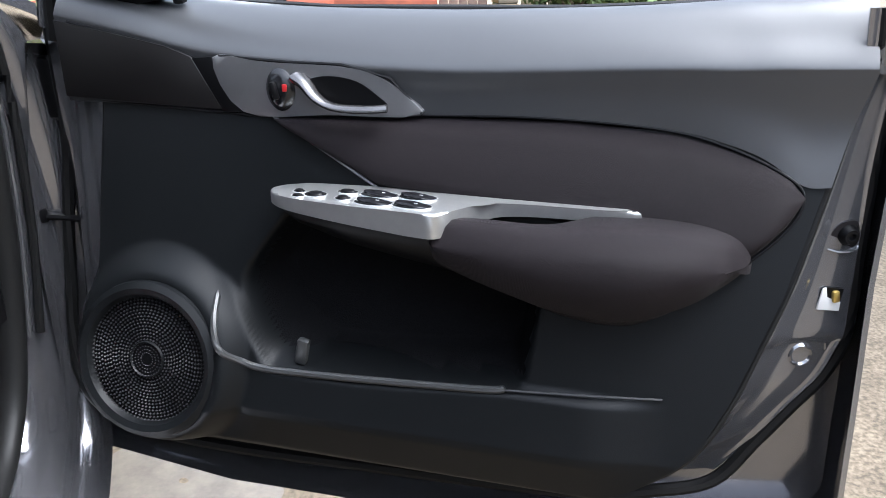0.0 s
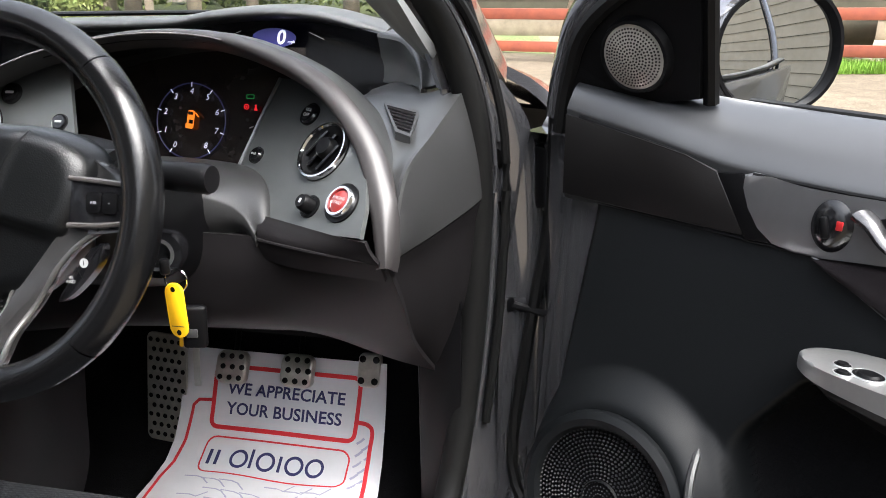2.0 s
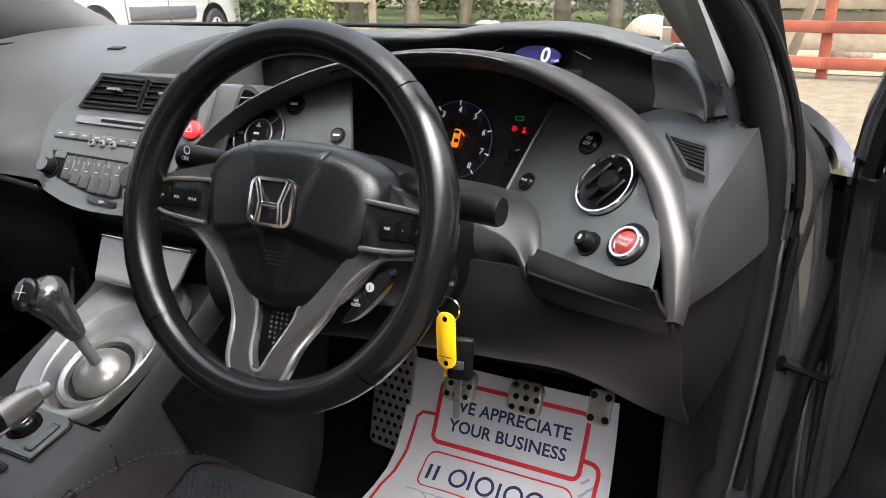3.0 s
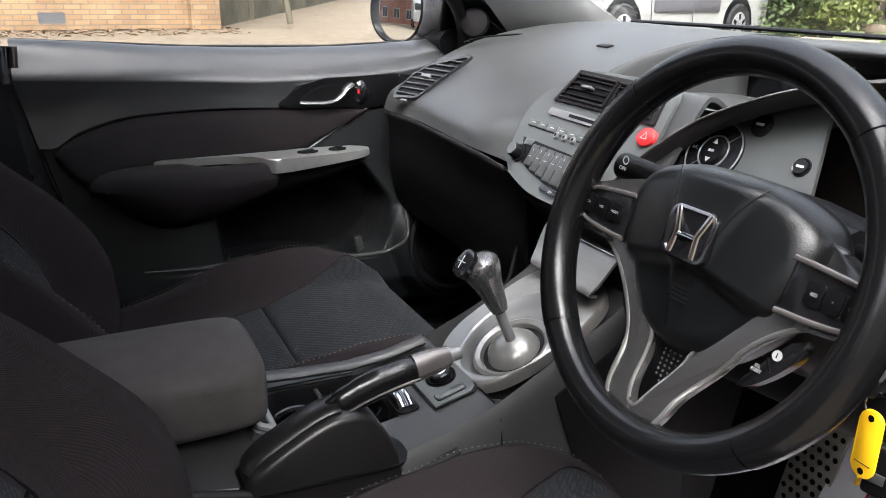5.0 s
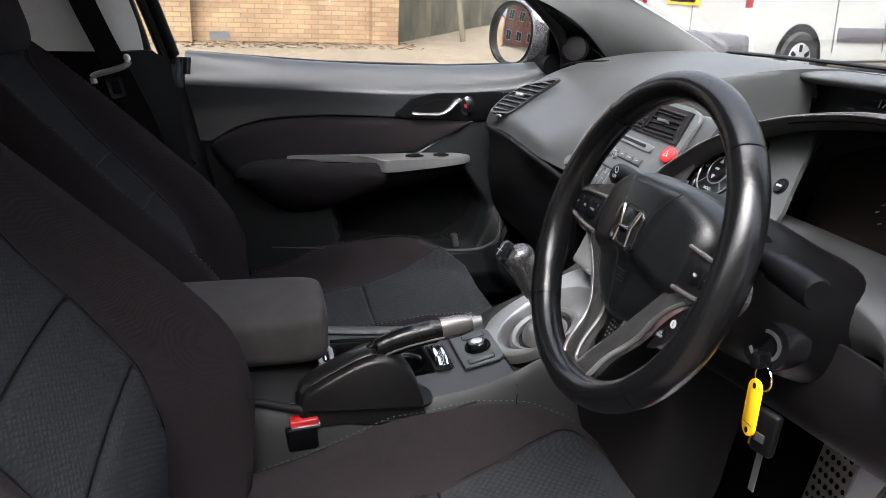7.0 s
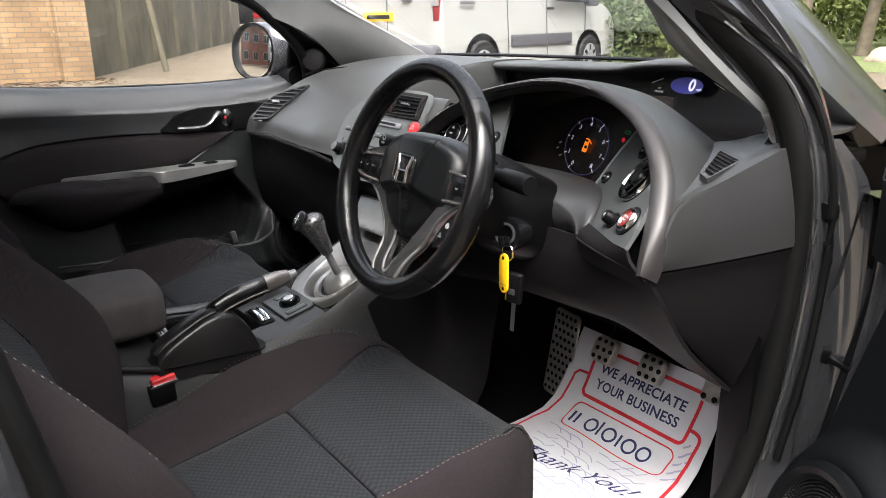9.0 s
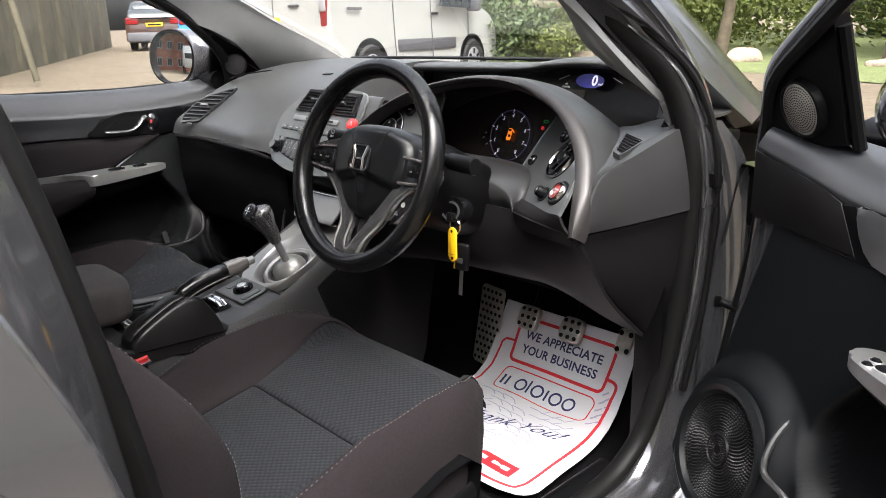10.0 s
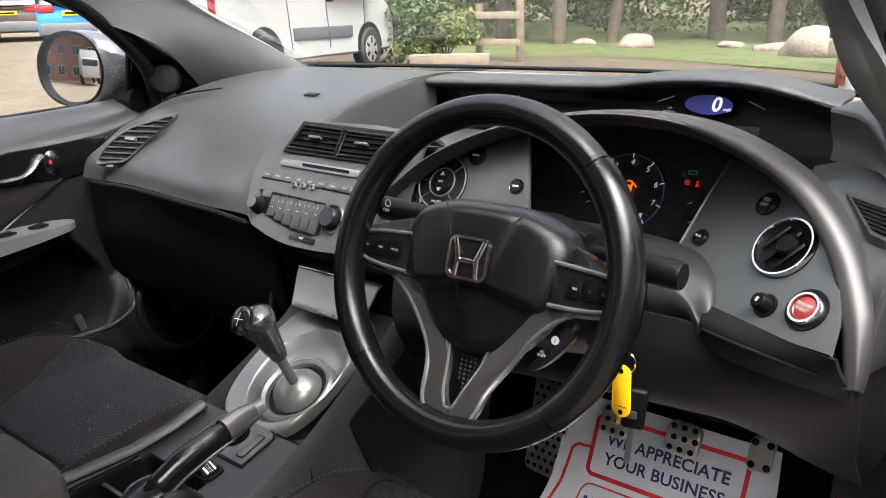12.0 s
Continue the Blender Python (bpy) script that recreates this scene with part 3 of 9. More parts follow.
# grey recessed face at the outer end of the band, and the dash top sweeping round it to the pillar
ARC = [(0.580, 1.292, 1.036), (0.625, 1.258, 1.031), (0.654, 1.212, 1.014), (0.670, 1.178, 0.994), (0.677, 1.155, 0.976)]
FOOT = [(0.574, 1.295, 0.968), (0.605, 1.270, 0.970), (0.635, 1.235, 0.972), (0.660, 1.195, 0.974), (0.677, 1.153, 0.970)]
part("blister_face", surf([ARC, [((a[0] + c[0]) / 2 + 0.004, (a[1] + c[1]) / 2 + 0.008, (a[2] + c[2]) / 2) for a, c in zip(ARC, FOOT)], FOOT], 5, 4, 0.004), DASH, dash, "dark grey recessed face beside the display")
rows = [[(p[0] - 0.003, p[1] - 0.004, p[2] - 0.002) for p in ARC], [(p[0] - 0.001, p[1] - 0.001, p[2] + 0.004) for p in ARC], [(p[0] + 0.008, p[1] + 0.008, p[2] + 0.005) for p in ARC],
        [(0.600, 1.335, 1.044), (0.655, 1.295, 1.030), (0.690, 1.250, 1.015), (0.712, 1.205, 1.002), (0.730, 1.150, 0.994)],
        [(0.640, 1.42, 1.035), (0.700, 1.37, 1.020), (0.735, 1.30, 1.006), (0.752, 1.235, 0.998), (0.752, 1.150, 0.996)]]
part("side_sweep", surf(rows, 5, 4, 0.005), DASH, dash, "dark grey dash top sweeping round to the pillar")

# instrument hood: rim curve in a leaning plane
RIM = [(0.062, 0.905, 0.895), (0.085, 0.918, 0.922), (0.103, 0.928, 0.945), (0.152, 0.953, 0.988), (0.230, 0.972, 1.025), (0.300, 0.982, 1.044), (0.389, 0.988, 1.056), (0.480, 0.986, 1.052), (0.560, 0.975, 1.028),
       (0.618, 0.958, 0.995), (0.662, 0.930, 0.950), (0.690, 0.892, 0.900), (0.702, 0.871, 0.862), (0.705, 0.864, 0.842)]
rim = spline(RIM, 6)
rows = []
for i, p in enumerate(rim):
    t = (rim[min(i + 1, len(rim) - 1)] - rim[max(i - 1, 0)]).normalized()
    nrm = Vector((0, -0.88, 0.475))
    out = t.cross(nrm).normalized()
    if out.dot(p - Vector((0.4, 0.93, 0.9))) < 0:
        out.negate()
    wd = lerp(p.x, (0.06, 0.15, 0.3, 0.45, 0.6, 0.70), (0.002, 0.003, 0.006, 0.010, 0.018, 0.020)) * (lerp(p.z, (0.842, 0.90), (0.25, 1.0)) if p.x > 0.6 else 1)
    li = lerp(p.x, (0.06, 0.3, 0.6, 0.68, 0.70), (0.0015, 0.002, 0.004, 0.007, 0.010))
    rows.append([p - out * li - nrm * 0.03, p - out * li - nrm * 0.004, p + nrm * 0.002, p + out * wd * 0.5 + nrm * 0.001, p + out * wd - nrm * 0.008, p + out * wd * 1.08 - nrm * 0.03])
part("hood_rim", surf(rows, 4, 1, 0.004), RIMTRIM, dash, "satin warm silver instrument hood rim")
# lighter tube laid along the rim as a painted highlight
part("rim_edge", tube([p + Vector((0, -0.002, 0.001)) for p in rim if p.x < 0.50], 0.0013, 6), HOODTRIM, dash, "thin lighter line drawn as the hood rim's gleam")
# outer shell of the hood running forward to the ledge and outer face
rows = []
for i, p in enumerate(rim):
    if p.x > 0.6 and p.z < 0.915:
        continue
    wd = lerp(p.x, (0.06, 0.15, 0.3, 0.45, 0.6, 0.70), (0.002, 0.003, 0.006, 0.010, 0.018, 0.020))
    c = Vector((0.38, 0.93, 0.88))
    out = (p - c)
    out.y = 0
    out.normalize()
    a = p + out * wd + Vector((0, 0.012, -0.004))
    k = lerp(p.x, (0.06, 0.2, 0.5, 0.62, 0.70), (0.6, 1.0, 1.0, 0.8, 0.45))
    rows.append([a, a + Vector((0, 0.05 * k, -0.010)) + out * 0.003, a + Vector((0, 0.12 * k, -0.030)) + out * 0.003 * k, a + Vector((0, 0.22 * k, -0.075 * k - 0.008))])
part("hood_shell", surf(rows, 5, 1, 0.004), DASH, dash, "dark grey outer shell of the instrument hood")
# inner lining
rows = []
for p in rim:
    if p.x < 0.262:
        continue
    q = Vector((0.39, 1.13, 0.945))
    rows.append([p + Vector((0, 0.006, -0.004)), p.lerp(q, 0.12) + Vector((0, 0.06, 0)), p.lerp(q, 0.22) + Vector((0, 0.13, 0))])
part("hood_lining", surf(rows, 5, 1, 0.003), BLACK, dash)

# instrument faces
part("cluster_screen", surf([[(x, 1.085 + (z - 0.87) * 0.3, z) for x in (0.20, 0.36, 0.53)] for z in (0.85, 0.93, 1.03)], 3, 3, 0.004), SCREEN, dash, "smoked dark instrument screen")
NP = Vector((-0.417, -0.655, 0.63)).normalized()
CP = Vector((0.588, 0.9705, 0.9285))
MP = facing(CP, NP)


def on_panel(p):
    q = MP.inverted() @ Vector(p)
    return (q.x, q.y)


outl = [on_panel(p) for p in [(0.514, 1.085, 0.998), (0.500, 1.05, 0.955), (0.484, 1.015, 0.905), (0.512, 0.985, 0.893), (0.545, 0.950, 0.878), (0.552, 0.930, 0.862), (0.628, 0.886, 0.867), (0.684, 0.860, 0.872), (0.684, 0.882, 0.895), (0.674, 0.918, 0.93), (0.655, 0.965, 0.968), (0.60, 1.03, 1.0)]]
part("right_panel", plate(outl, -0.006, MP), PANEL, dash, "grey metallic panel right of the gauges", smooth=False)
ML = facing((0.155, 0.979, 0.947), (0, -0.857, 0.515))


def on_left(p):
    q = ML.inverted() @ Vector(p)
    return (q.x, q.y)


outl = [on_left(p) for p in [(0.075, 0.95, 0.90), (0.10, 0.972, 0.935), (0.150, 0.998, 0.978), (0.21, 1.02, 1.015), (0.263, 1.03, 1.032), (0.300, 0.969, 0.930), (0.30, 0.93, 0.87), (0.10, 0.93, 0.87)]]
part("left_panel", plate(outl, -0.006, ML), PANEL, dash, "grey metallic panel with the heater controls", smooth=False)
part("screen_edge", tube([(0.237, 1.058, 1.010), (0.247, 1.03, 0.965), (0.262, 1.0, 0.915)], 0.0022, 8), DIMSILVER, dash, "thin silver edge beside the screen")
part("screen_edge", tube([(0.514, 1.083, 0.998), (0.500, 1.048, 0.955), (0.484, 1.013, 0.905)], 0.002, 8), DIMSILVER, dash)

# smooth cover over the column, between the screen and the wheel
TOP = [(0.20, 1.03, 0.905), (0.27, 1.03, 0.906), (0.345, 1.03, 0.906), (0.41, 1.030, 0.905), (0.481, 1.012, 0.904), (0.520, 0.985, 0.901), (0.544, 0.955, 0.887), (0.557, 0.922, 0.860)]
LOW = [(0.20, 0.925, 0.912), (0.27, 0.925, 0.914), (0.345, 0.925, 0.914), (0.417, 0.928, 0.908), (0.476, 0.932, 0.895), (0.508, 0.932, 0.884), (0.530, 0.926, 0.872), (0.546, 0.915, 0.855)]
rows = []
for a, c in zip(TOP, LOW):
    a, c = Vector(a), Vector(c)
    m_ = a.lerp(c, 0.5) + Vector((0, 0, 0.006))
    dr = lerp(a.x, (0.48, 0.557), (1.0, 0.35))
    rows.append([a + Vector((0.003, 0.012, -0.014)), a + Vector((0.002, 0.004, -0.003)), a + Vector((0, -0.002, 0.002)), m_, c, c + Vector((0, -0.009, -0.012)) * dr, c + Vector((0, -0.010, -0.032)) * dr, c + Vector((0, 0.0, -0.056)) * dr])
part("column_cover", surf(rows, 5, 5, 0.004), CONSOLE, dash, "grey moulded cover over the steering column", angle=70)
rows = [[(0.545, 0.934, 0.866), (0.548, 0.920, 0.858), (0.552, 0.913, 0.847), (0.554, 0.918, 0.825)],
        [(0.590, 0.911, 0.866), (0.592, 0.899, 0.858), (0.594, 0.893, 0.848), (0.595, 0.899, 0.825)],
        [(0.640, 0.884, 0.868), (0.642, 0.878, 0.858), (0.645, 0.878, 0.847), (0.647, 0.888, 0.825)],
        [(0.690, 0.858, 0.872), (0.694, 0.860, 0.860), (0.701, 0.867, 0.845), (0.702, 0.880, 0.825)]]
part("lower_lip", surf(rows, 5, 5, 0.004), DASH_LOW, dash, "dark lower lip of the instrument panel")
part("lip_groove", tube(spline([(0.551, 0.909, 0.848), (0.594, 0.889, 0.849), (0.645, 0.874, 0.848), (0.700, 0.864, 0.846)], 5), 0.0022, 8), DASH_LOW, dash)
# outer end of the dash towards the door: shoulder, ridge, end panel
RIDGE = [(0.704, 0.872, 0.846), (0.709, 0.895, 0.885), (0.714, 0.921, 0.927), (0.724, 0.995, 0.950), (0.734, 1.075, 0.974), (0.744, 1.150, 0.996)]
INNER = [(0.700, 0.876, 0.846), (0.694, 0.905, 0.892), (0.674, 0.945, 0.930), (0.645, 1.00, 0.946), (0.610, 1.08, 0.962), (0.595, 1.152, 0.968)]
rows = []
for a, c in zip(INNER, RIDGE):
    a, c = Vector(a), Vector(c)
    mid = a.lerp(c, 0.62) + Vector((0, 0.0, -0.005 - 0.10 * max(0, c.z - 0.945)))
    rows.append([a, a.lerp(mid, 0.5), mid, mid.lerp(c, 0.6), c])
part("vent_shoulder", surf(rows, 4, 5, 0.004), DASH, dash, "dark grey shoulder beside the instrument hood")
rows = [INNER[-1:] + [(0.64, 1.153, 0.967), (0.677, 1.156, 0.968)], [(0.575, 1.24, 0.960), (0.62, 1.22, 0.974), (0.680, 1.178, 0.971)], [(0.56, 1.33, 0.960), (0.62, 1.30, 0.974), (0.685, 1.21, 0.972)]]
part("shoulder_ledge", surf(rows, 5, 5, 0.004), DASH, dash)
low = [(0.704, 0.874, 0.842), (0.716, 0.920, 0.843), (0.730, 0.965, 0.845), (0.744, 1.02, 0.847), (0.755, 1.065, 0.849), (0.762, 1.105, 0.850)]
# same moulding as the top; the darker plastic puts its side shade into colour
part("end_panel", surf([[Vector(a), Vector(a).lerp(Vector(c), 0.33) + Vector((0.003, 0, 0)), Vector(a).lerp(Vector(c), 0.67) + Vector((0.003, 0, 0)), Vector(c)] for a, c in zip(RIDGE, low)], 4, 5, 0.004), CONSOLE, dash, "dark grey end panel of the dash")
bott = [(0.690, 1.075, 0.628), (0.698, 1.085, 0.622), (0.704, 1.095, 0.616), (0.710, 1.105, 0.612), (0.716, 1.115, 0.608), (0.722, 1.13, 0.604)]
rows = []
for a, c in zip(low, bott):
    a, c = Vector(a) + Vector((-0.002, 0.002, -0.004)), Vector(c)
    rows.append([a, a.lerp(c, 0.12) + Vector((0, 0.004, 0)), a.lerp(c, 0.5) + Vector((0.004, -0.01, 0)), c])
part("lower_end_panel", surf(rows, 5, 5, 0.004), DASH_LOW, dash, "dark grey lower end panel")
# knee panel under the column
rows = [[(0.13, 0.90, 0.84), (0.15, 0.87, 0.78), (0.16, 0.90, 0.72), (0.17, 0.98, 0.68)],
        [(0.30, 0.92, 0.85), (0.30, 0.90, 0.78), (0.30, 0.92, 0.73), (0.30, 0.98, 0.70)],
        [(0.47, 0.92, 0.85), (0.48, 0.915, 0.80), (0.49, 0.93, 0.745), (0.50, 0.98, 0.712)],
        [(0.56, 0.92, 0.848), (0.57, 0.92, 0.80), (0.58, 0.95, 0.74), (0.58, 0.995, 0.705)],
        [(0.65, 0.90, 0.843), (0.66, 0.92, 0.79), (0.66, 0.97, 0.72), (0.66, 1.04, 0.655)],
        [(0.706, 0.880, 0.842), (0.709, 0.915, 0.79), (0.704, 0.98, 0.71), (0.702, 1.088, 0.618)]]
part("knee_panel", surf(rows, 6, 6, 0.006), DASH_LOW, dash, "dark grey knee panel under the steering column")
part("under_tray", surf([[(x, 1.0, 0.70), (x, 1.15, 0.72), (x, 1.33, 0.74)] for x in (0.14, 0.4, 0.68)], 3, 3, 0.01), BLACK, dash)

# passenger front: silver trim blade, glovebox
blade = spline([(x, bar(x)[0] - 0.004, bar(x)[1] - 0.005) for x in (-0.68, -0.6, -0.5, -0.37, -0.24, -0.19, -0.168)] + [], 6)
part("trim_blade", tube(blade, [0.002] + [0.0052] * (len(blade) - 2) + [0.0015], 10, (0.6, 1.0)), DASH_LOW, dash, "dark trim blade under the dash pad")
cols = []
for x in (-0.69, -0.5, -0.3, -0.13):
    fy, fz = bar(x)
    cols.append([(x, fy + 0.012, fz - 0.008), (x, fy + 0.018, fz - 0.05), (x, fy + 0.02, fz - 0.13), (x, fy + 0.05, fz - 0.22), (x, fy + 0.14, fz - 0.27)])
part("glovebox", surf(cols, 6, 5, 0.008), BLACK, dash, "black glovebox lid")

# centre stack
NS = Vector((0.0113, -0.846, 0.5325)).normalized()
MS = facing((-0.0778, 0.9432, 0.9474), NS)


outl = spline([(x, y, 0) for x, y in ((-0.0533, 0.0611), (-0.083, 0.0458), (-0.1062, 0.0239), (-0.1182, -0.0021), (-0.1180, -0.0317), (-0.1111, -0.0604), (-0.1009, -0.0833), (-0.0889, -0.0989), (-0.0622, -0.1082), (-0.0175, -0.1186), (0.0339, -0.1218), (0.1028, -0.1187), (0.15, -0.11), (0.165, -0.03), (0.165, 0.04), (0.15, 0.078), (0.05, 0.081), (-0.02, 0.078))], 4, True)
part("radio_fascia", plate([(p.x, p.y) for p in outl], 0.006, MS @ pose(0, 0, -0.004), 0.003), PANEL, dash, "grey metallic radio fascia")

# ---- dash fittings ----
def disc(name, m, profile, material, parent, label="", seg=28):
    return part(name, lathe(profile, m, seg), material, parent, label)


# passenger vent
PVM = facing((-0.555, 0.945, 0.936), (0.30, -1.0, 0.90))


pv = [(q.x + 0.003, q.y - 0.005) for q in spline([(x, y, 0) for x, y in ((-0.0633, -0.0345), (-0.0548, 0.0011), (-0.0218, 0.0355), (0.025, 0.054), (0.0703, 0.0666), (0.047, 0.0331), (0.0245, 0.0071), (-0.0007, -0.0275), (-0.03, -0.033))], 5, True)]
vent = part("side_vent", plate(pv, 0.004, PVM @ pose(0, 0, 0.014), 0.001), BLACK, dash, "leaf-shaped black air vent", smooth=False)
cxv, cyv = sum(p[0] for p in pv) / len(pv), sum(p[1] for p in pv) / len(pv)
part("vent_frame", ringplate([(cxv + (x - cxv) * 1.07, cyv + (y - cyv) * 1.12) for x, y in pv], pv, 0.007, PVM @ pose(0, 0, 0.014)), DASH, vent)
for k in range(8):
    f_ = (k + 0.7) / 8.6
    ys = sorted(pv, key=lambda p: p[1])
    yy = ys[0][1] + (ys[-1][1] - ys[0][1]) * f_
    xs = [p[0] + (q[0] - p[0]) * (yy - p[1]) / (q[1] - p[1]) for p, q in zip(pv, pv[1:] + pv[:1]) if (p[1] - yy) * (q[1] - yy) < 0]
    if len(xs) >= 2 and max(xs) - min(xs) > 0.01:
        part("vent_slat", rbox((max(xs) - min(xs) - 0.003, 0.0035, 0.006), PVM @ pose((max(xs) + min(xs)) / 2, yy, 0.019), 0.001), DASH, vent)
part("vent_tab", rbox((0.026, 0.008, 0.008), PVM @ pose(cxv - 0.005, cyv + 0.002, 0.024), 0.003), DIMSILVER, vent)
part("vent_wheel", rbox((0.018, 0.006, 0.004), PVM @ pose(-0.034, -0.047, 0.016), 0.002), DIMSILVER, vent)
part("defroster_slot", tube(spline([(-0.585, 1.03, 1.018), (-0.55, 1.06, 1.030), (-0.48, 1.10, 1.040)], 6), [0.002] + [0.005] * 11 + [0.002], 8, (1, 0.35)), BLACK, dash, "thin black side defroster slot")
part("sun_sensor", rbox((0.03, 0.014, 0.003), pose(-0.25, 1.12, 1.036, 10), 0.001), DASH_LOW, dash)
part("screen_strip", tube(spline([(-0.58, 1.452, 1.056), (-0.3, 1.472, 1.060), (0, 1.475, 1.062), (0.3, 1.472, 1.062), (0.55, 1.455, 1.05)], 6), 0.007, 8, (1.4, 0.6)), BLACK, dash, "black strip along the windscreen foot")

# centre vents, in fascia coordinates
for quad in (((-0.0539, 0.030), (0.0466, 0.0285), (0.0495, 0.0665), (-0.0340, 0.0695)), ((0.0557, 0.0272), (0.142, 0.0285), (0.138, 0.0645), (0.0585, 0.0660))):
    cv = part("centre_vent", plate(quad, 0.003, MS @ pose(0, 0, 0.0025)), BLACK, dash, "black centre air vent", smooth=False)
    part("vent_frame", tube([MS @ Vector((x, y, 0.007)) for x, y in quad], 0.0024, 8, closed=True, up=NS), DASH_LOW, cv)
    for k in range(4):
        f_ = (k + 0.7) / 4.4
        a, c = [Vector((*quad[i], 0.007)).lerp(Vector((*quad[j], 0.007)), f_) for i, j in ((0, 3), (1, 2))]
        part("vent_slat", tube([MS @ a, MS @ c], 0.0022, 6, (0.55, 1.5), up=NS), DASH_LOW, cv)
    a = Vector((sum(q[0] for q in quad) / 4, sum(q[1] for q in quad) / 4, 0.012))
    part("vent_tab", rbox((0.024, 0.005, 0.010), MS @ pose(a.x, a.y, a.z), 0.002), PANEL, cv)
part("vent_surround", ringplate([(-0.066, 0.023), (0.152, 0.021), (0.146, 0.073), (-0.042, 0.076)], [(-0.0545, 0.0285), (0.143, 0.0268), (0.1385, 0.0655), (-0.0345, 0.0705)], 0.005, MS @ pose(0, 0, 0.001)), DASH_LOW, dash, smooth=False)
# disc slot, button row, key pad, knobs
sl = part("disc_slot", plate(rrect(0.168, 0.0115, 0.004), 0.0032, MS @ pose(0.021, 0.0045, 0.002, 0, 0, -1.0), 0.001), DIMSILVER, dash, "disc slot bar")
part("slot_gap", plate(rrect(0.100, 0.0048, 0.002), 0.0008, MS @ pose(0.037, 0.0045, 0.0049, 0, 0, -1.0)), BLACK, sl, smooth=False)
part("button_groove", rbox((0.196, 0.0016, 0.001), MS @ pose(0.002, -0.0265, 0.0022, 0, 0, -1.3), 0), BLACK, dash, smooth=False)
for k in range(8):
    bt = part("radio_button", rbox((0.0238, 0.0100, 0.004), MS @ pose(-0.084 + 0.0244 * k, -0.0185 - 0.0005 * k, 0.0022), 0.001), PANEL, dash)
    part("button_mark", rbox((0.0085, 0.0012, 0.0004), MS @ pose(-0.084 + 0.0244 * k, -0.0178 - 0.0005 * k, 0.0042), 0), INK, bt, smooth=False)
for k in range(3):
    st_ = disc("trim_stud", MS @ pose(-0.0171 + 0.02 * k, -0.0276, 0.002), [(0.0024, 0.005), (0.0042, 0.005), (0.0052, 0.003), (0.0052, 0)], DIMSILVER, dash, "small ringed stud", 14)
    disc("stud_core", MS @ pose(-0.0171 + 0.02 * k, -0.0276, 0.002), [(0, 0.0045), (0.0025, 0.0045)], BLACK, st_, "", 10)
part("key_field", plate([(-0.0904, -0.0435), (0.0575, -0.0485), (0.066, -0.097), (0.050, -0.1025), (0.0107, -0.0995), (-0.0312, -0.0912), (-0.065, -0.0805)], 0.0012, MS @ pose(0, 0, 0.002)), BLACK, dash, smooth=False)
for k in range(6):
    x = -0.0475 + 0.0194 * k
    yb = lerp(x, (-0.0616, -0.0312, 0.0107, 0.0604), (-0.0795, -0.0880, -0.0963, -0.0990))
    yt = -0.0497 - 0.0003 * k
    bt = part("preset_key", rbox((0.0184, yt - yb, 0.004), MS @ pose(x + 0.002, (yt + yb) / 2, 0.0035), 0.001), DASH, dash, "tall preset key")
    words(str(k + 1), 0.0058, MS @ pose(x, -0.058, 0.0056), INK, bt, depth=0.0001)
    part("key_mark", rbox((0.006, 0.0009, 0.0004), MS @ pose(x, -0.069, 0.0056), 0), INK, bt, smooth=False)
    # silver sliver between neighbouring keys, modelled in place of a highlight
    if k:
        part("key_glint", rbox((0.0011, 0.020, 0.003), MS @ pose(x - 0.0077, -0.066, 0.0050), 0.0004), DIMSILVER, bt)
part("side_key", rbox((0.020, 0.010, 0.004), MS @ pose(-0.069, -0.0495, 0.0035), 0.001), PANEL, dash)
kn = disc("tune_knob", MS @ pose(-0.0795, -0.0700, 0.002), [(0, 0.018), (0.009, 0.018), (0.0108, 0.016), (0.0115, 0.004), (0.0145, 0.003), (0.0145, 0)], BLACK, dash, "small black tuning knob")
disc("knob_face", MS @ pose(-0.0795, -0.0700, 0.002), [(0, 0.0190), (0.0092, 0.0188), (0.0098, 0.0175)], PANEL, kn, "grey knob face")
vk = disc("volume_knob", MS @ pose(0.0819, -0.0704, 0.001), [(0, 0.016), (0.014, 0.016), (0.0165, 0.013), (0.017, 0.004)], GLOSS, dash, "round volume knob")
disc("knob_ring", MS @ pose(0.0819, -0.0704, 0.001), [(0.0200, 0.003), (0.0215, 0.006), (0.0230, 0.003), (0.0230, 0)], CHROME, vk, "chrome ring")
mk_ = part("menu_bar", plate(rrect(0.054, 0.0085, 0.003), 0.003, MS @ pose(0.036, -0.1075, 0.002, 0, 0, -3), 0.001), GLOSS, dash)
words("SKIP", 0.005, MS @ pose(0.036, -0.1075, 0.0052, 0, 0, -3), INK, mk_, depth=0.0001)
hz = disc("hazard_switch", facing((0.073, 0.944, 0.953), NS) @ Matrix.Diagonal((1.25, 1, 1, 1)), [(0, 0.0045), (0.010, 0.004), (0.0125, 0.002), (0.013, -0.003)], RED, dash, "red hazard warning switch")
part("triangle_mark", ringplate([(-0.006, -0.004), (0.006, -0.004), (0, 0.006)], [(-0.0045, -0.0032), (0.0045, -0.0032), (0, 0.0043)], 0.0006, facing((0.073, 0.944, 0.953), NS) @ pose(0, 0, 0.0043)), INK, hz, smooth=False)

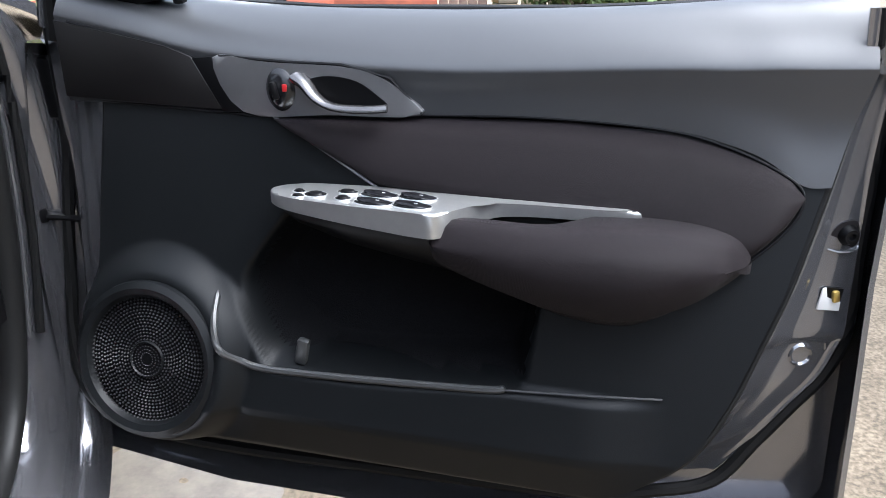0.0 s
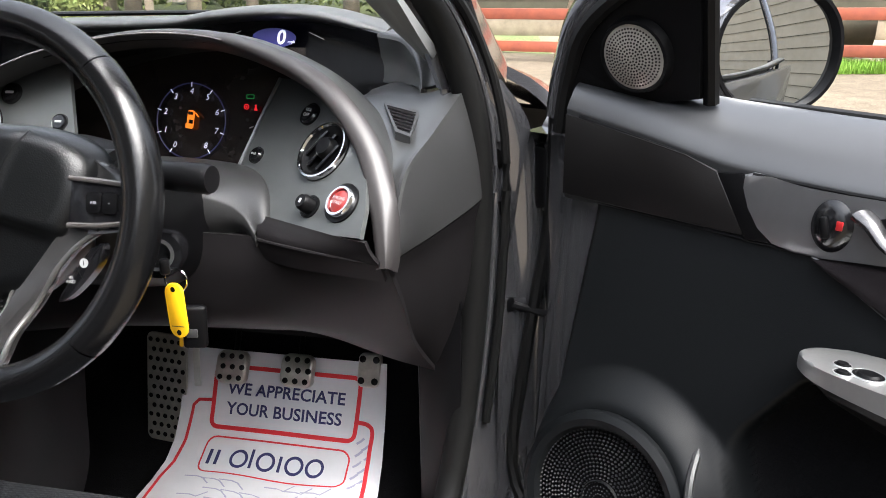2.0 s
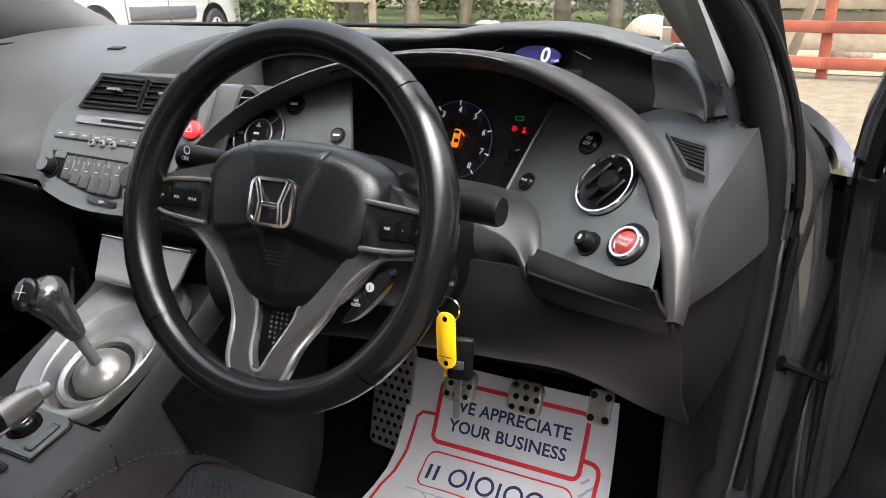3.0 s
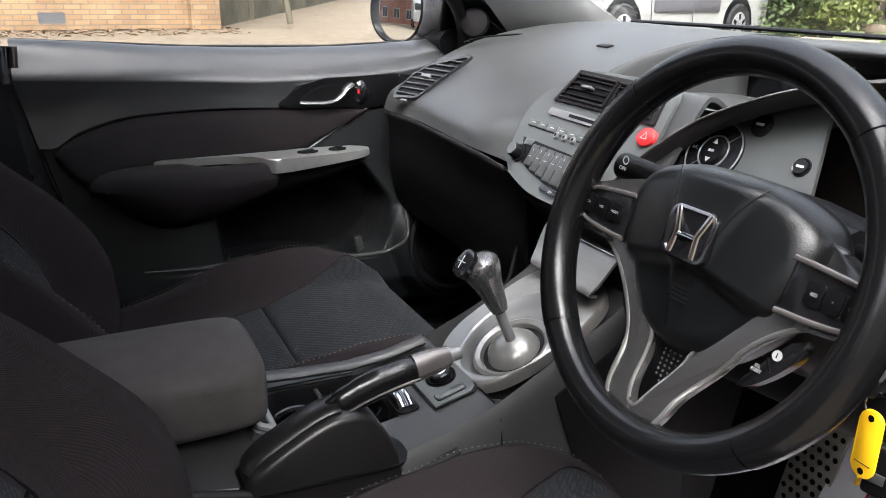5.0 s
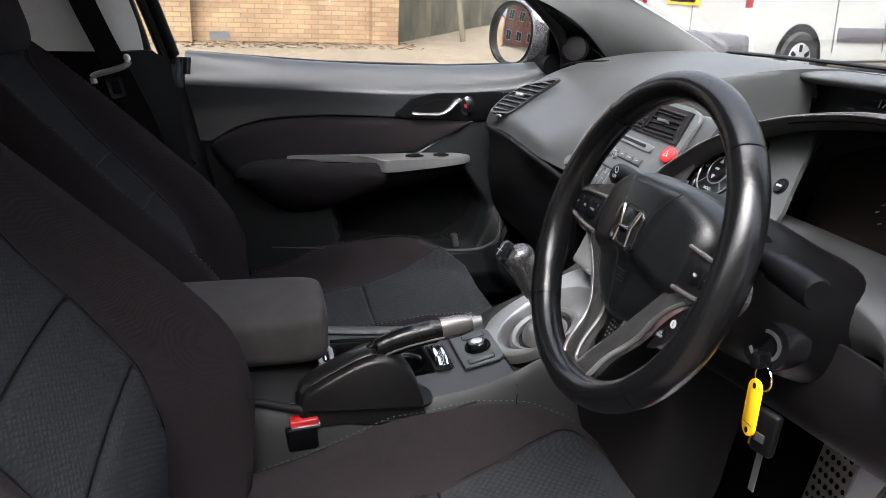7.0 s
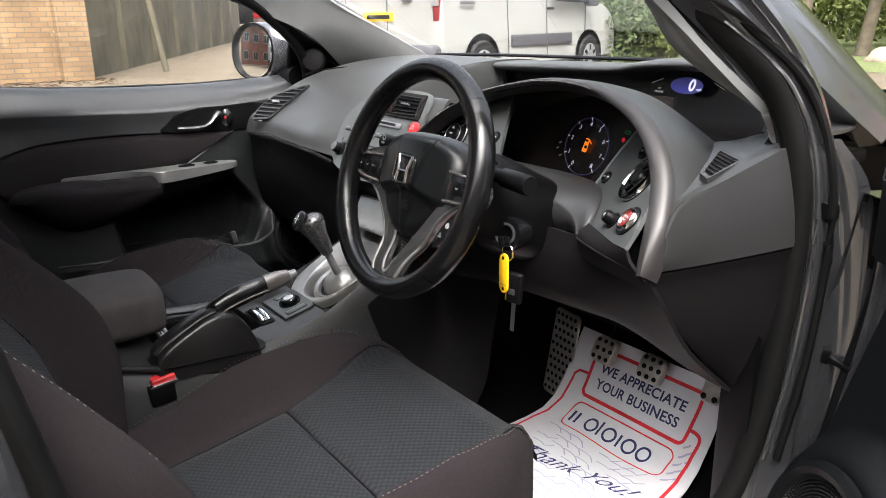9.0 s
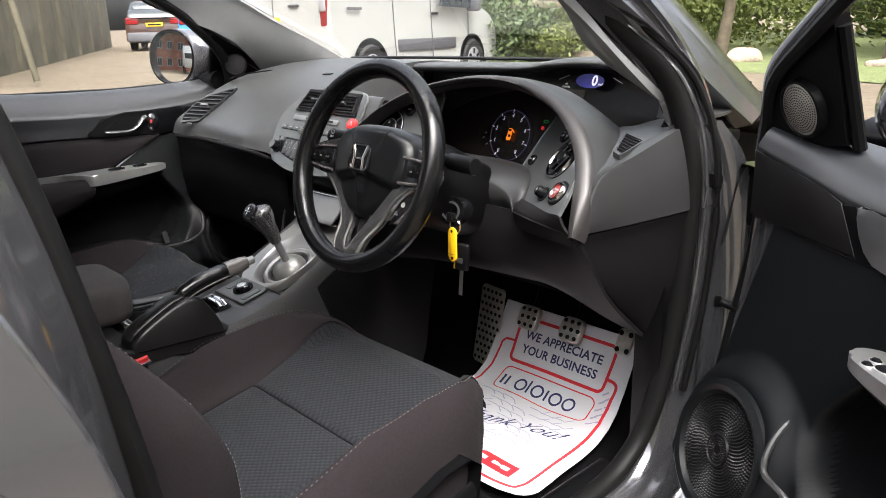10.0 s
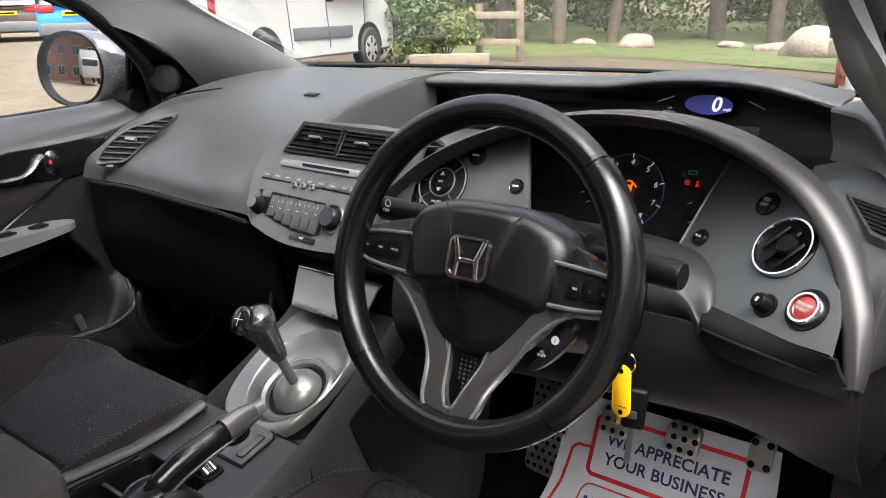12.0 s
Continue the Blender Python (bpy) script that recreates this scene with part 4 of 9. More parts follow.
# heater pad on the left panel
pad_m = ML @ pose(0.0, 0.0, 0.0)
hp = disc("heater_pad", pad_m, [(0.0, 0.004), (0.0375, 0.004), (0.039, 0.002), (0.039, -0.002)], GLOSS, dash, "round black heater control pad", 40)
for r in (0.0385, 0.0205):
    disc("pad_ring", pad_m, [(r - 0.0012, 0.004), (r, 0.0055), (r + 0.0012, 0.004)], DIMSILVER, hp, "", 40)
disc("pad_centre", pad_m, [(0, 0.008), (0.015, 0.0075), (0.018, 0.004)], BLACK, hp)
for a in (45, 135, 225, 315):
    part("pad_split", rbox((0.0175, 0.0008, 0.0004), pad_m @ pose(0, 0, 0.0043, 0, 0, a) @ pose(0.029, 0, 0), 0), DIMSILVER, hp, smooth=False)
words("MODE", 0.006, pad_m @ pose(0, -0.029, 0.0043), INK, hp, depth=0.0001)
words("A/C", 0.006, pad_m @ pose(-0.029, 0, 0.0043), INK, hp, depth=0.0001)
for dx, dy, a in ((0, 0.011, 0), (0, -0.011, 180)):
    part("pad_arrow", plate([(-0.004, -0.002), (0.004, -0.002), (0, 0.004)], 0.0005, pad_m @ pose(dx, dy, 0.0076, 0, 0, a)), INK, hp, smooth=False)
part("pad_fan", rbox((0.008, 0.003, 0.0005), pad_m @ pose(0, 0, 0.0082), 0), INK, hp, smooth=False)
for p, r in (((0.198, 1.002, 0.985), 0.0125), ((0.272, 0.985, 0.954), 0.010), ((0.10, 0.962, 0.918), 0.026)):
    m = facing(p, (0, -0.857, 0.515))
    sw = disc("round_switch", m, [(0, 0.005), (r * 0.8, 0.005), (r * 0.85, 0.003), (r, 0.004), (r * 1.1, 0.002), (r * 1.1, -0.004)], GLOSS, dash, "round black switch")
    part("switch_mark", rbox((r * 0.9, r * 0.25, 0.0005), m @ pose(0, 0, 0.0053), 0), INK, sw, smooth=False)
# right panel: switches, round vent, start button
def R(p, lift=0.0):
    q = MP.inverted() @ Vector(p)
    return MP @ pose(q.x, q.y, lift)


for p, r, t in (((0.578, 1.010, 0.968), 0.0125, "VSA\nOFF"), ((0.510, 1.009, 0.917), 0.0095, "km/h")):
    sw = disc("round_switch", R(p), [(0, 0.006), (r * 0.85, 0.0055), (r, 0.003), (r * 1.12, 0.003), (r * 1.12, -0.003)], GLOSS, dash, "round push switch")
    words(t, r * 0.5, R(p, 0.0062), INK, sw, depth=0.0001)
rv = disc("round_vent", R((0.6135, 0.962, 0.934)), [(0.0, 0.0006), (0.026, 0.0006), (0.0295, 0.003), (0.0310, 0.004), (0.0335, 0.0045), (0.0355, 0.001), (0.0355, -0.004)], BLACK, dash, "round black air vent", 44)
disc("vent_ring", R((0.6135, 0.962, 0.934)), [(0.0305, 0.004), (0.0318, 0.0066), (0.0338, 0.0066), (0.0352, 0.003), (0.0352, 0)], CHROME, rv, "chrome vent ring", 44)
for k, w_ in ((-1, 0.036), (0, 0.046), (1, 0.036)):
    part("vent_slat", rbox((w_, 0.003, 0.008), R((0.6135, 0.962, 0.934), 0.003) @ pose(0, 0, 0, 0, 0, 65) @ pose(0, 0.016 * k, 0, 28), 0.001), GLOSS, rv)
disc("vent_dial", R((0.6135, 0.962, 0.934), 0.0) @ pose(0.006, 0.003, 0), [(0, 0.012), (0.010, 0.011), (0.0125, 0.007), (0.0125, 0.0)], BLACK, rv)
dm = disc("dimmer_knob", R((0.611, 0.915, 0.886)), [(0, 0.016), (0.007, 0.016), (0.009, 0.013), (0.0095, 0.002), (0.013, 0.002), (0.013, -0.002)], BLACK, dash, "small black dimmer knob")
part("dimmer_mark", rbox((0.003, 0.005, 0.0005), R((0.611, 0.915, 0.886), 0.0162), 0), INK, dm, smooth=False)
stb = disc("start_button", R((0.652, 0.898, 0.897)), [(0, 0.007), (0.010, 0.0066), (0.0125, 0.005), (0.013, 0.002)], mat("dull_red_button", (0.20, 0.022, 0.020), 0.3, coat=0.5, var=0.08), dash, "dull red engine start button", 36)
disc("button_ring", R((0.652, 0.898, 0.897)), [(0.013, 0.003), (0.0138, 0.0075), (0.0162, 0.0075), (0.0178, 0.004), (0.0178, -0.002)], CHROME, stb, "bright silver ring", 36)
disc("button_seat", R((0.652, 0.898, 0.897)), [(0.0178, 0.002), (0.022, 0.0022), (0.022, -0.001)], BLACK, stb, "", 36)
words("ENGINE\nSTART", 0.0052, R((0.652, 0.898, 0.897), 0.0072), INK, stb, depth=0.0001)

# side vent beside the door
VQ = [Vector(p) for p in ((0.642, 1.095, 0.961), (0.689, 1.079, 0.954), (0.701, 0.989, 0.942), (0.682, 1.000, 0.942))]
nv_ = (VQ[1] - VQ[0]).cross(VQ[2] - VQ[0])
nv_ = (nv_ if nv_.z > 0 else -nv_).normalized()
TM = facing(sum(VQ, Vector()) / 4 + nv_ * 0.006, nv_)
tri = [((TM.inverted() @ p).x, (TM.inverted() @ p).y) for p in VQ]
tv = part("corner_vent", plate([(x * 0.90, y * 0.90) for x, y in tri], 0.001, TM), BLACK, dash, "four-sided black side demister vent", smooth=False)
part("vent_frame", ringplate([(x * 1.08, y * 1.06) for x, y in tri], [(x * 0.84, y * 0.88) for x, y in tri], 0.003, TM), CONSOLE, tv, "dark grey vent frame", smooth=False)
part("vent_body", ringplate([(x * 1.06, y * 1.05) for x, y in tri], [(x * 0.9, y * 0.9) for x, y in tri], 0.018, TM @ pose(0, 0, -0.018)), DASH, tv, smooth=False)
for k in range(6):
    f_ = 0.10 + 0.155 * k
    a = Vector((*tri[0], 0)).lerp(Vector((*tri[3], 0)), f_) * 0.84
    c = Vector((*tri[1], 0)).lerp(Vector((*tri[2], 0)), f_) * 0.84
    part("vent_slat", tube([TM @ (a + Vector((0, 0, 0.0025))), TM @ (c + Vector((0, 0, 0.0025)))], 0.0012, 6), DASH_LOW, tv)

# instrument screen: dial, figures, lamps
SM = facing((0.378, 1.096, 0.940), (0, -0.958, 0.287))
dial = disc("rev_dial", SM, [(0.0482, 0.0), (0.0490, 0.0005), (0.050, 0.0)], mat("dial_blue", (0.02, 0.02, 0.08), 0.4, emit=(0.03, 0.03, 0.25), estr=0.02), dash, "thin blue rev counter ring", 48)
for k in range(9):
    a = radians(235 - 36.25 * k)
    words(str(k), 0.011, SM @ pose(0.0385 * math.cos(a), 0.0385 * math.sin(a), 0.0008), WHITEGLOW, dial, depth=0.0, shear=0.2)
    part("dial_tick", rbox((0.006, 0.0012, 0.0004), SM @ pose(0, 0, 0.0008, 0, 0, math.degrees(a)) @ pose(0.0475, 0, 0), 0), WHITEGLOW, dial, smooth=False)
icon = part("door_lamp", merge(plate(rrect(0.010, 0.024, 0.003), 0.0006, SM @ pose(0, 0.002, 0.0006, 0, 0, -6)), merge(rbox((0.007, 0.0016, 0.0006), SM @ pose(0.009, 0.008, 0.001, 0, 0, -50), 0), rbox((0.002, 0.006, 0.0006), SM @ pose(-0.006, -0.006, 0.001), 0))), ORANGE, dash, "orange door-open warning lamp", smooth=False)
part("lamp_window", merge(rbox((0.007, 0.004, 0.0006), SM @ pose(0, 0.010, 0.0014, 0, 0, -6), 0), rbox((0.006, 0.005, 0.0006), SM @ pose(0.0006, -0.001, 0.0014, 0, 0, -6), 0)), SCREEN, icon, smooth=False)
lamp = part("warning_lamp", ringplate(rrect(0.011, 0.0055, 0.001), rrect(0.009, 0.0035, 0.0006), 0.0005, SM @ pose(0.083, 0.033, 0.0006)), GREENGLOW, dash, "small green lamp", smooth=False)
lamp = part("warning_lamp", ringplate(circle(0.0036, 18), circle(0.0026, 18), 0.0005, SM @ pose(0.078, 0.020, 0.0006)), REDGLOW, dash, "small red ring lamp", smooth=False)
part("lamp_dot", plate(circle(0.0013, 10), 0.0005, SM @ pose(0.078, 0.020, 0.0006)), REDGLOW, lamp, smooth=False)
lamp = part("warning_lamp", plate([(-0.0026, -0.0036), (0.0026, -0.0036), (0.001, 0.0006), (-0.001, 0.0006)], 0.0005, SM @ pose(0.091, 0.019, 0.0006)), REDGLOW, dash, "small red belt lamp", smooth=False)
part("lamp_dot", plate(circle(0.0014, 10), 0.0005, SM @ pose(0.091, 0.0215, 0.0006)), REDGLOW, lamp, smooth=False)
for x, y in ((-0.062, 0.0), (-0.055, -0.022), (-0.066, -0.010), (0.086, -0.006), (0.090, -0.030)):
    part("gauge_mark", rbox((0.006, 0.0014, 0.0005), SM @ pose(x, y, 0.0008, 0, 0, 25), 0), INK, dash, smooth=False)
# upper display
DM = facing((0.402, 1.322, 1.030), (-0.05, -0.97, 0.22))
dsp = part("speed_window", plate(circle(0.037, 40, 0.40), 0.0006, DM), BLUEGLOW, dash, "glowing dark blue speed window", smooth=False)
words("0", 0.030, DM @ pose(0.012, 0, 0.0015), WHITEGLOW, dsp, depth=0.0003, shear=0.15, bold=0.0006)
words("mph", 0.007, DM @ pose(0.030, -0.006, 0.0015), WHITEGLOW, dsp, depth=0.0002)
part("fuel_marks", merge(tube([DM @ Vector((-0.082, 0.000, 0.002)), DM @ Vector((-0.055, 0.010, 0.002))], 0.0006, 5), tube([DM @ Vector((0.060, 0.008, 0.002)), DM @ Vector((0.084, -0.002, 0.002))], 0.0006, 5)), INK, dash)
words("UP\nDOWN", 0.006, DM @ pose(-0.060, -0.012, 0.002), INK, dash, name="display_text", depth=0.0001)
words("17:38", 0.019, facing((0.030, 1.345, 1.018), (0.12, -0.97, 0.22)), INK, dash, name="clock_digits", depth=0.0002, shear=0.1)

# ---- doors ----
SILLPAD = mat("door_sill_pad", (0.027, 0.028, 0.030), 0.34, spec=0.65, var=0.04, vscale=14)
GRILLE = mat("black_grille", (0.007, 0.007, 0.008), 0.45, spec=0.25, var=0.1)


def smooth01(t):
    t = min(1, max(0, t))
    return t * t * (3 - 2 * t)


def panel_base(z):
    return 0.035 + min(1, max(0, (0.86 - z) / 0.36)) * 0.115


def build_door(name, label, origin, along, inward, lift, driver):
    """A front door with its trim, in u along it from the hinge, w into the cabin and z up."""
    door = thing(name, label, "car door", (origin[0], origin[1], 0.4))
    U, W = Vector(along), Vector(inward)
    O = Vector(origin)

    def P(u, w, z):
        return O + U * u + W * w + Vector((0, 0, z + lift))

    M = Matrix(((U.x, W.x, 0, O.x), (U.y, W.y, 0, O.y), (0, 0, 1, lift), (0, 0, 0, 1)))

    def put(pname, bm, material, parent=door, plabel="", **kw):
        bm.transform(M)
        return part(pname, bm, material, parent, plabel, **kw)

    uR = lambda z: lerp(z, (0.42, 0.44, 0.463, 0.497, 0.53, 0.579, 0.627, 0.695, 0.748, 0.81, 0.94, 1.0), (0.79, 0.835, 0.875, 0.915, 0.942, 0.966, 0.984, 1.008, 1.022, 1.037, 1.062, 1.058))
    # painted shell: outer skin and return flanges
    outl = [(0.03, 0.34), (0.30, 0.31), (0.95, 0.325), (1.085, 0.345), (1.112, 0.40), (1.105, 0.55), (1.102, 0.70), (1.105, 0.82), (1.115, 0.98), (1.06, 1.02), (0.6, 0.99), (0.1, 0.985), (0.02, 0.95), (0.0, 0.7)]
    rows = []
    for dw, k in ((0.02, 0.985), (0.012, 1.0), (-0.02, 1.005), (-0.05, 1.01), (-0.075, 0.995), (-0.085, 0.9), (-0.09, 0.0)):
        top = 0.925 if dw > -0.03 else 0.965
        rows.append([Vector((0.55 + (u - 0.55) * k, dw + 0.6 * (panel_base(0.66 + (z - 0.66) * k) - 0.035), min(top, 0.66 + (z - 0.66) * k))) for u, z in outl])
    put("door_shell", skin(rows, close_u=True), PAINT, plabel="grey painted pressed steel door shell")
    # closing plate behind the trim
    put("inner_skin", loft([[Vector((u * 0.99 + 0.005, panel_base(z) * 0.3 - 0.045 + d, z)) for u, z in [(a, min(c, 0.95)) for a, c in outl]] for d in (0, 0.006)]), PAINT)

    # main trim skin with pocket and speaker swelling
    rows = []
    nu, nv = 200, 150
    for j in range(nv + 1):
        v = j / nv
        r = []
        for i in range(nu + 1):
            s = i / nu
            zt = 0.858
            zb = 0.421 + 0.018 * s
            z = zb + (zt - zb) * v
            u = 0.148 + (uR(z) - 0.148) * s
            w = panel_base(z)
            # pocket under the armrest
            zl = 0.550 + 0.105 * (1 - smooth01((u - 0.335) / 0.085)) + 0.014 * smooth01((u - 0.5) / 0.25)
            zc = lerp(u, (0.36, 0.42, 0.6, 0.75), (0.66, 0.74, 0.75, 0.72))
            ins = smooth01((z - zl) / lerp(u, (0.40, 0.47), (0.060, 0.016))) * smooth01((zc - z) / 0.05) * smooth01((u - 0.345) / 0.06) * smooth01((0.735 + 0.12 * (z - 0.56) - u) / 0.025)
            w -= 0.085 * ins
            # raised lower lip of the pocket, fading to the rear
            lip = smooth01((zl + 0.006 - z) / 0.012) * smooth01((0.90 - u) / 0.1) * smooth01((u - 0.31) / 0.09)
            w += 0.012 * lip * min(1, max(0, (z - 0.44) / 0.05))
            # speaker swelling
            d = math.hypot(u - 0.25, z - 0.55)
            w += 0.030 * smooth01((0.140 - d) / 0.036) - 0.040 * smooth01((0.098 - d) / 0.008)
            w -= 0.035 * min(1, max(0, (0.44 - z) / 0.02)) * 0.5
            if i in (0, nu):
                w -= 0.03
            r.append(Vector((u, w, z)))
        rows.append(r)
    trim = put("trim_panel", skin(rows), PLASTIC, plabel="black grained plastic door trim with a blackened pocket", angle=60)
    # matte black on the pocket's faces, to paint in the shade of the recess
    trim.data.materials.append(CARPET)
    for f_ in trim.data.polygons:
        i, j = f_.index % nu, f_.index // nu
        u, z = rows[j][i].x, rows[j][i].z
        if rows[j][i].y < panel_base(z) - 0.02 and 0.36 < u < 0.76 and 0.56 < z < 0.76:
            f_.material_index = 1

    # rim in greyer plastic than the trim, its gloss highlight put into the colour
    rim_ = spline([Vector((u, panel_base(z) + 0.009 * k + 0.030 * smooth01((0.140 - math.hypot(u - 0.25, z - 0.55)) / 0.036), z)) for u, z, k in ((0.338, 0.640, 0.2), (0.345, 0.612, 0.8), (0.356, 0.581, 1.1), (0.378, 0.560, 1.2), (0.412, 0.551, 1.2), (0.507, 0.5535, 1.2), (0.609, 0.5585, 1.2), (0.700, 0.564, 1.2), (0.712, 0.569, 1.0))], 5)
    put("pocket_rim", tube(rim_, [0.001] + [0.0046] * (len(rim_) - 2) + [0.0015], 8), DASH, plabel="rolled rim of the door pocket")
    # upper trim: window sill roll and flat
    rows = []
    for u, zt, zc in ((0.10, 0.990, 0.962), (0.20, 0.985, 0.945), (0.27, 0.980, 0.930), (0.32, 0.977, 0.922), (0.43, 0.972, 0.914), (0.60, 0.972, 0.911), (0.72, 0.976, 0.916), (0.81, 0.980, 0.921), (0.88, 0.985, 0.924), (0.93, 0.989, 0.925), (0.97, 0.991, 0.927), (1.01, 0.994, 0.928), (1.062, 0.997, 0.930)):
        zb = lerp(u, (0.33, 0.34, 0.588, 0.754, 0.878, 0.93, 0.967, 0.992, 1.01), (0.855, 0.858, 0.861, 0.865, 0.859, 0.848, 0.836, 0.824, 0.811))
        ub = min(u, 1.037)
        rows.append([Vector((u, -0.045, zt - 0.008)), Vector((u, -0.032, zt + 0.003)), Vector((u, -0.008, zt - 0.004)), Vector((u, 0.020, zc + 0.030)), Vector((u, 0.040, zc + 0.006)), Vector((u, 0.041, zc - 0.006)), Vector((min(u, 1.05), 0.038, (zc + zb) / 2)), Vector((ub, panel_base(zb) + 0.003, zb))])
    put("window_sill_trim", surf(rows, 5, 5, 0.004), SILLPAD, plabel="dark grey soft upper door trim")

    # front facet of the trim, ahead of the handle
    put("front_facet", plate([(0.100, 0.958), (0.20, 0.941), (0.255, 0.931), (0.292, 0.919), (0.327, 0.856), (0.24, 0.858), (0.100, 0.861)], 0.003, Matrix(((1, 0, 0, 0), (0, 0, 1, 0.0415), (0, 1, 0, 0), (0, 0, 0, 1))), 0.001), LEVER, plabel="dark grained front facet of the trim")

    # cloth insert
    rows = []
    for k in range(41):
        u = 0.399 + (1.013 - 0.399) * k / 40
        zt = lerp(u, (0.399, 0.588, 0.754, 0.878, 0.93, 0.967, 0.992, 1.005, 1.013), (0.848, 0.858, 0.862, 0.856, 0.845, 0.833, 0.821, 0.811, 0.800))
        zb = lerp(u, (0.399, 0.538, 0.70, 0.83, 0.93, 0.965, 0.990, 1.005, 1.013), (0.847, 0.776, 0.76, 0.74, 0.716, 0.731, 0.756, 0.778, 0.797))
        r = []
        for j in range(13):
            v = j / 12
            z = zb + (zt - zb) * v
            edge = min(1, 8 * min(v, 1 - v)) * min(1, (u - 0.39) / 0.03, max(0, (1.018 - u) / 0.03))
            r.append(Vector((u, panel_base(z) - 0.002 + 0.014 * edge ** 0.5 * (1 + 0.4 * math.sin(math.pi * v)), z)))
        rows.append(r)
    put("cloth_insert", skin(rows), DOORCLOTH, plabel="charcoal brown cloth insert")
    ol = spline([Vector((u, panel_base(z) + 0.002, z)) for u, z in ((0.399, 0.850), (0.49, 0.857), (0.588, 0.860), (0.70, 0.8645), (0.80, 0.863), (0.878, 0.857), (0.93, 0.845), (0.975, 0.828), (1.008, 0.808), (1.010, 0.785), (0.992, 0.757), (0.965, 0.730))], 5)
    put("cloth_seam", tube(ol, 0.0018, 8), BLACK)
    put("seam_line", tube([Vector((u, panel_base(z) + 0.004, z)) for u, z in ((0.397, 0.850), (0.47, 0.812), (0.538, 0.776))], 0.002, 6), DIMSILVER)
    put("seam_line", tube([Vector((u, panel_base(z) + 0.012 * k, z)) for u, z, k in ((0.712, 0.566, 1), (0.80, 0.570, 0.7), (0.89, 0.574, 0.2))], 0.0013, 6), DASH)

    # armrest: black front body, cloth elbow pad, silver switch plate
    rings = []
    for u, wo, zt, zb in ((0.418, 0.085, 0.765, 0.752), (0.425, 0.105, 0.768, 0.742), (0.45, 0.122, 0.770, 0.728), (0.52, 0.133, 0.770, 0.712), (0.60, 0.138, 0.768, 0.700), (0.66, 0.138, 0.766, 0.69)):
        r0 = panel_base(zb) - 0.01
        rings.append([Vector((u, 0.04, zt)), Vector((u, wo - 0.004, zt)), Vector((u, wo, zt - 0.006)), Vector((u, wo - 0.002, (zt + zb) / 2)), Vector((u, wo - 0.02, zb + 0.008)), Vector((u, r0, zb - 0.006)), Vector((u, 0.04, zb))])
    put("armrest_body", loft(rings), BLACK, plabel="black plastic armrest body")
    rings = []
    for u, wi, wo, zt, zb in ((0.622, 0.108, 0.140, 0.762, 0.716), (0.632, 0.110, 0.150, 0.765, 0.703), (0.68, 0.115, 0.160, 0.768, 0.682), (0.75, 0.115, 0.168, 0.768, 0.660), (0.80, 0.08, 0.170, 0.770, 0.651), (0.85, 0.05, 0.168, 0.770, 0.653), (0.90, 0.05, 0.157, 0.768, 0.676), (0.935, 0.05, 0.138, 0.761, 0.702), (0.957, 0.05, 0.112, 0.749, 0.718), (0.966, 0.05, 0.090, 0.740, 0.726)):
        h = zt - zb
        rb = min(panel_base(zb) - 0.01, wo - 0.004)
        rings.append([Vector((u, wi, zt - 0.004)), Vector((u, wi + 0.006, zt)), Vector((u, (wi + wo) / 2, zt + 0.002)), Vector((u, wo - 0.012, zt - 0.004)), Vector((u, wo - 0.002, zt - 0.02 - h * 0.05)), Vector((u, wo, zt - h * 0.4)), Vector((u, wo - 0.012, zb + h * 0.25)), Vector((u, max(rb, wo - 0.06), zb)), Vector((u, min(wi, 0.05), zb)), Vector((u, min(wi, 0.05), zt - h * 0.6))])
    fine = [spline(c, 4) for c in zip(*rings)]
    put("elbow_pad", loft([list(r) for r in zip(*fine)]), DOORCLOTH, plabel="charcoal cloth elbow pad", angle=70)
    # pull cup behind the pad
    put("pull_cup", surf([[(u, 0.062, 0.766), (u, 0.07, 0.735), (u, 0.10, 0.733), (u, 0.113, 0.764)] for u in (0.66, 0.72, 0.80)], 4, 3, 0.002), BLACK)
    top = spline([(0.418, 0.098, 0), (0.440, 0.078, 0), (0.50, 0.070, 0), (0.60, 0.066, 0), (0.72, 0.062, 0), (0.80, 0.070, 0), (0.848, 0.084, 0), (0.80, 0.088, 0), (0.72, 0.090, 0), (0.680, 0.098, 0), (0.655, 0.122, 0), (0.632, 0.150, 0), (0.60, 0.149, 0), (0.52, 0.144, 0), (0.45, 0.133, 0), (0.424, 0.117, 0)], 4, True)
    plt = plate([(p.x, p.y) for p in top], 0.012, pose(0, 0, 0.766), 0.004, 3)
    for v in plt.verts:
        if v.co.z < 0.775:
            v.co.z -= 0.016 * min(1, max(0, (v.co.y - 0.085) / 0.03)) * min(1, max(0.15, (v.co.x - 0.40) / 0.2))
    put("switch_plate", plt, BRUSHED, plabel="brushed satin silver switch plate")
    return door, put, P


drv_dir = (math.cos(radians(-32)), math.sin(radians(-32)), 0)
driver_door, put_d, PD = build_door("driver_door", "open grey driver's door with black trim and silver switch plate", (0.80, 1.20, 0), drv_dir, (drv_dir[1], -drv_dir[0], 0), 0.0, True)
passenger_door, put_p, PP = build_door("passenger_door", "closed passenger door with black trim and silver armrest plate", (-0.79, 1.28, 0), (0, -1, 0), (1, 0, 0), 0.02, False)


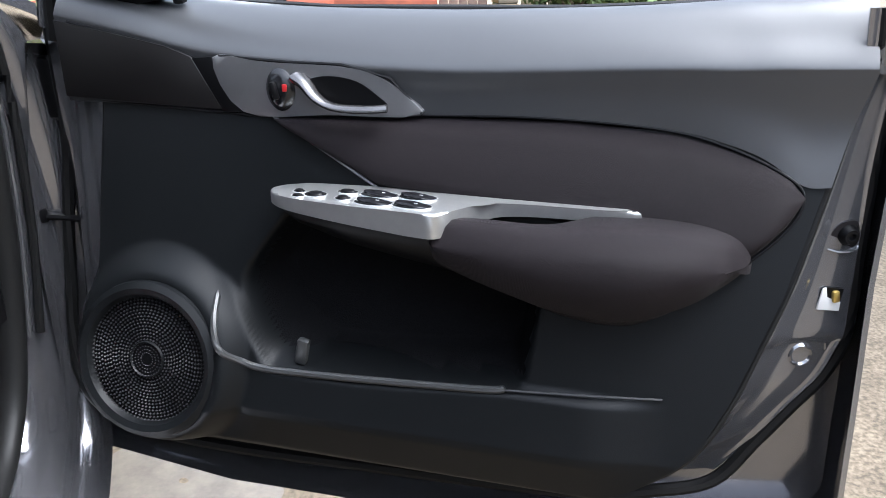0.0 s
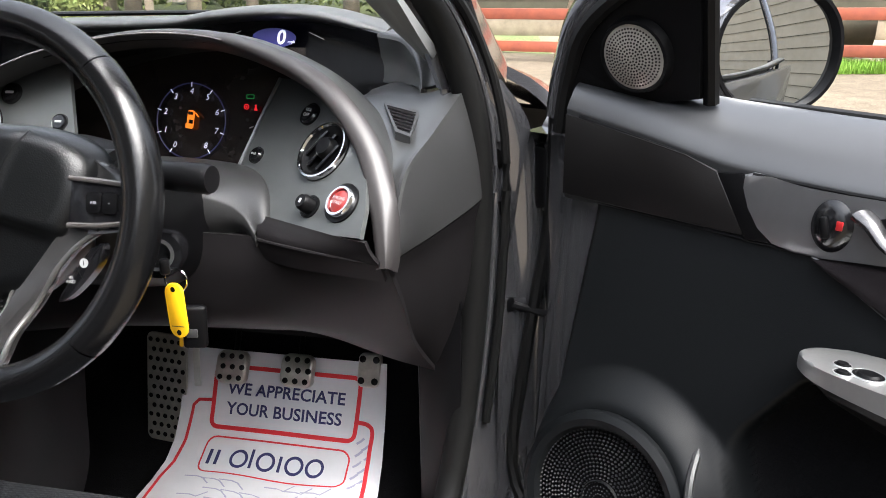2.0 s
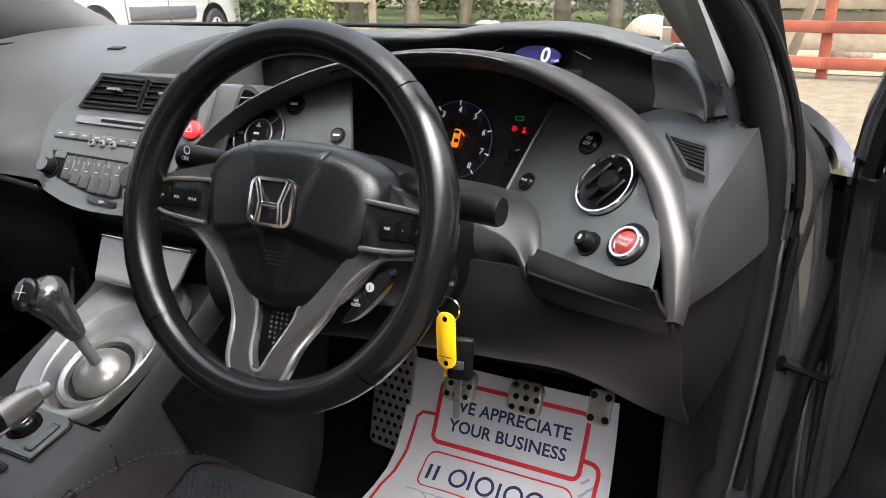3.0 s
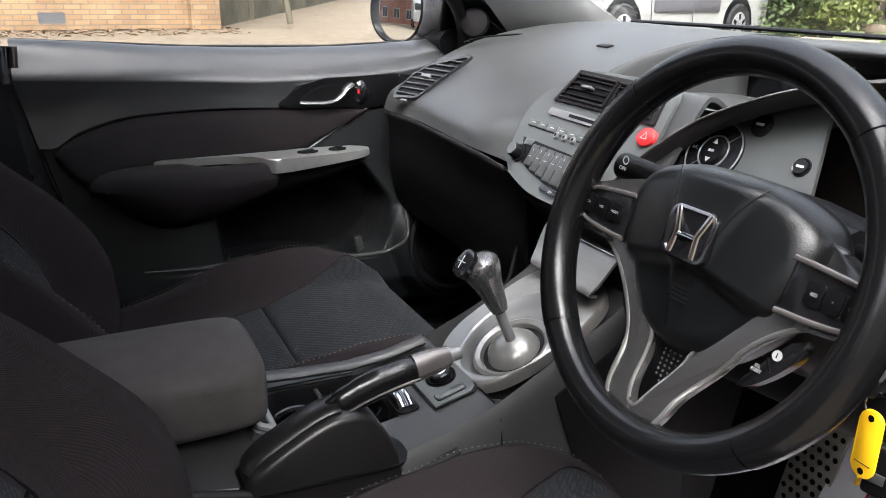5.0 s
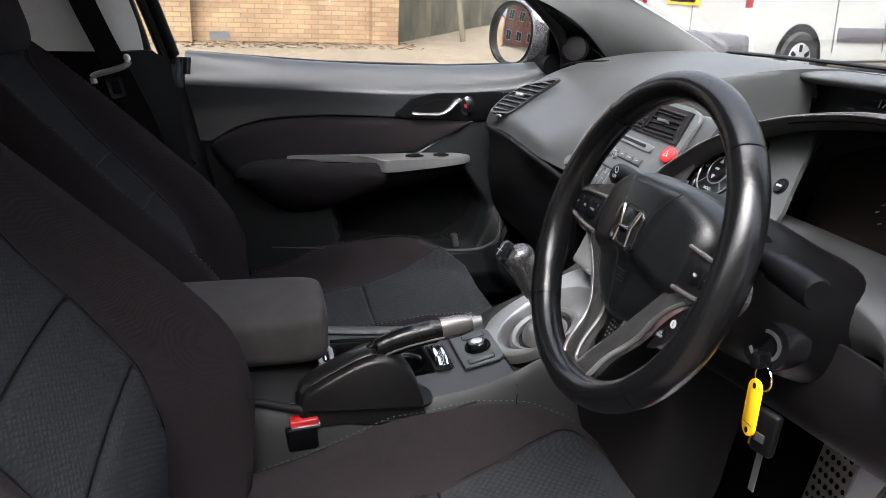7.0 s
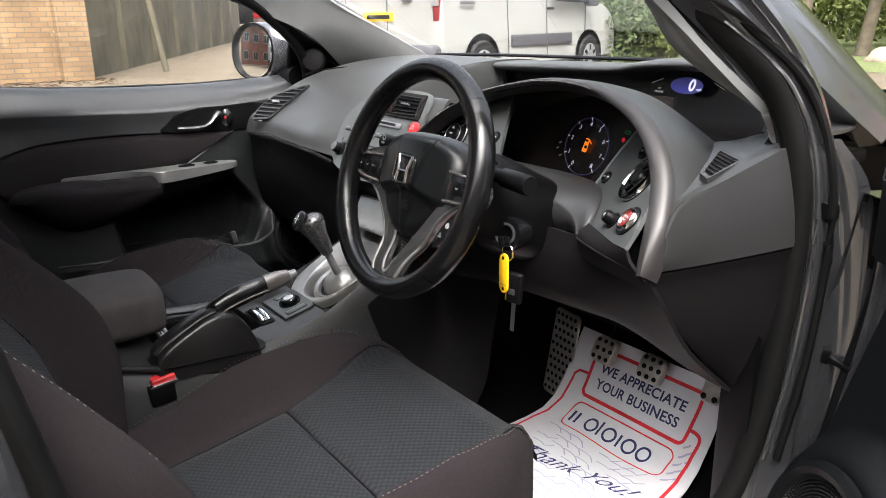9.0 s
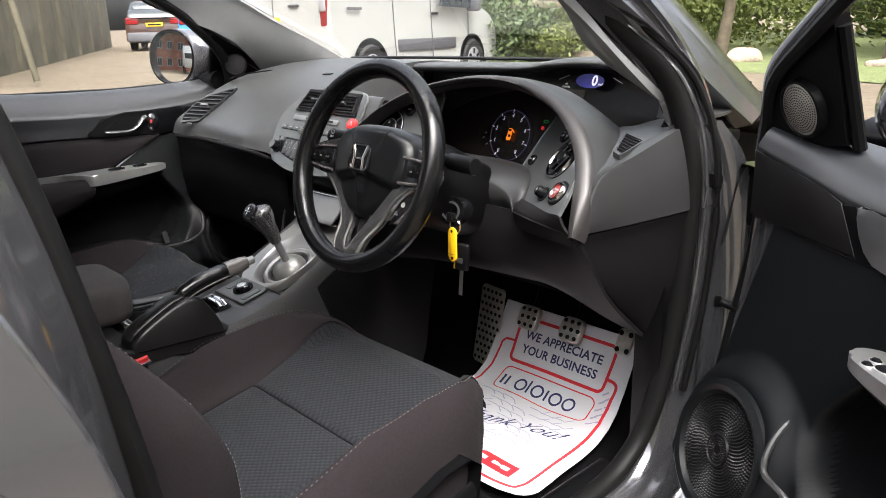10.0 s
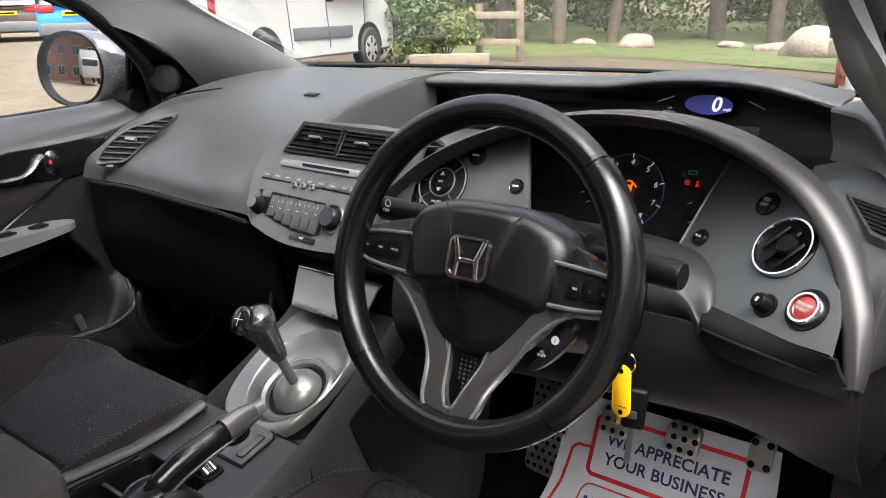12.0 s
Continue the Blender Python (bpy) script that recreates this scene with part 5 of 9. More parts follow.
def door_fittings(door, put, driver, lift):
    """Handle, lock, switches, speaker, window frame, mirror and edges of a door."""
    # cabin axes in the closed door's own
    M_cab = Matrix(((0, -1, 0, 1.28), (1, 0, 0, 0.79), (0, 0, 1, -lift), (0, 0, 0, 1)))
    def bs(z):
        return panel_base(z)
    # bezel round the handle
    bz = [(p.x, p.y) for p in spline([(0.321, 0.919, 0), (0.357, 0.853, 0), (0.47, 0.856, 0), (0.586, 0.861, 0), (0.566, 0.886, 0), (0.547, 0.900, 0), (0.515, 0.911, 0), (0.47, 0.915, 0), (0.39, 0.916, 0)], 4, True)]
    FM_ = Matrix(((1, 0, 0, 0), (0, 0, 1, 0.037), (0, 1, 0, 0), (0, 0, 0, 1)))
    bezel = put("handle_bezel", plate(bz, 0.008, FM_, 0.003), DIMSILVER if driver else BLACK, plabel="satin grey handle bezel" if driver else "black handle bezel")
    put("bezel_wedge", plate([(0.291, 0.917), (0.319, 0.920), (0.355, 0.853), (0.329, 0.852)], 0.007, FM_, 0.002), BLACK)
    cup = [(p.x, p.y) for p in spline([(0.447, 0.897, 0), (0.475, 0.903, 0), (0.51, 0.898, 0), (0.537, 0.881, 0), (0.545, 0.870, 0), (0.50, 0.869, 0), (0.465, 0.873, 0), (0.452, 0.884, 0)], 4, True)]
    put("handle_recess", plate(cup, 0.0015, FM_ @ pose(0, 0, 0.0085)), BLACK, bezel, smooth=False)
    lev = spline([(0.437, 0.047, 0.899), (0.448, 0.054, 0.893), (0.462, 0.060, 0.880), (0.480, 0.063, 0.871), (0.505, 0.064, 0.8685), (0.535, 0.063, 0.8695), (0.551, 0.060, 0.871)], 5)
    put("door_handle", tube(lev, [0.0150 - 0.0065 * min(1, i / 14) for i in range(len(lev))], 12, (0.55, 1.0), up=(0, 1, 0)), GUNMETAL, bezel, "satin silver pull handle")
    lk = put("lock_knob", lathe([(0, 0.009), (0.012, 0.008), (0.017, 0.004), (0.020, 0.001), (0.020, -0.004)], FM_ @ pose(0.411, 0.884, 0.008) @ Matrix.Diagonal((0.95, 1.3, 1, 1)), 28), GLOSS, bezel, "black oval lock knob")
    put("lock_grip", rbox((0.008, 0.022, 0.008), FM_ @ pose(0.407, 0.884, 0.018, 0, 0, 14), 0.003), BLACK, lk)
    put("lock_flag", rbox((0.006, 0.009, 0.003), FM_ @ pose(0.4195, 0.8875, 0.0158), 0.001), RED, lk, "red lock flag")
    # switches
    if driver:
        for u, w, a, c in ((0.457, 0.112, 0.008, 0.006), (0.462, 0.128, 0.008, 0.006), (0.480, 0.118, 0.014, 0.011), (0.513, 0.100, 0.013, 0.008), (0.516, 0.124, 0.010, 0.008), (0.553, 0.102, 0.024, 0.012), (0.555, 0.130, 0.024, 0.012), (0.598, 0.100, 0.024, 0.012), (0.600, 0.130, 0.024, 0.012)):
            sw = put("switch_well", plate(circle(1, 24), 0.0015, pose(u, w - 0.002, 0.7775) @ Matrix.Diagonal((a * 0.98, c, 1, 1))), BLACK, plabel="black door switch", smooth=False)
            put("switch_rim", tube([Vector((u + a * 0.98 * p[0], w - 0.002 + c * p[1], 0.7785)) for p in circle(1, 24)], 0.0009, 6, closed=True), SILVER, sw)
            if a > 0.02:
                put("switch_rocker", plate([(p[0] * a * 0.84, p[1] * c * 0.74) for p in circle(1, 20)], 0.0035, pose(u, w - 0.002, 0.7778, 0, 6), 0.001), GLOSS, sw)
                put("switch_mark", rbox((0.004, 0.0012, 0.0005), pose(u + 0.004, w - 0.004, 0.7811), 0), INK, sw, smooth=False)
            else:
                put("switch_cap", lathe([(0, 0.003), (a * 0.6, 0.0026), (a * 0.75, 0.0005)], pose(u, w - 0.002, 0.7785) @ Matrix.Diagonal((1, c / a, 1, 1)), 16), BLACK, sw)
    else:
        for u, w, a, c in ((0.555, 0.118, 0.022, 0.012), (0.490, 0.112, 0.019, 0.014)):
            sw = put("switch_well", plate(circle(1, 24), 0.0025, pose(u, w - 0.002, 0.7795) @ Matrix.Diagonal((a, c, 1, 1))), GLOSS, plabel="black door switch", smooth=False)
            put("switch_rocker", rbox((a * 1.1, c * 1.0, 0.006), pose(u, w - 0.002, 0.7825, 0, 8), 0.002), BLACK, sw)
    # loudspeaker
    SPM = basis((0.25, 0.158, 0.55), (1, 0, 0), (0, -0.27, 1), (0, 1, 0.27))
    spk = put("speaker_ring", lathe([(0.082, 0.002), (0.086, 0.010), (0.094, 0.013), (0.102, 0.008), (0.106, -0.012)], SPM, 48), PLASTIC, plabel="black loudspeaker ring")
    put("speaker_mesh", lathe([(0, 0.004), (0.022, 0.004), (0.0225, 0.002), (0.083, -0.002)], SPM, 48), BLACK, spk)
    b_ = bmesh.new()
    V, F = [], []
    for k in range(2, 20):
        r = k * 0.0043
        n = int(8 + k * 4.6)
        for i in range(n):
            a = 2 * math.pi * (i + 0.5 * (k % 2)) / n + 0.06 * k
            c = Vector((r * math.cos(a), r * math.sin(a), 0.003 if r < 0.0225 else 0.0015))
            t = Vector((-math.sin(a), math.cos(a), 0)) * 0.0021
            q = Vector((math.cos(a), math.sin(a), 0)) * 0.0018
            n0 = len(V)
            V += [c - t, c + q, c + t, c - q, c + Vector((0, 0, 0.0028))]
            F += [(n0, n0 + 1, n0 + 4), (n0 + 1, n0 + 2, n0 + 4), (n0 + 2, n0 + 3, n0 + 4), (n0 + 3, n0, n0 + 4)]
    vs = [b_.verts.new(v) for v in V]
    for f_ in F:
        b_.faces.new([vs[i] for i in f_])
    b_.transform(SPM)
    put("grille_bumps", b_, GRILLE, spk, kind="stuff", smooth=False)
    put("grille_ring", lathe([(0.0215, 0.004), (0.023, 0.0062), (0.0245, 0.003)], SPM, 36), PLASTIC, spk)
    put("pocket_strap", rbox((0.016, 0.012, 0.036), pose(0.452, 0.125, 0.572, 0, 12, 0), 0.004), DASH, plabel="grey strap in the door pocket")
    # trim seams at the front
    put("trim_seam", tube([Vector((u, bs(z) + 0.0015, z)) for u, z in ((0.148, 0.857), (0.24, 0.854), (0.332, 0.851), (0.395, 0.849))], 0.0022, 6), BLACK)
    put("trim_seam", tube([Vector((u, 0.041, z)) for u, z in ((0.118, 0.956), (0.20, 0.940), (0.255, 0.930), (0.292, 0.918), (0.329, 0.853))], 0.0022, 6), BLACK)
    put("trim_seam", tube([Vector((u, 0.043, z)) for u, z in ((0.330, 0.921), (0.42, 0.917), (0.49, 0.9165), (0.55, 0.903), (0.588, 0.864))], 0.002, 6), BLACK)
    put("trim_seam", tube([Vector((u, 0.037, z)) for u, z in ((1.012, 0.811), (1.03, 0.811), (1.042, 0.811))], 0.002, 6), BLACK)
    # front edge: painted flange with beaded sealer and a hinge arm
    put("front_flange", surf([[(0.052, 0.0, z), (0.085, 0.010 + 0.5 * (bs(z) - 0.035), z), (0.120, 0.016 + 0.7 * (bs(z) - 0.035), z), (0.150, 0.020 + 0.85 * (bs(z) - 0.035), z)] for z in (0.935, 0.88, 0.75, 0.62, 0.46)], 3, 4, 0.004), PAINT, plabel="grey painted front flange")
    put("edge_seal", tube(spline([Vector((0.150, 0.028 + 0.9 * (bs(z) - 0.035), z)) for z in (0.93, 0.86, 0.75, 0.62, 0.50, 0.43)], 4), 0.006, 8), RUBBER, plabel="black rubber edge seal")
    put("outer_seal", tube(spline([Vector((u, w, z)) for u, w, z in ((0.05, -0.004, 0.95), (0.047, -0.004, 0.8), (0.03, 0.02, 0.6), (0.05, 0.06, 0.42), (0.20, 0.085, 0.375), (0.55, 0.075, 0.372), (0.80, 0.068, 0.380), (0.90, 0.062, 0.398), (0.968, 0.052, 0.420), (1.010, 0.040, 0.478), (1.043, 0.032, 0.528), (1.074, 0.024, 0.575), (1.090, 0.018, 0.630), (1.0885, 0.010, 0.705), (1.0875, 0.002, 0.777), (1.0865, -0.004, 0.85), (1.098, -0.012, 0.99))], 5), 0.0085, 8), RUBBER, plabel="black rubber door seal")
    # rear edge: painted latch face between the trim and the seal
    uS = lambda z: lerp(z, (0.40, 0.423, 0.482, 0.531, 0.577, 0.629, 0.705, 0.777, 0.851, 0.99), (0.93, 0.961, 1.001, 1.033, 1.064, 1.081, 1.080, 1.079, 1.078, 1.090))

    def latch_w(u, z):
        f = min(1, max(0, (u - uR_(z)) / max(0.01, uS(z) - uR_(z))))
        return bs(z) * lerp(f, (0, 0.22, 0.36, 1.0), (0.80, 0.66, 0.52, 0.30)) - 0.006

    rows = []
    for z in (0.99, 0.94, 0.88, 0.82, 0.76, 0.70, 0.66, 0.632, 0.622, 0.58, 0.54, 0.50, 0.46, 0.43):
        u0, u1 = uR_(z) - 0.012, uS(z) + 0.004
        rows.append([(u0 + (u1 - u0) * f, latch_w(u0 + (u1 - u0) * f, z) - (0.003 if z < 0.63 and 0.2 < f < 0.99 else 0), z) for f in (0, 0.12, 0.24, 0.36, 0.48, 0.7, 0.9, 1.0)])
    face = put("latch_face", surf(rows, 3, 3, 0.004), PAINT, plabel="grey painted latch face")
    flat = lambda u, z, up_=0.0: basis((u, latch_w(u, z) + up_, z), (1, -0.35, 0), (0, 0, 1), (0.35, 1, 0))
    put("trim_edge", tube(spline([Vector((uR_(z) + 0.001, bs(z) - 0.012, z)) for z in (0.99, 0.94, 0.88, 0.81, 0.748, 0.695, 0.627, 0.579, 0.53, 0.497, 0.463, 0.44)], 4), 0.0045, 8), RUBBER, plabel="dark rolled edge of the trim")
    bm_ = flat(1.070, 0.751, 0.0045)
    bl = put("striker_bump", lathe([(0, 0.004), (0.003, 0.005), (0.0045, 0.009), (0.008, 0.009), (0.010, 0.004), (0.012, 0.001), (0.012, -0.004)], bm_, 24), BLACK, plabel="round black rubber stop")
    put("stop_recess", plate([(p.x, p.y) for p in spline([(-0.020, -0.016, 0), (-0.018, 0.004, 0), (-0.006, 0.015, 0), (0.010, 0.014, 0), (0.014, -0.012, 0), (0.0, -0.018, 0)], 5, True)], 0.0008, bm_ @ pose(-0.001, 0, 0), 0.0003), DASH_LOW, bl)
    put("recess_lip", tube(spline([bm_ @ Vector(p) for p in ((-0.022, -0.016, 0.001), (-0.008, -0.0195, 0.003), (0.008, -0.0185, 0.003), (0.014, -0.014, 0.001))], 4), 0.0022, 8), PAINT, bl)
    lm_ = flat(1.061, 0.678, 0.0055)
    lt = put("latch_slot", plate([(-0.013, -0.013), (0.014, -0.016), (0.014, -0.005), (-0.004, 0.002), (-0.006, 0.014), (-0.010, 0.012)], 0.0022, lm_, 0.0006), LINING, plabel="white latch cover")
    put("latch_hole", plate([(-0.005, -0.001), (0.013, -0.006), (0.015, 0.011), (-0.006, 0.014)], 0.0012, lm_), BLACK, lt, smooth=False)
    put("latch_claw", rbox((0.008, 0.014, 0.008), lm_ @ pose(0.006, 0.003, 0.002, 0, 0, 10), 0.002), mat("brass_latch", (0.45, 0.33, 0.10), 0.4, metal=0.9, var=0.1), lt, "brass latch claw")
    dm_ = flat(1.041, 0.607, 0.000)
    put("drain_plug", lathe([(0, 0.001), (0.010, 0.0015), (0.0125, 0.004), (0.0145, 0.002), (0.0165, -0.001)], dm_, 28), PAINT, face)
    put("pressed_step", tube(spline([Vector((u, latch_w(u, z) + 0.0005, z)) for u, z in ((1.018, 0.630), (1.035, 0.6275), (1.055, 0.6255), (1.066, 0.622), (1.069, 0.612))], 4), 0.0022, 8), PAINT, face)
    # sail panel and tweeter
    lean = lambda z: 0.32 * max(0, z - 0.985)
    sail = [(0.088, 0.965), (0.088, 1.02), (0.105, 1.052), (0.16, 1.092), (0.24, 1.128), (0.30, 1.155), (0.292, 1.06), (0.285, 0.985), (0.19, 0.972)]
    ku = 0.82 if driver else 0.55
    b_ = loft([[Vector((0.088 + (u - 0.088) * ku, w + lean(z), z)) for u, z in sail] for w in (-0.012, 0.012)])
    put("sail_panel", b_, BLACK, plabel="black mirror sail panel", smooth=False)
    TMt = basis((0.181 if driver else 0.143, 0.016 + lean(1.029), 1.029), (1, 0, 0), (0, 0.30, 1), (0, 1, -0.30)) @ Matrix.Scale(1.0 if driver else 0.85, 4)
    if not driver:
        TMt = M_cab @ facing((-0.688, 1.108, 1.050), (0.80, -0.55, 0.12)) @ Matrix.Scale(0.72, 4)
    tw = put("tweeter_ring", lathe([(0.036, 0.004), (0.038, 0.010), (0.041, 0.009), (0.046, -0.010)], TMt, 36), BLACK, plabel="black tweeter housing")
    put("tweeter_mesh", lathe([(0, 0.0125), (0.010, 0.0122), (0.019, 0.0112), (0.028, 0.0095), (0.0375, 0.0070)], TMt, 36), WORNALLOY if driver else DASH_LOW, tw, "silver tweeter grille" if driver else "")
    if driver:
        b_ = bmesh.new()
        for k in range(1, 10):
            for i in range(6 * k):
                a = 2 * math.pi * i / (6 * k) + 0.3 * k
                r = k * 0.0036
                plate(circle(0.0011, 6), 0.0006, TMt @ pose(r * math.cos(a), r * math.sin(a), lerp(r, (0, 0.010, 0.019, 0.028, 0.0375), (0.0125, 0.0122, 0.0112, 0.0095, 0.0070)) - 0.0001), bm=b_)
        put("grille_holes", b_, BLACK, tw, kind="stuff", smooth=False)
    # window frame
    fr = spline([(0.060, 0.0, 0.945), (0.072, 0.004, 1.01), (0.115, 0.03, 1.078), (0.22, 0.06, 1.140), (0.40, 0.10, 1.235), (0.62, 0.135, 1.335), (0.82, 0.15, 1.385), (1.04, 0.150, 1.400), (1.185, 0.130, 1.365), (1.165, 0.080, 1.24), (1.125, 0.030, 1.11), (1.090, 0.0, 0.99)], 6)
    put("window_frame", tube(fr, 0.019, 12, (1.0, 0.8), up=(0, 1, 0)), PAINT if driver else BLACK, plabel="window frame")
    put("frame_seal", tube([p + Vector((0.010, 0.012, -0.016)) for p in fr], 0.010, 8, up=(0, 1, 0)), RUBBER)
    put("frame_divider", tube([Vector((0.256 if driver else 0.200, -0.004, 0.98)), Vector((0.264 if driver else 0.206, 0.050, 1.140 if driver else 1.125))], 0.009, 8), BLACK)
    put("sill_seal", tube([Vector((0.28, -0.050, 0.976)), Vector((0.45, -0.050, 0.970)), Vector((0.75, -0.050, 0.975)), Vector((1.06, -0.043, 0.993))], 0.007, 8), RUBBER)


uR_ = lambda z: lerp(z, (0.42, 0.44, 0.463, 0.497, 0.53, 0.579, 0.627, 0.695, 0.748, 0.81, 0.94, 1.0), (0.79, 0.835, 0.875, 0.915, 0.942, 0.966, 0.984, 1.008, 1.022, 1.037, 1.062, 1.058))
door_fittings(driver_door, put_d, True, 0.0)
door_fittings(passenger_door, put_p, False, 0.02)
# passenger window glass
g_ = put_p("window_glass", surf([[(u, -0.035 + 0.32 * max(0, z - 0.99), z) for u in (0.185, 0.45, 0.75, 1.085 + 0.35 * max(0, z - 1.0))] for z in (0.97, 1.15, 1.36)], 3, 3, 0.003), GLASS, plabel="clear side window")
g_.visible_shadow = False
put_p("glass_label", rbox((0.045, 0.0008, 0.020), pose(0.985, -0.0335, 1.035), 0), INK, g_, "white printed glass label", smooth=False)


def door_mirror(name, label, c, n, housing_dir, wdt, hgt):
    """A door mirror: shell, stalk and reflecting glass that faces n."""
    mm = thing(name, label, "door mirror", c)
    m = facing(c, n)
    outl = [Vector((wdt / 2 * math.copysign(abs(math.cos(a)) ** 0.92, math.cos(a)), hgt / 2 * math.copysign(abs(math.sin(a)) ** 0.92, math.sin(a)), 0)) for a in [2 * math.pi * i / 40 for i in range(40)]]
    rings = []
    side_ = 1 if Vector(housing_dir).dot(m.col[0].xyz) > 0 else -1
    for k, d, sh in ((0.93, -0.006, 0), (1.04, 0.012, 0), (1.10, 0.010, 0.006), (1.13, -0.01, 0.018), (1.08, -0.05, 0.026), (0.90, -0.085, 0.026), (0.6, -0.105, 0.026), (0.2, -0.112, 0.026)):
        rings.append([m @ Vector((p.x * k + side_ * sh * (1 + 0.6 * side_ * p.x / (wdt / 2)), p.y * k, d)) for p in outl])
    part("shell", loft(rings), PAINT, mm, "grey painted mirror shell")
    rings = [[m @ Vector((p.x * k, p.y * k, d)) for p in outl] for k, d in ((0.95, -0.002), (1.03, 0.014), (1.085, 0.014), (1.12, 0.002))]
    part("bezel", skin(rings, close_u=True), BLACK, mm, "black mirror rim")
    rings = [[m @ Vector((p.x * k, p.y * k, 0.0065 - (p.x ** 2 + p.y ** 2) * k * k / 1.7)) for p in outl] for k in (0.965, 0.9, 0.8, 0.7, 0.6, 0.5, 0.4, 0.3, 0.2, 0.1, 0.02)]
    part("glass", loft(rings), MIRROR, mm, "convex mirror glass", angle=30)
    a = Vector(c) + Vector(housing_dir) * (wdt * 0.5) + m.to_3x3() @ Vector((0, -hgt * 0.42, -0.06))
    part("stalk", tube([a + Vector(housing_dir) * 0.01, a + Vector(housing_dir) * 0.10], [0.035, 0.045], 14, (1, 0.7)), BLACK, mm, "black mirror foot")
    return mm


door_mirror("passenger_mirror", "grey passenger door mirror reflecting the yard", (-0.916, 1.032, 1.070), (0.54, -1.39, 0.10), (1, 0.1, 0), 0.160, 0.150)
mc = PD(0.245, -0.19, 1.022)
door_mirror("driver_mirror", "grey driver's door mirror on the open door", mc, (0.30, -0.95, 0.05), -Vector(drv_dir), 0.150, 0.145)
# door check strap and upper hinge on the driver's side
ck = part("check_strap", rbox((0.016, 0.02, 0.016), pose(0.776, 1.182, 0.680, 0, 0, 30), 0.003), BLACK, driver_door, "black steel door check strap")
part("strap_bolt", lathe([(0, 0.008), (0.006, 0.008), (0.009, 0.004), (0.013, 0.003), (0.013, -0.004)], facing((0.768, 1.176, 0.680), (0.4, -0.9, 0)), 16), BLACK, ck)
part("strap_plate", rbox((0.020, 0.030, 0.022), pose(0.783, 1.180, 0.680, 0, 0, 30), 0.004), BLACK, ck)
part("strap_arm", tube([(0.785, 1.178, 0.679), (0.82, 1.170, 0.675), (0.868, 1.160, 0.668)], [0.007, 0.005, 0.006], 8), BLACK, ck)
for zz in (0.86, 0.46):
    hg = part("hinge_leaf", rbox((0.05, 0.03, 0.085), pose(0.822, 1.205, zz, 0, 0, -32), 0.006), BLACK, driver_door, "black steel door hinge")
    part("hinge_pin", tube([(0.842, 1.190, zz - 0.045), (0.842, 1.190, zz + 0.045)], 0.011, 12), DASH, hg)

# ---- steering wheel ----
CW = Vector((0.3736, 0.7398, 0.9295))
TW = radians(19.05)
MW = basis(CW, (1, 0, 0), (0, math.sin(TW), math.cos(TW)), (0, -math.cos(TW), math.sin(TW))) @ pose(0, 0, 0, 0, 0.8, 0)
HUB = pose(0, 0.002, 0.006)
wheel = thing("steering_wheel", "black leather three-spoke steering wheel with silver spokes", "steering wheel", CW)


def put_w(name, bm, material, label="", parent=wheel, **kw):
    bm.transform(MW)
    return part(name, bm, material, parent, label, **kw)


def arc(r, a0, a1, n, h=0.0):
    return [Vector((r * math.cos(radians(a0 + (a1 - a0) * i / n)), r * math.sin(radians(a0 + (a1 - a0) * i / n)), h)) for i in range(n + 1)]


# rim: smooth upper and lower leather between stitched perforated sides
for nm, a0, a1, fat in (("rim_top", 46, 134, 0.0158), ("rim_side", 134.5, 225, 0.0166), ("rim_bottom", 225.5, 314.5, 0.0160), ("rim_side", 315, 405.5, 0.0166)):
    put_w(nm, tube(arc(0.1616, a0, a1, 30, 0.004), fat, 20, (1.0, 1.12), up=(0, 0, 1)), LEATHER, "black leather rim section")
for a0, a1 in ((140, 222), (318, 402)):
    b = bmesh.new()
    for i in range(46):
        a = radians(a0 + (a1 - a0) * (i + 0.5) / 46)
        c = Vector((0.1479 * math.cos(a), 0.1479 * math.sin(a), 0.009))
        t = Vector((-math.sin(a + 0.6), math.cos(a + 0.6), 0))
        tube([c - t * 0.0028, c + t * 0.0028], 0.0009, 5, up=(0, 0, 1), bm=b)
    put_w("stitching", b, BLACK)
# airbag cover with raised outline
hub = spline([(0.0, 0.069, 0), (0.052, 0.066, 0), (0.088, 0.053, 0), (0.102, 0.032, 0), (0.100, 0.006, 0), (0.088, -0.022, 0), (0.068, -0.055, 0), (0.041, -0.080, 0), (0.0, -0.091, 0), (-0.041, -0.080, 0), (-0.068, -0.055, 0), (-0.088, -0.022, 0), (-0.100, 0.006, 0), (-0.102, 0.032, 0), (-0.088, 0.053, 0), (-0.052, 0.066, 0)], 6, True)
rings = []
def cover_h(x, y):
    """Height of the cover's face: a domed upper lobe with a flatter facet beside the badge, folding back below."""
    lobe = 0.006 - 0.013 * (abs(x) / 0.095) ** 2.2 - 0.008 * (max(0, y) / 0.068) ** 3
    facet = 0.0035 * smooth01((abs(x) - (0.036 - 0.30 * (0.06 - y))) / 0.010)
    fold = -0.010 * smooth01((-0.004 - 0.25 * abs(x) - y) / 0.014) - 0.10 * max(0, -0.018 - y)
    return lobe - facet + fold


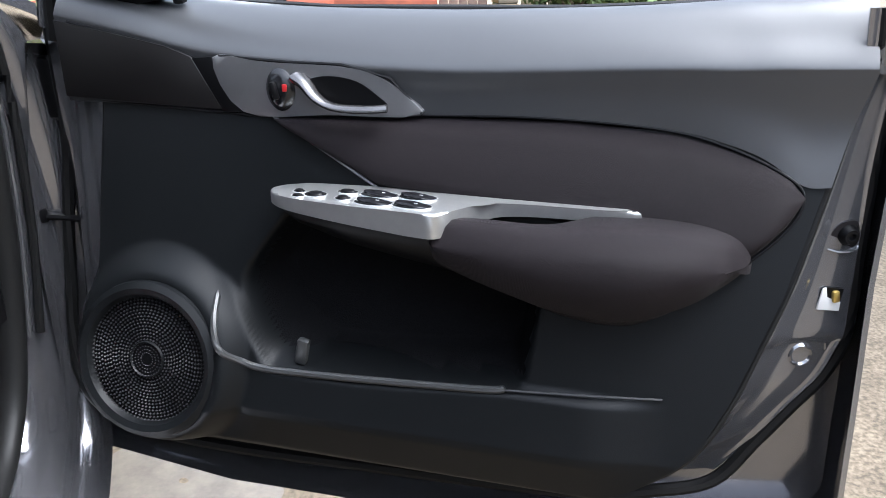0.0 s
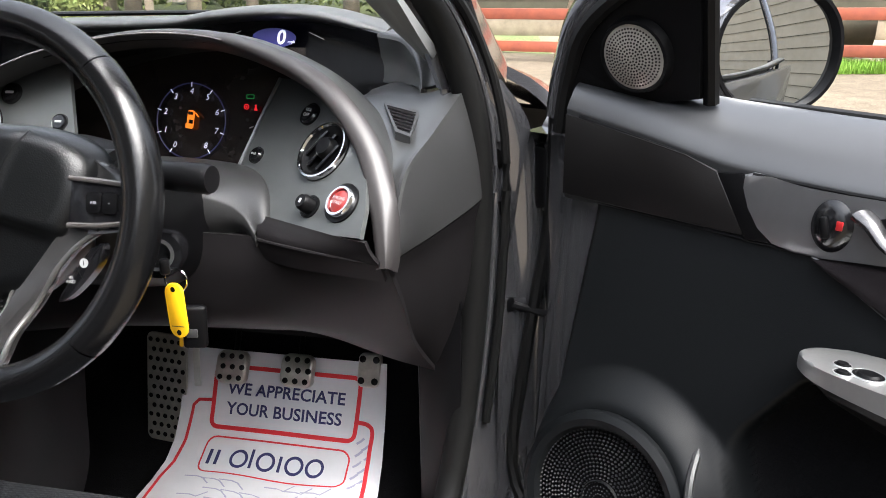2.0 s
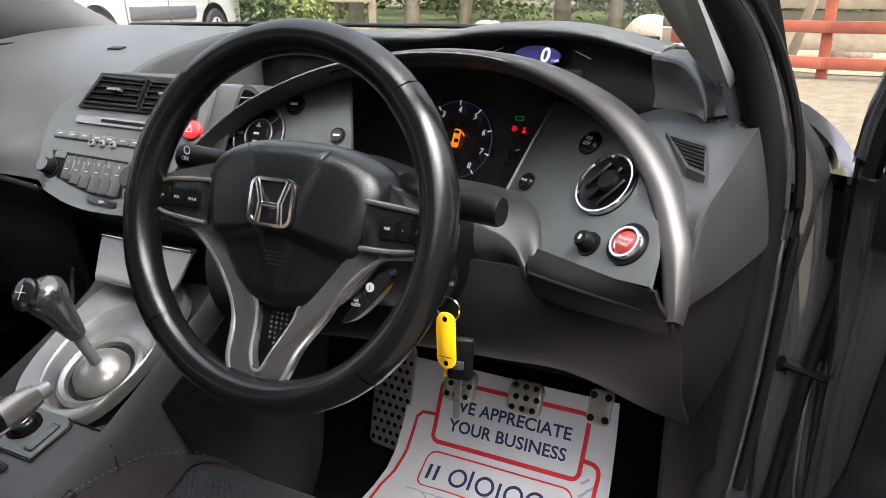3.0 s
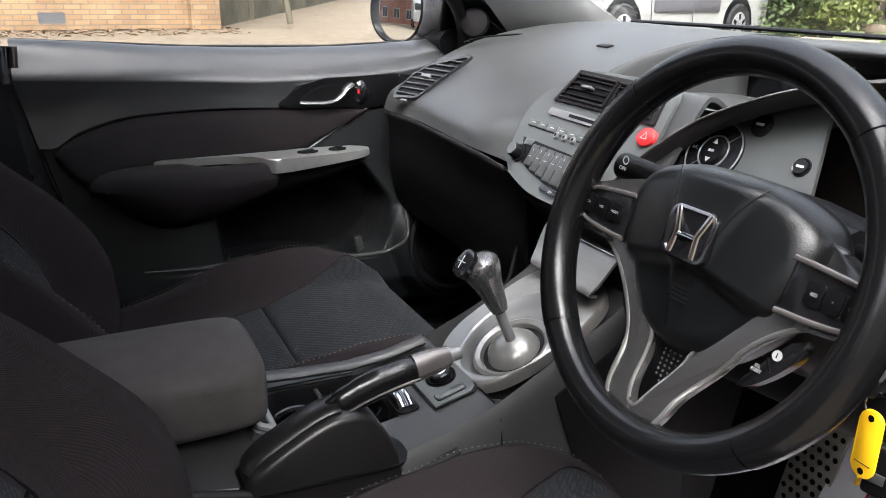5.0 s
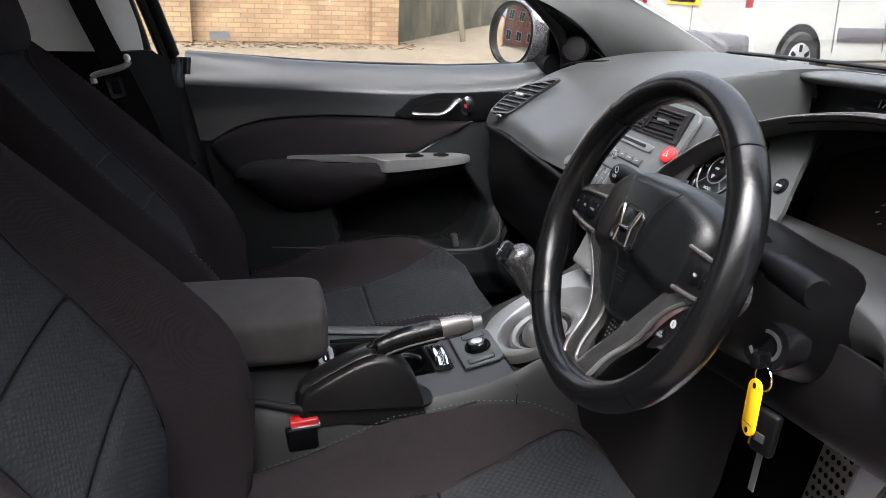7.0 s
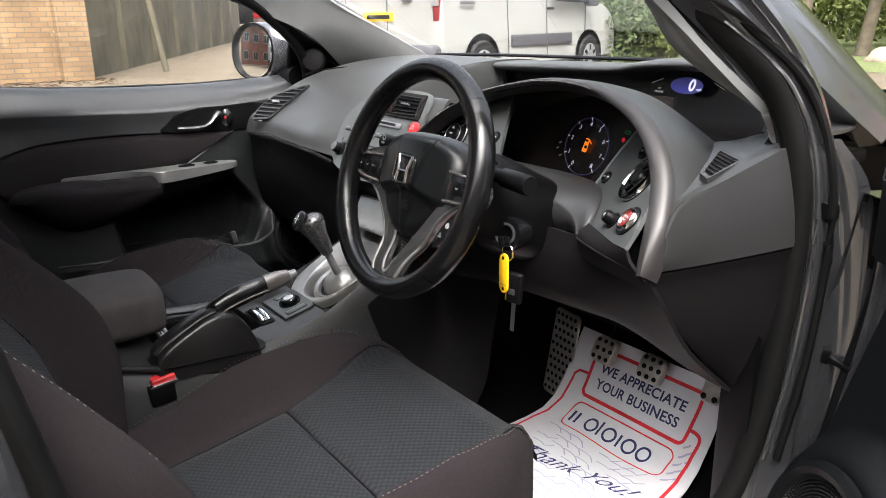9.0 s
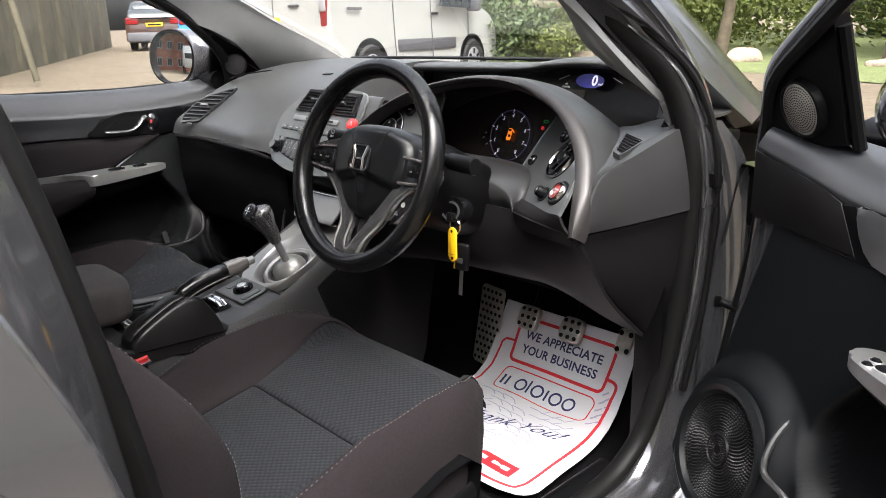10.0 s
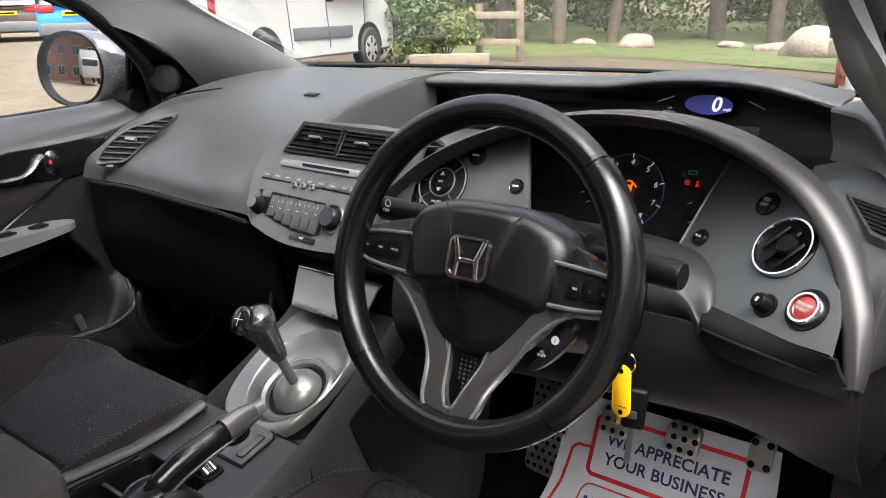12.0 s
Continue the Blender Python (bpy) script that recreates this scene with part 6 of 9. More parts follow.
for k, h in ((0.86, -0.056), (0.97, -0.044), (1.02, -0.032), (1.01, -0.022), (0.975, -0.0125), (0.93, -0.006), (0.87, -0.002)) + tuple((0.80 - 0.04 * i, 0.0) for i in range(20)):
    rings.append([Vector((p.x * k, p.y * k, h + cover_h(p.x * k, p.y * k))) for p in hub])
rings = [[HUB @ p for p in r] for r in rings]
put_w("airbag_cover", loft(rings), COVERGRAIN, "black grained airbag cover", angle=60)
b = bmesh.new()
for j in range(4):
    rbox((0.022 - 0.003 * (j % 2), 0.0018, 0.0006), HUB @ pose(0.001 * j, -0.034 - 0.0036 * j, cover_h(0, -0.034 - 0.0036 * j) + 0.0002, -6), 0, bm=b)
put_w("moulded_marks", b, COVERGRAIN, "raised plain bars moulded in the cover", smooth=False)
for s in (-1, 1):
    crease = [(0.046, 0.062), (0.038, 0.050), (0.031, 0.036), (0.0265, 0.022), (0.0245, 0.010)]
    b = tube([HUB @ Vector((s * x, y, cover_h(x, y) - 0.0004)) for x, y in crease], [0.0004, 0.0013, 0.0016, 0.0013, 0.0004], 8, (1, 0.6))
    put_w("cover_crease", b, COVERGRAIN)
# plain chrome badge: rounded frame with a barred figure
put_w("badge_seat", plate(rrect(0.050, 0.045, 0.010), 0.006, HUB @ pose(0, 0.010, 0.002), 0.001), GLOSS, "gloss black badge seat")
b = ringplate(rrect(0.048, 0.043, 0.009), rrect(0.0425, 0.0375, 0.007), 0.003, HUB @ pose(0, 0.010, 0.0065))
badge = put_w("badge", b, CHROME, "plain chrome badge")
b = bmesh.new()
for s in (-1, 1):
    tube([Vector((s * 0.0175, 0.029, 0.0090)), Vector((s * 0.0108, 0.010, 0.0094)), Vector((s * 0.0125, -0.009, 0.0090))], 0.0028, 8, (1, 0.6), bm=b)
tube([Vector((-0.010, 0.007, 0.0090)), Vector((0.010, 0.007, 0.0090))], 0.0028, 8, (1, 0.6), bm=b)
b.transform(HUB)
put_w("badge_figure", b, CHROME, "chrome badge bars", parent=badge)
# side spokes with control pads, and the silver spokes meeting in a V below
PADL = ((0.086, 0.0245), (0.116, 0.0225), (0.142, 0.0195), (0.1555, 0.0105), (0.1560, 0.0), (0.146, -0.0105), (0.120, -0.015), (0.086, -0.0165))
SHELL = ((0.080, 0.050), (0.104, 0.040), (0.130, 0.031), (0.152, 0.022), (0.1615, 0.008), (0.1600, -0.006), (0.150, -0.0165), (0.120, -0.022), (0.080, -0.025))


def spoke_lift(y):
    """The lower spokes dip behind the cover and rise again to the rim."""
    return -0.10 * max(0, -0.01 - y) * (1 - smooth01((-0.075 - y) / 0.05)) + 0.012 * smooth01((-0.085 - y) / 0.06)


for s in (-1, 1):
    pl_ = spline([(s * x, y, 0) for x, y in PADL], 5)
    sh_ = spline([(s * x, y, 0) for x, y in SHELL], 5)
    b = plate([(p.x, p.y) for p in sh_], 0.018, pose(0, 0, -0.024), 0.005, 3)
    for v in b.verts:
        v.co.z -= 0.012 * smooth01((v.co.y - 0.022) / 0.03) + 0.010 * smooth01((0.112 - abs(v.co.x)) / 0.03)
    put_w("spoke_shell", b, GUNMETAL, "dark satin spoke shell round the control pad", angle=50)
    put_w("spoke", plate([(p.x, p.y) for p in pl_], 0.012, pose(0, 0, -0.0155), 0.002), GLOSS, "black spoke with control pad")
    put_w("pad_frame", tube([p + Vector((0, 0, -0.003)) for p in pl_], 0.0026, 10, (1, 0.8)), HOODTRIM, "satin silver pad frame")
    side = spline([(s * x, y, 0) for x, y in ((0.130, -0.014), (0.114, -0.0195), (0.091, -0.034), (0.070, -0.056), (0.052, -0.085), (0.039, -0.112), (0.033, -0.136), (0.024, -0.149), (0.0, -0.154))], 4)
    inner_ = spline([(s * x, y, 0) for x, y in ((0.0, -0.1405), (0.005, -0.1380), (0.011, -0.124), (0.020, -0.095), (0.026, -0.076), (0.045, -0.058), (0.066, -0.030), (0.080, -0.012), (0.100, -0.0125))], 4)
    b = plate([(p.x, p.y) for p in side + inner_], 0.012, pose(0, 0, -0.020), 0.0035, 3)
    for v in b.verts:
        v.co.z += spoke_lift(v.co.y)
    put_w("silver_spoke", b, GUNMETAL, "satin silver spoke trim", angle=60)
    sink_ = lambda p: Vector((p.x, p.y, -0.009 + spoke_lift(p.y)))
    # lighter silver tubes imitate the light caught on the bevelled spoke edges
    put_w("spoke_lit_edge", tube([sink_(p) for p in side[2:]], 0.0026, 8), GEARSILVER, "lighter outer edge drawn as the spoke's lit bevel")
    put_w("spoke_lit_edge", tube([sink_(p) for p in inner_[:17]], 0.0018, 8), GEARSILVER)
    for i, (x, lab) in enumerate(((0.144, "CH"), (0.1245, "VOL"), (0.105, "MODE")) if s < 0 else ((0.111, "RES"), (0.126, "+"), (0.142, "CAN"))):
        k = put_w("pad_button", plate(rrect(0.0175 if s < 0 else 0.0140, 0.0180, 0.003), 0.003, pose(s * x, 0.004, -0.0045), 0.001), BLACK)
        words(lab, 0.0036, MW @ pose(s * x, 0.004, -0.0013), INK, k, depth=0.0001)
# mesh web in the V, and the lower tip
put_w("spoke_web", plate([(-0.040, -0.070), (0.040, -0.070), (0.014, -0.146), (-0.014, -0.146)], 0.004, pose(0, 0, -0.027)), BLACK, "black mesh web between the lower spokes", smooth=False)
for i in range(4):
    for j in range(11):
        if abs(i - 1.5) * 0.0055 < 0.0165 - j * 0.0013:
            put_w("mesh_stud", plate(circle(0.0014, 8), 0.001, pose((i - 1.5) * 0.0055, -0.084 - j * 0.0048, -0.023)), GUNMETAL)
pod = put_w("trip_pod", plate([(p.x - 0.008, p.y) for p in spline([(0.0781, -0.085, 0), (0.0860, -0.071, 0), (0.0933, -0.0597, 0), (0.1037, -0.0413, 0), (0.1184, -0.030, 0), (0.1196, -0.043, 0), (0.1084, -0.0612, 0), (0.0918, -0.0787, 0)], 3, True)], 0.010, pose(0, 0, -0.026), 0.002), GLOSS, "black trip computer buttons")
dot = put_w("button_dot", plate(circle(0.0042, 16), 0.0004, pose(0.0945, -0.0490, -0.0160)), INK, "", pod, smooth=False)
words("i", 0.006, MW @ pose(0.0945, -0.0490, -0.0154), BLACK, dot, depth=0.0001, bold=0.0002)
words("SEL\nRESET", 0.0036, MW @ pose(0.083, -0.0645, -0.0156), INK, pod, depth=0.0001)
put_w("pod_gap", rbox((0.012, 0.0008, 0.0006), pose(0.0905, -0.0580, -0.0158, 0, 0, 125), 0), BLACK, "", pod, smooth=False)
put_w("hub_boss", lathe([(0.062, -0.09), (0.066, -0.05), (0.070, -0.03), (0.0, -0.028)], seg=32), BLACK)

# ---- steering column, stalks, ignition ----
column = thing("steering_column", "black plastic steering column shroud with two stalks", "steering column", (0.376, 0.85, 0.88))
rings = []
for y, xw, zt, zb in ((0.785, 0.060, 0.966, 0.862), (0.795, 0.078, 0.974, 0.842), (0.84, 0.096, 0.972, 0.812), (0.88, 0.104, 0.955, 0.795), (0.93, 0.106, 0.928, 0.775), (0.98, 0.10, 0.905, 0.76)):
    cx, cz, hh = 0.378, (zt + zb) / 2, (zt - zb) / 2
    rings.append([Vector((cx + xw * math.copysign(abs(math.cos(a)) ** 0.6, math.cos(a)), y, cz + hh * math.copysign(abs(math.sin(a)) ** 0.6, math.sin(a)))) for a in [2 * math.pi * i / 32 for i in range(32)]])
part("shroud", loft(rings), BLACK, column, "black grained column shroud")
for s, tip, root in ((1, (0.562, 0.808, 0.940), (0.44, 0.822, 0.942)), (-1, (0.196, 0.805, 0.957), (0.32, 0.822, 0.944))):
    a, c = Vector(root), Vector(tip)
    st = part("stalk", tube([a, a.lerp(c, 0.45), a.lerp(c, 0.5), c - (c - a) * 0.03, c], [0.009, 0.010, 0.0132, 0.0136, 0.0120], 18, (1.0, 1.05)), BLACK, column, "black control stalk")
    if s < 0:
        mm = basis(a.lerp(c, 0.86) + Vector((0, -0.0155, 0.003)), (1, 0, -0.1), (0, 0.2, 1), (0, -1, 0.2))
        words("OFF", 0.006, mm, INK, st, depth=0.0002)
        part("ring_mark", lathe([(0.003, 0), (0.0045, 0.0003), (0.0045, 0)], mm @ pose(0.002, 0.009, 0)), INK, st)
    part("stalk_collar", tube([a - (c - a) * 0.1, a + (c - a) * 0.15], 0.02, 16), BLACK, column)
part("ignition_barrel", lathe([(0.0, 0.004), (0.012, 0.004), (0.014, 0.008), (0.024, 0.008), (0.026, 0.0), (0.026, -0.03)], facing((0.472, 0.845, 0.850), (0.35, -0.85, 0.15)), 28), GLOSS, column, "round black ignition barrel")
part("hazard_ring", lathe([(0.013, 0.009), (0.0165, 0.0095), (0.0165, 0.006)], facing((0.472, 0.845, 0.850), (0.35, -0.85, 0.15)), 24), DIMSILVER, column)

keys = thing("car_key", "car key on a split ring with a yellow plastic tag", "key", (0.50, 0.83, 0.80))
part("key_bow", rbox((0.034, 0.010, 0.016), basis((0.492, 0.822, 0.846), (0.5, -0.75, 0.25), (0.75, 0.5, 0), (0, 0, 1)), 0.003), BLACK, keys, "black key head in the ignition")
part("split_ring", tube([Vector((0.505 + 0.012 * math.cos(a), 0.818, 0.834 + 0.012 * math.sin(a))) for a in [2 * math.pi * i / 24 for i in range(24)]], 0.0011, 6, closed=True, up=(0, 1, 0)), CHROME, keys, "steel split ring")
mt = basis((0.5065, 0.812, 0.805), (0.98, -0.15, 0.08), (-0.05, 0.05, 1), (0.1, -1, 0))
tagp = part("tag", plate(rrect(0.021, 0.056, 0.009), 0.004, mt, 0.001), YELLOW, keys, "bright yellow plastic key tag")
for yy in (0.0225, -0.0225):
    part("tag_hole", plate(circle(0.0028, 12), 0.0006, mt @ pose(0, yy, 0.0038)), BLACK, tagp, smooth=False)
part("tag_line", rbox((0.015, 0.0006, 0.0004), mt @ pose(0, -0.016, 0.0042), 0), DASH, tagp, smooth=False)
fob = part("fob", rbox((0.024, 0.010, 0.046), pose(0.517, 0.822, 0.783, 0, 4, 20), 0.004, 3), BLACK, keys, "black remote fob")
part("fob_button", rbox((0.011, 0.002, 0.009), pose(0.5165, 0.8155, 0.778, 0, 4, 20), 0.0008), DASH, fob)
part("key_blade", rbox((0.007, 0.002, 0.046), pose(0.513, 0.822, 0.738, 0, 4, 10), 0.0008), ALLOY, keys, "steel key blade hanging down")
part("inner_loop", rbox((0.004, 0.003, 0.03), pose(0.502, 0.82, 0.775, 0, 8, 0), 0.001), YELLOW, keys)

# ---- pedals and floor mat ----
def pedal(name, c, w, h, tilt, label, nx, nz, r):
    p = thing(name, label, "pedal", c)
    m = basis(c, (1, 0, 0), (0, math.sin(radians(tilt)), math.cos(radians(tilt))), (0, -math.cos(radians(tilt)), math.sin(radians(tilt))))
    outl = rrect(w, h, min(w, h) * 0.26)
    bow = 5.5 if nx > 2 else 0.6
    b_ = bmesh.new()
    rows_ = []
    for k in (0.90, 0.99, 1.0, 0.985, 0.94, 0.85, 0.6, 0.3, 0.02):
        z_ = (-0.014, -0.010, 0.002, 0.0045, 0.0060)[len(rows_)] if len(rows_) < 5 else 0.0062
        rows_.append([Vector((x * k, y * k, z_ - bow * (y * k) ** 2)) for x, y in outl])
    b_ = skin(rows_, close_u=True)
    b_.transform(m)
    pad = part("pedal_pad", b_, WORNALLOY, p, "drilled alloy pedal pad", angle=50)
    for i in range(nx):
        for j in range(nz):
            x = (i - (nx - 1) / 2) * w * 0.62 / max(1, nx - 1) + (0.004 if j % 2 and nx > 2 else 0)
            y = (j - (nz - 1) / 2) * h * 0.62 / max(1, nz - 1)
            part("rubber_stud", lathe([(0.0, 0.0030), (r * 0.55, 0.0028), (r * 0.8, 0.0020), (r * 0.95, 0.0006), (r * 1.0, -0.001)], m @ pose(x, y, 0.0062 - bow * y * y, -math.degrees(2 * bow * y) * -1), 12), RUBBER, pad)
    part("pedal_arm", tube(spline([Vector(c) + Vector((0, 0.012, 0.0)), Vector(c) + Vector((-0.005, 0.05, 0.06)), Vector(c) + Vector((-0.01, 0.06, 0.2))], 5), 0.007, 8, (0.6, 1.2)), BLACK, p, "black steel pedal arm")
    return p


pedal("clutch_pedal", (0.318, 1.232, 0.503), 0.054, 0.056, 30, "drilled alloy clutch pedal with rubber studs", 3, 3, 0.0048)
pedal("brake_pedal", (0.430, 1.243, 0.501), 0.056, 0.056, 30, "drilled alloy brake pedal with rubber studs", 3, 3, 0.0052)
pedal("accelerator_pedal", (0.543, 1.283, 0.492), 0.038, 0.058, 25, "narrow drilled alloy accelerator pedal", 2, 2, 0.0062)
rest = thing("footrest", "perforated alloy footrest plate on the toe board", "footrest", (0.17, 1.25, 0.44))
FM = basis((0.178, 1.253, 0.437), (1, -0.12, 0), (0.05, 0.15, 1), (0.05, -1, 0.15))
plt_ = part("footrest_plate", plate(rrect(0.082, 0.200, 0.010), 0.005, FM, 0.0015), WORNALLOY, rest, "brushed alloy plate")
for i in range(5):
    for j in range(11):
        part("hole", plate(circle(0.0045, 10), 0.0006, FM @ pose((i - 2) * 0.0150 + (0.0036 if j % 2 else -0.0036), (j - 5) * 0.0175, 0.0049)), BLACK, plt_, smooth=False)

mat_prof = [(1.288, 0.500), (1.262, 0.452), (1.232, 0.405), (1.20, 0.366), (1.165, 0.345), (1.12, 0.339), (1.0, 0.337), (0.85, 0.335), (0.6, 0.335)]
_mp = [Vector((0, y, z)) for y, z in mat_prof]
_md = [0.0]
for a, c in zip(_mp, _mp[1:]):
    _md.append(_md[-1] + (c - a).length)


def on_mat(x, d, up=0.0):
    """Point on the paper mat: x across the car, d down from its top edge."""
    y = lerp(d, _md, [p.y for p in _mp])
    z = lerp(d, _md, [p.z for p in _mp])
    e = 0.004
    ty = lerp(d + e, _md, [p.y for p in _mp]) - lerp(d - e, _md, [p.y for p in _mp])
    tz = lerp(d + e, _md, [p.z for p in _mp]) - lerp(d - e, _md, [p.z for p in _mp])
    nv = Vector((0, tz, -ty)).normalized()
    wob = 0.0025 * math.sin(x * 31 + d * 17) + 0.002 * math.sin(x * 11 - d * 29)
    return Vector((x + 0.02 * (d - 0.15), y, z + 0.004)) + nv * (up + wob)


def mat_x(d):
    return lerp(d, (0, 0.25, 0.33, 0.5), (0.212, 0.212, 0.210, 0.225)), lerp(d, (0, 0.20, 0.25, 0.34, 0.42, 0.46, 0.48, 0.493, 0.5), (0.575, 0.588, 0.594, 0.603, 0.610, 0.610, 0.600, 0.580, 0.545))


matt = thing("paper_floor_mat", "printed white paper mat with red borders in the driver's footwell", "floor mat", (0.4, 1.1, 0.34))
rows = []
for k in range(61):
    d = 0.5 * k / 60
    a, c = mat_x(d)
    rows.append([on_mat(a + (c - a) * i / 20, d) for i in range(21)])
b = skin(rows)
bmesh.ops.recalc_face_normals(b, faces=b.faces)
bmesh.ops.solidify(b, geom=b.faces[:], thickness=0.0012)
part("sheet", b, PAPER, matt, "creased white paper sheet")


def mat_strip(path, width, material, name, up=0.0016, closed=False):
    """A printed line on the mat along points of (x, d)."""
    P2 = [Vector((x, d, 0)) for x, d in path]
    n = len(P2)
    rows_ = []
    for i, p in enumerate(P2):
        t = (P2[(i + 1) % n] - P2[i - 1]) if closed else P2[min(i + 1, n - 1)] - P2[max(0, i - 1)]
        t.normalize()
        q = Vector((-t.y, t.x, 0)) * width / 2
        rows_.append([on_mat(p.x + q.x, p.y + q.y, up), on_mat(p.x, p.y, up + 0.0003), on_mat(p.x - q.x, p.y - q.y, up)])
    return part(name, skin(rows_, close_v=closed), material, matt)


def mat_words(text, size, x, d, material, shear=0.0, bold=0.0, spacing=1.0, slope=0.0):
    ob = words(text, size, Matrix(), material, matt, shear=shear, bold=bold, spacing=spacing, depth=0.0)
    o = Vector(matt.location)
    for v in ob.data.vertices:
        c = v.co + o
        v.co = on_mat(x + c.x, d - c.y - slope * c.x, 0.0022) - o
    return ob


def boxpath(x0, x1, d0, d1, r):
    return [((x0 + x1) / 2 + p[0], (d0 + d1) / 2 + p[1]) for p in rrect(x1 - x0, d1 - d0, r, 4)]


def dense(path, step=0.012):
    out = []
    for i in range(len(path)):
        a, c = Vector((*path[i], 0)), Vector((*path[(i + 1) % len(path)], 0))
        n = max(1, int((c - a).length / step))
        out += [tuple((a.lerp(c, k / n)).xy) for k in range(n)]
    return out


mat_strip(dense(boxpath(0.272, 0.532, 0.028, 0.132, 0.012)), 0.0075, REDINK, "print_frame", closed=True)
mat_words("WE APPRECIATE", 0.0285, 0.402, 0.066, NAVY, bold=0.0006, spacing=1.02)
mat_words("YOUR BUSINESS", 0.0285, 0.402, 0.100, NAVY, bold=0.0006, spacing=1.02)
mat_strip([p for p in dense([(0.270, 0.088), (0.245, 0.090), (0.236, 0.100), (0.232, 0.16), (0.222, 0.24), (0.226, 0.33), (0.24, 0.42), (0.25, 0.48)])][:-40] or [(0.27, 0.088), (0.24, 0.1), (0.23, 0.2)], 0.0055, REDINK, "print_frame")
mat_strip([tuple(p.xy) for p in spline([(0.534, 0.100, 0), (0.553, 0.103, 0), (0.562, 0.115, 0), (0.562, 0.15, 0), (0.564, 0.20, 0), (0.569, 0.26, 0), (0.573, 0.34, 0), (0.577, 0.43, 0), (0.572, 0.465, 0), (0.550, 0.480, 0), (0.44, 0.484, 0), (0.30, 0.484, 0)], 6)], 0.0070, REDINK, "print_frame")
mat_strip(dense(boxpath(0.272, 0.530, 0.148, 0.214, 0.018)), 0.003, REDINK, "print_frame", closed=True)
# plain shapes where the trade name stands
for i, (x0, kind_) in enumerate(((0.286, "b"), (0.300, "b"), (0.318, "o"), (0.3625, "i"), (0.366, "o"), (0.4125, "i"), (0.4155, "o"), (0.4515, "o"))):
    if kind_ == "o":
        mat_strip([(x0 + 0.022 + 0.014 * math.cos(a), 0.183 + 0.014 * math.sin(a)) for a in [2 * math.pi * k / 20 for k in range(20)]], 0.005, NAVY, "print_shape", closed=True)
    elif kind_ == "b":
        mat_strip([(x0, 0.170), (x0, 0.184), (x0, 0.197)], 0.006, NAVY, "print_shape")
    else:
        mat_strip([(x0, 0.164 if i < 5 else 0.170), (x0, 0.18), (x0, 0.197)], 0.005, NAVY, "print_shape")
mat_words("Thank You!", 0.050, 0.410, 0.312, NAVY, shear=0.45, slope=0.22)
for i in range(54):
    x0 = 0.262 + 0.25 * ((i * 0.618) % 1)
    d0 = 0.228 + 0.0225 * (i % 9) + 0.004 * ((i * 0.37) % 1)
    mat_strip([(x0, d0), (x0 + 0.022, d0 - 0.001), (x0 + 0.034, d0 + 0.002), (x0 + 0.048, d0 + (-0.012 if i % 2 else 0.014))], 0.0026, LILAC, "print_streak", up=0.0012)
for i in range(9):
    x0 = 0.538 + 0.010 * (i % 2)
    mat_strip([(x0, 0.135 + 0.010 * i), (x0 + 0.006, 0.131 + 0.010 * i), (x0 + 0.012, 0.125 + 0.010 * i)], 0.004, LILAC, "print_streak", up=0.0012)
mat_strip([(0.30, 0.440), (0.38, 0.440), (0.46, 0.440), (0.52, 0.440), (0.536, 0.440)], 0.036, REDINK, "print_bar", up=0.0018)
for x0, x1 in ((0.33, 0.385), (0.392, 0.425), (0.432, 0.465), (0.480, 0.522)):
    mat_strip([(x0, 0.440), ((x0 + x1) / 2, 0.440), (x1, 0.440)], 0.011, PAPER, "print_bar", up=0.0026)

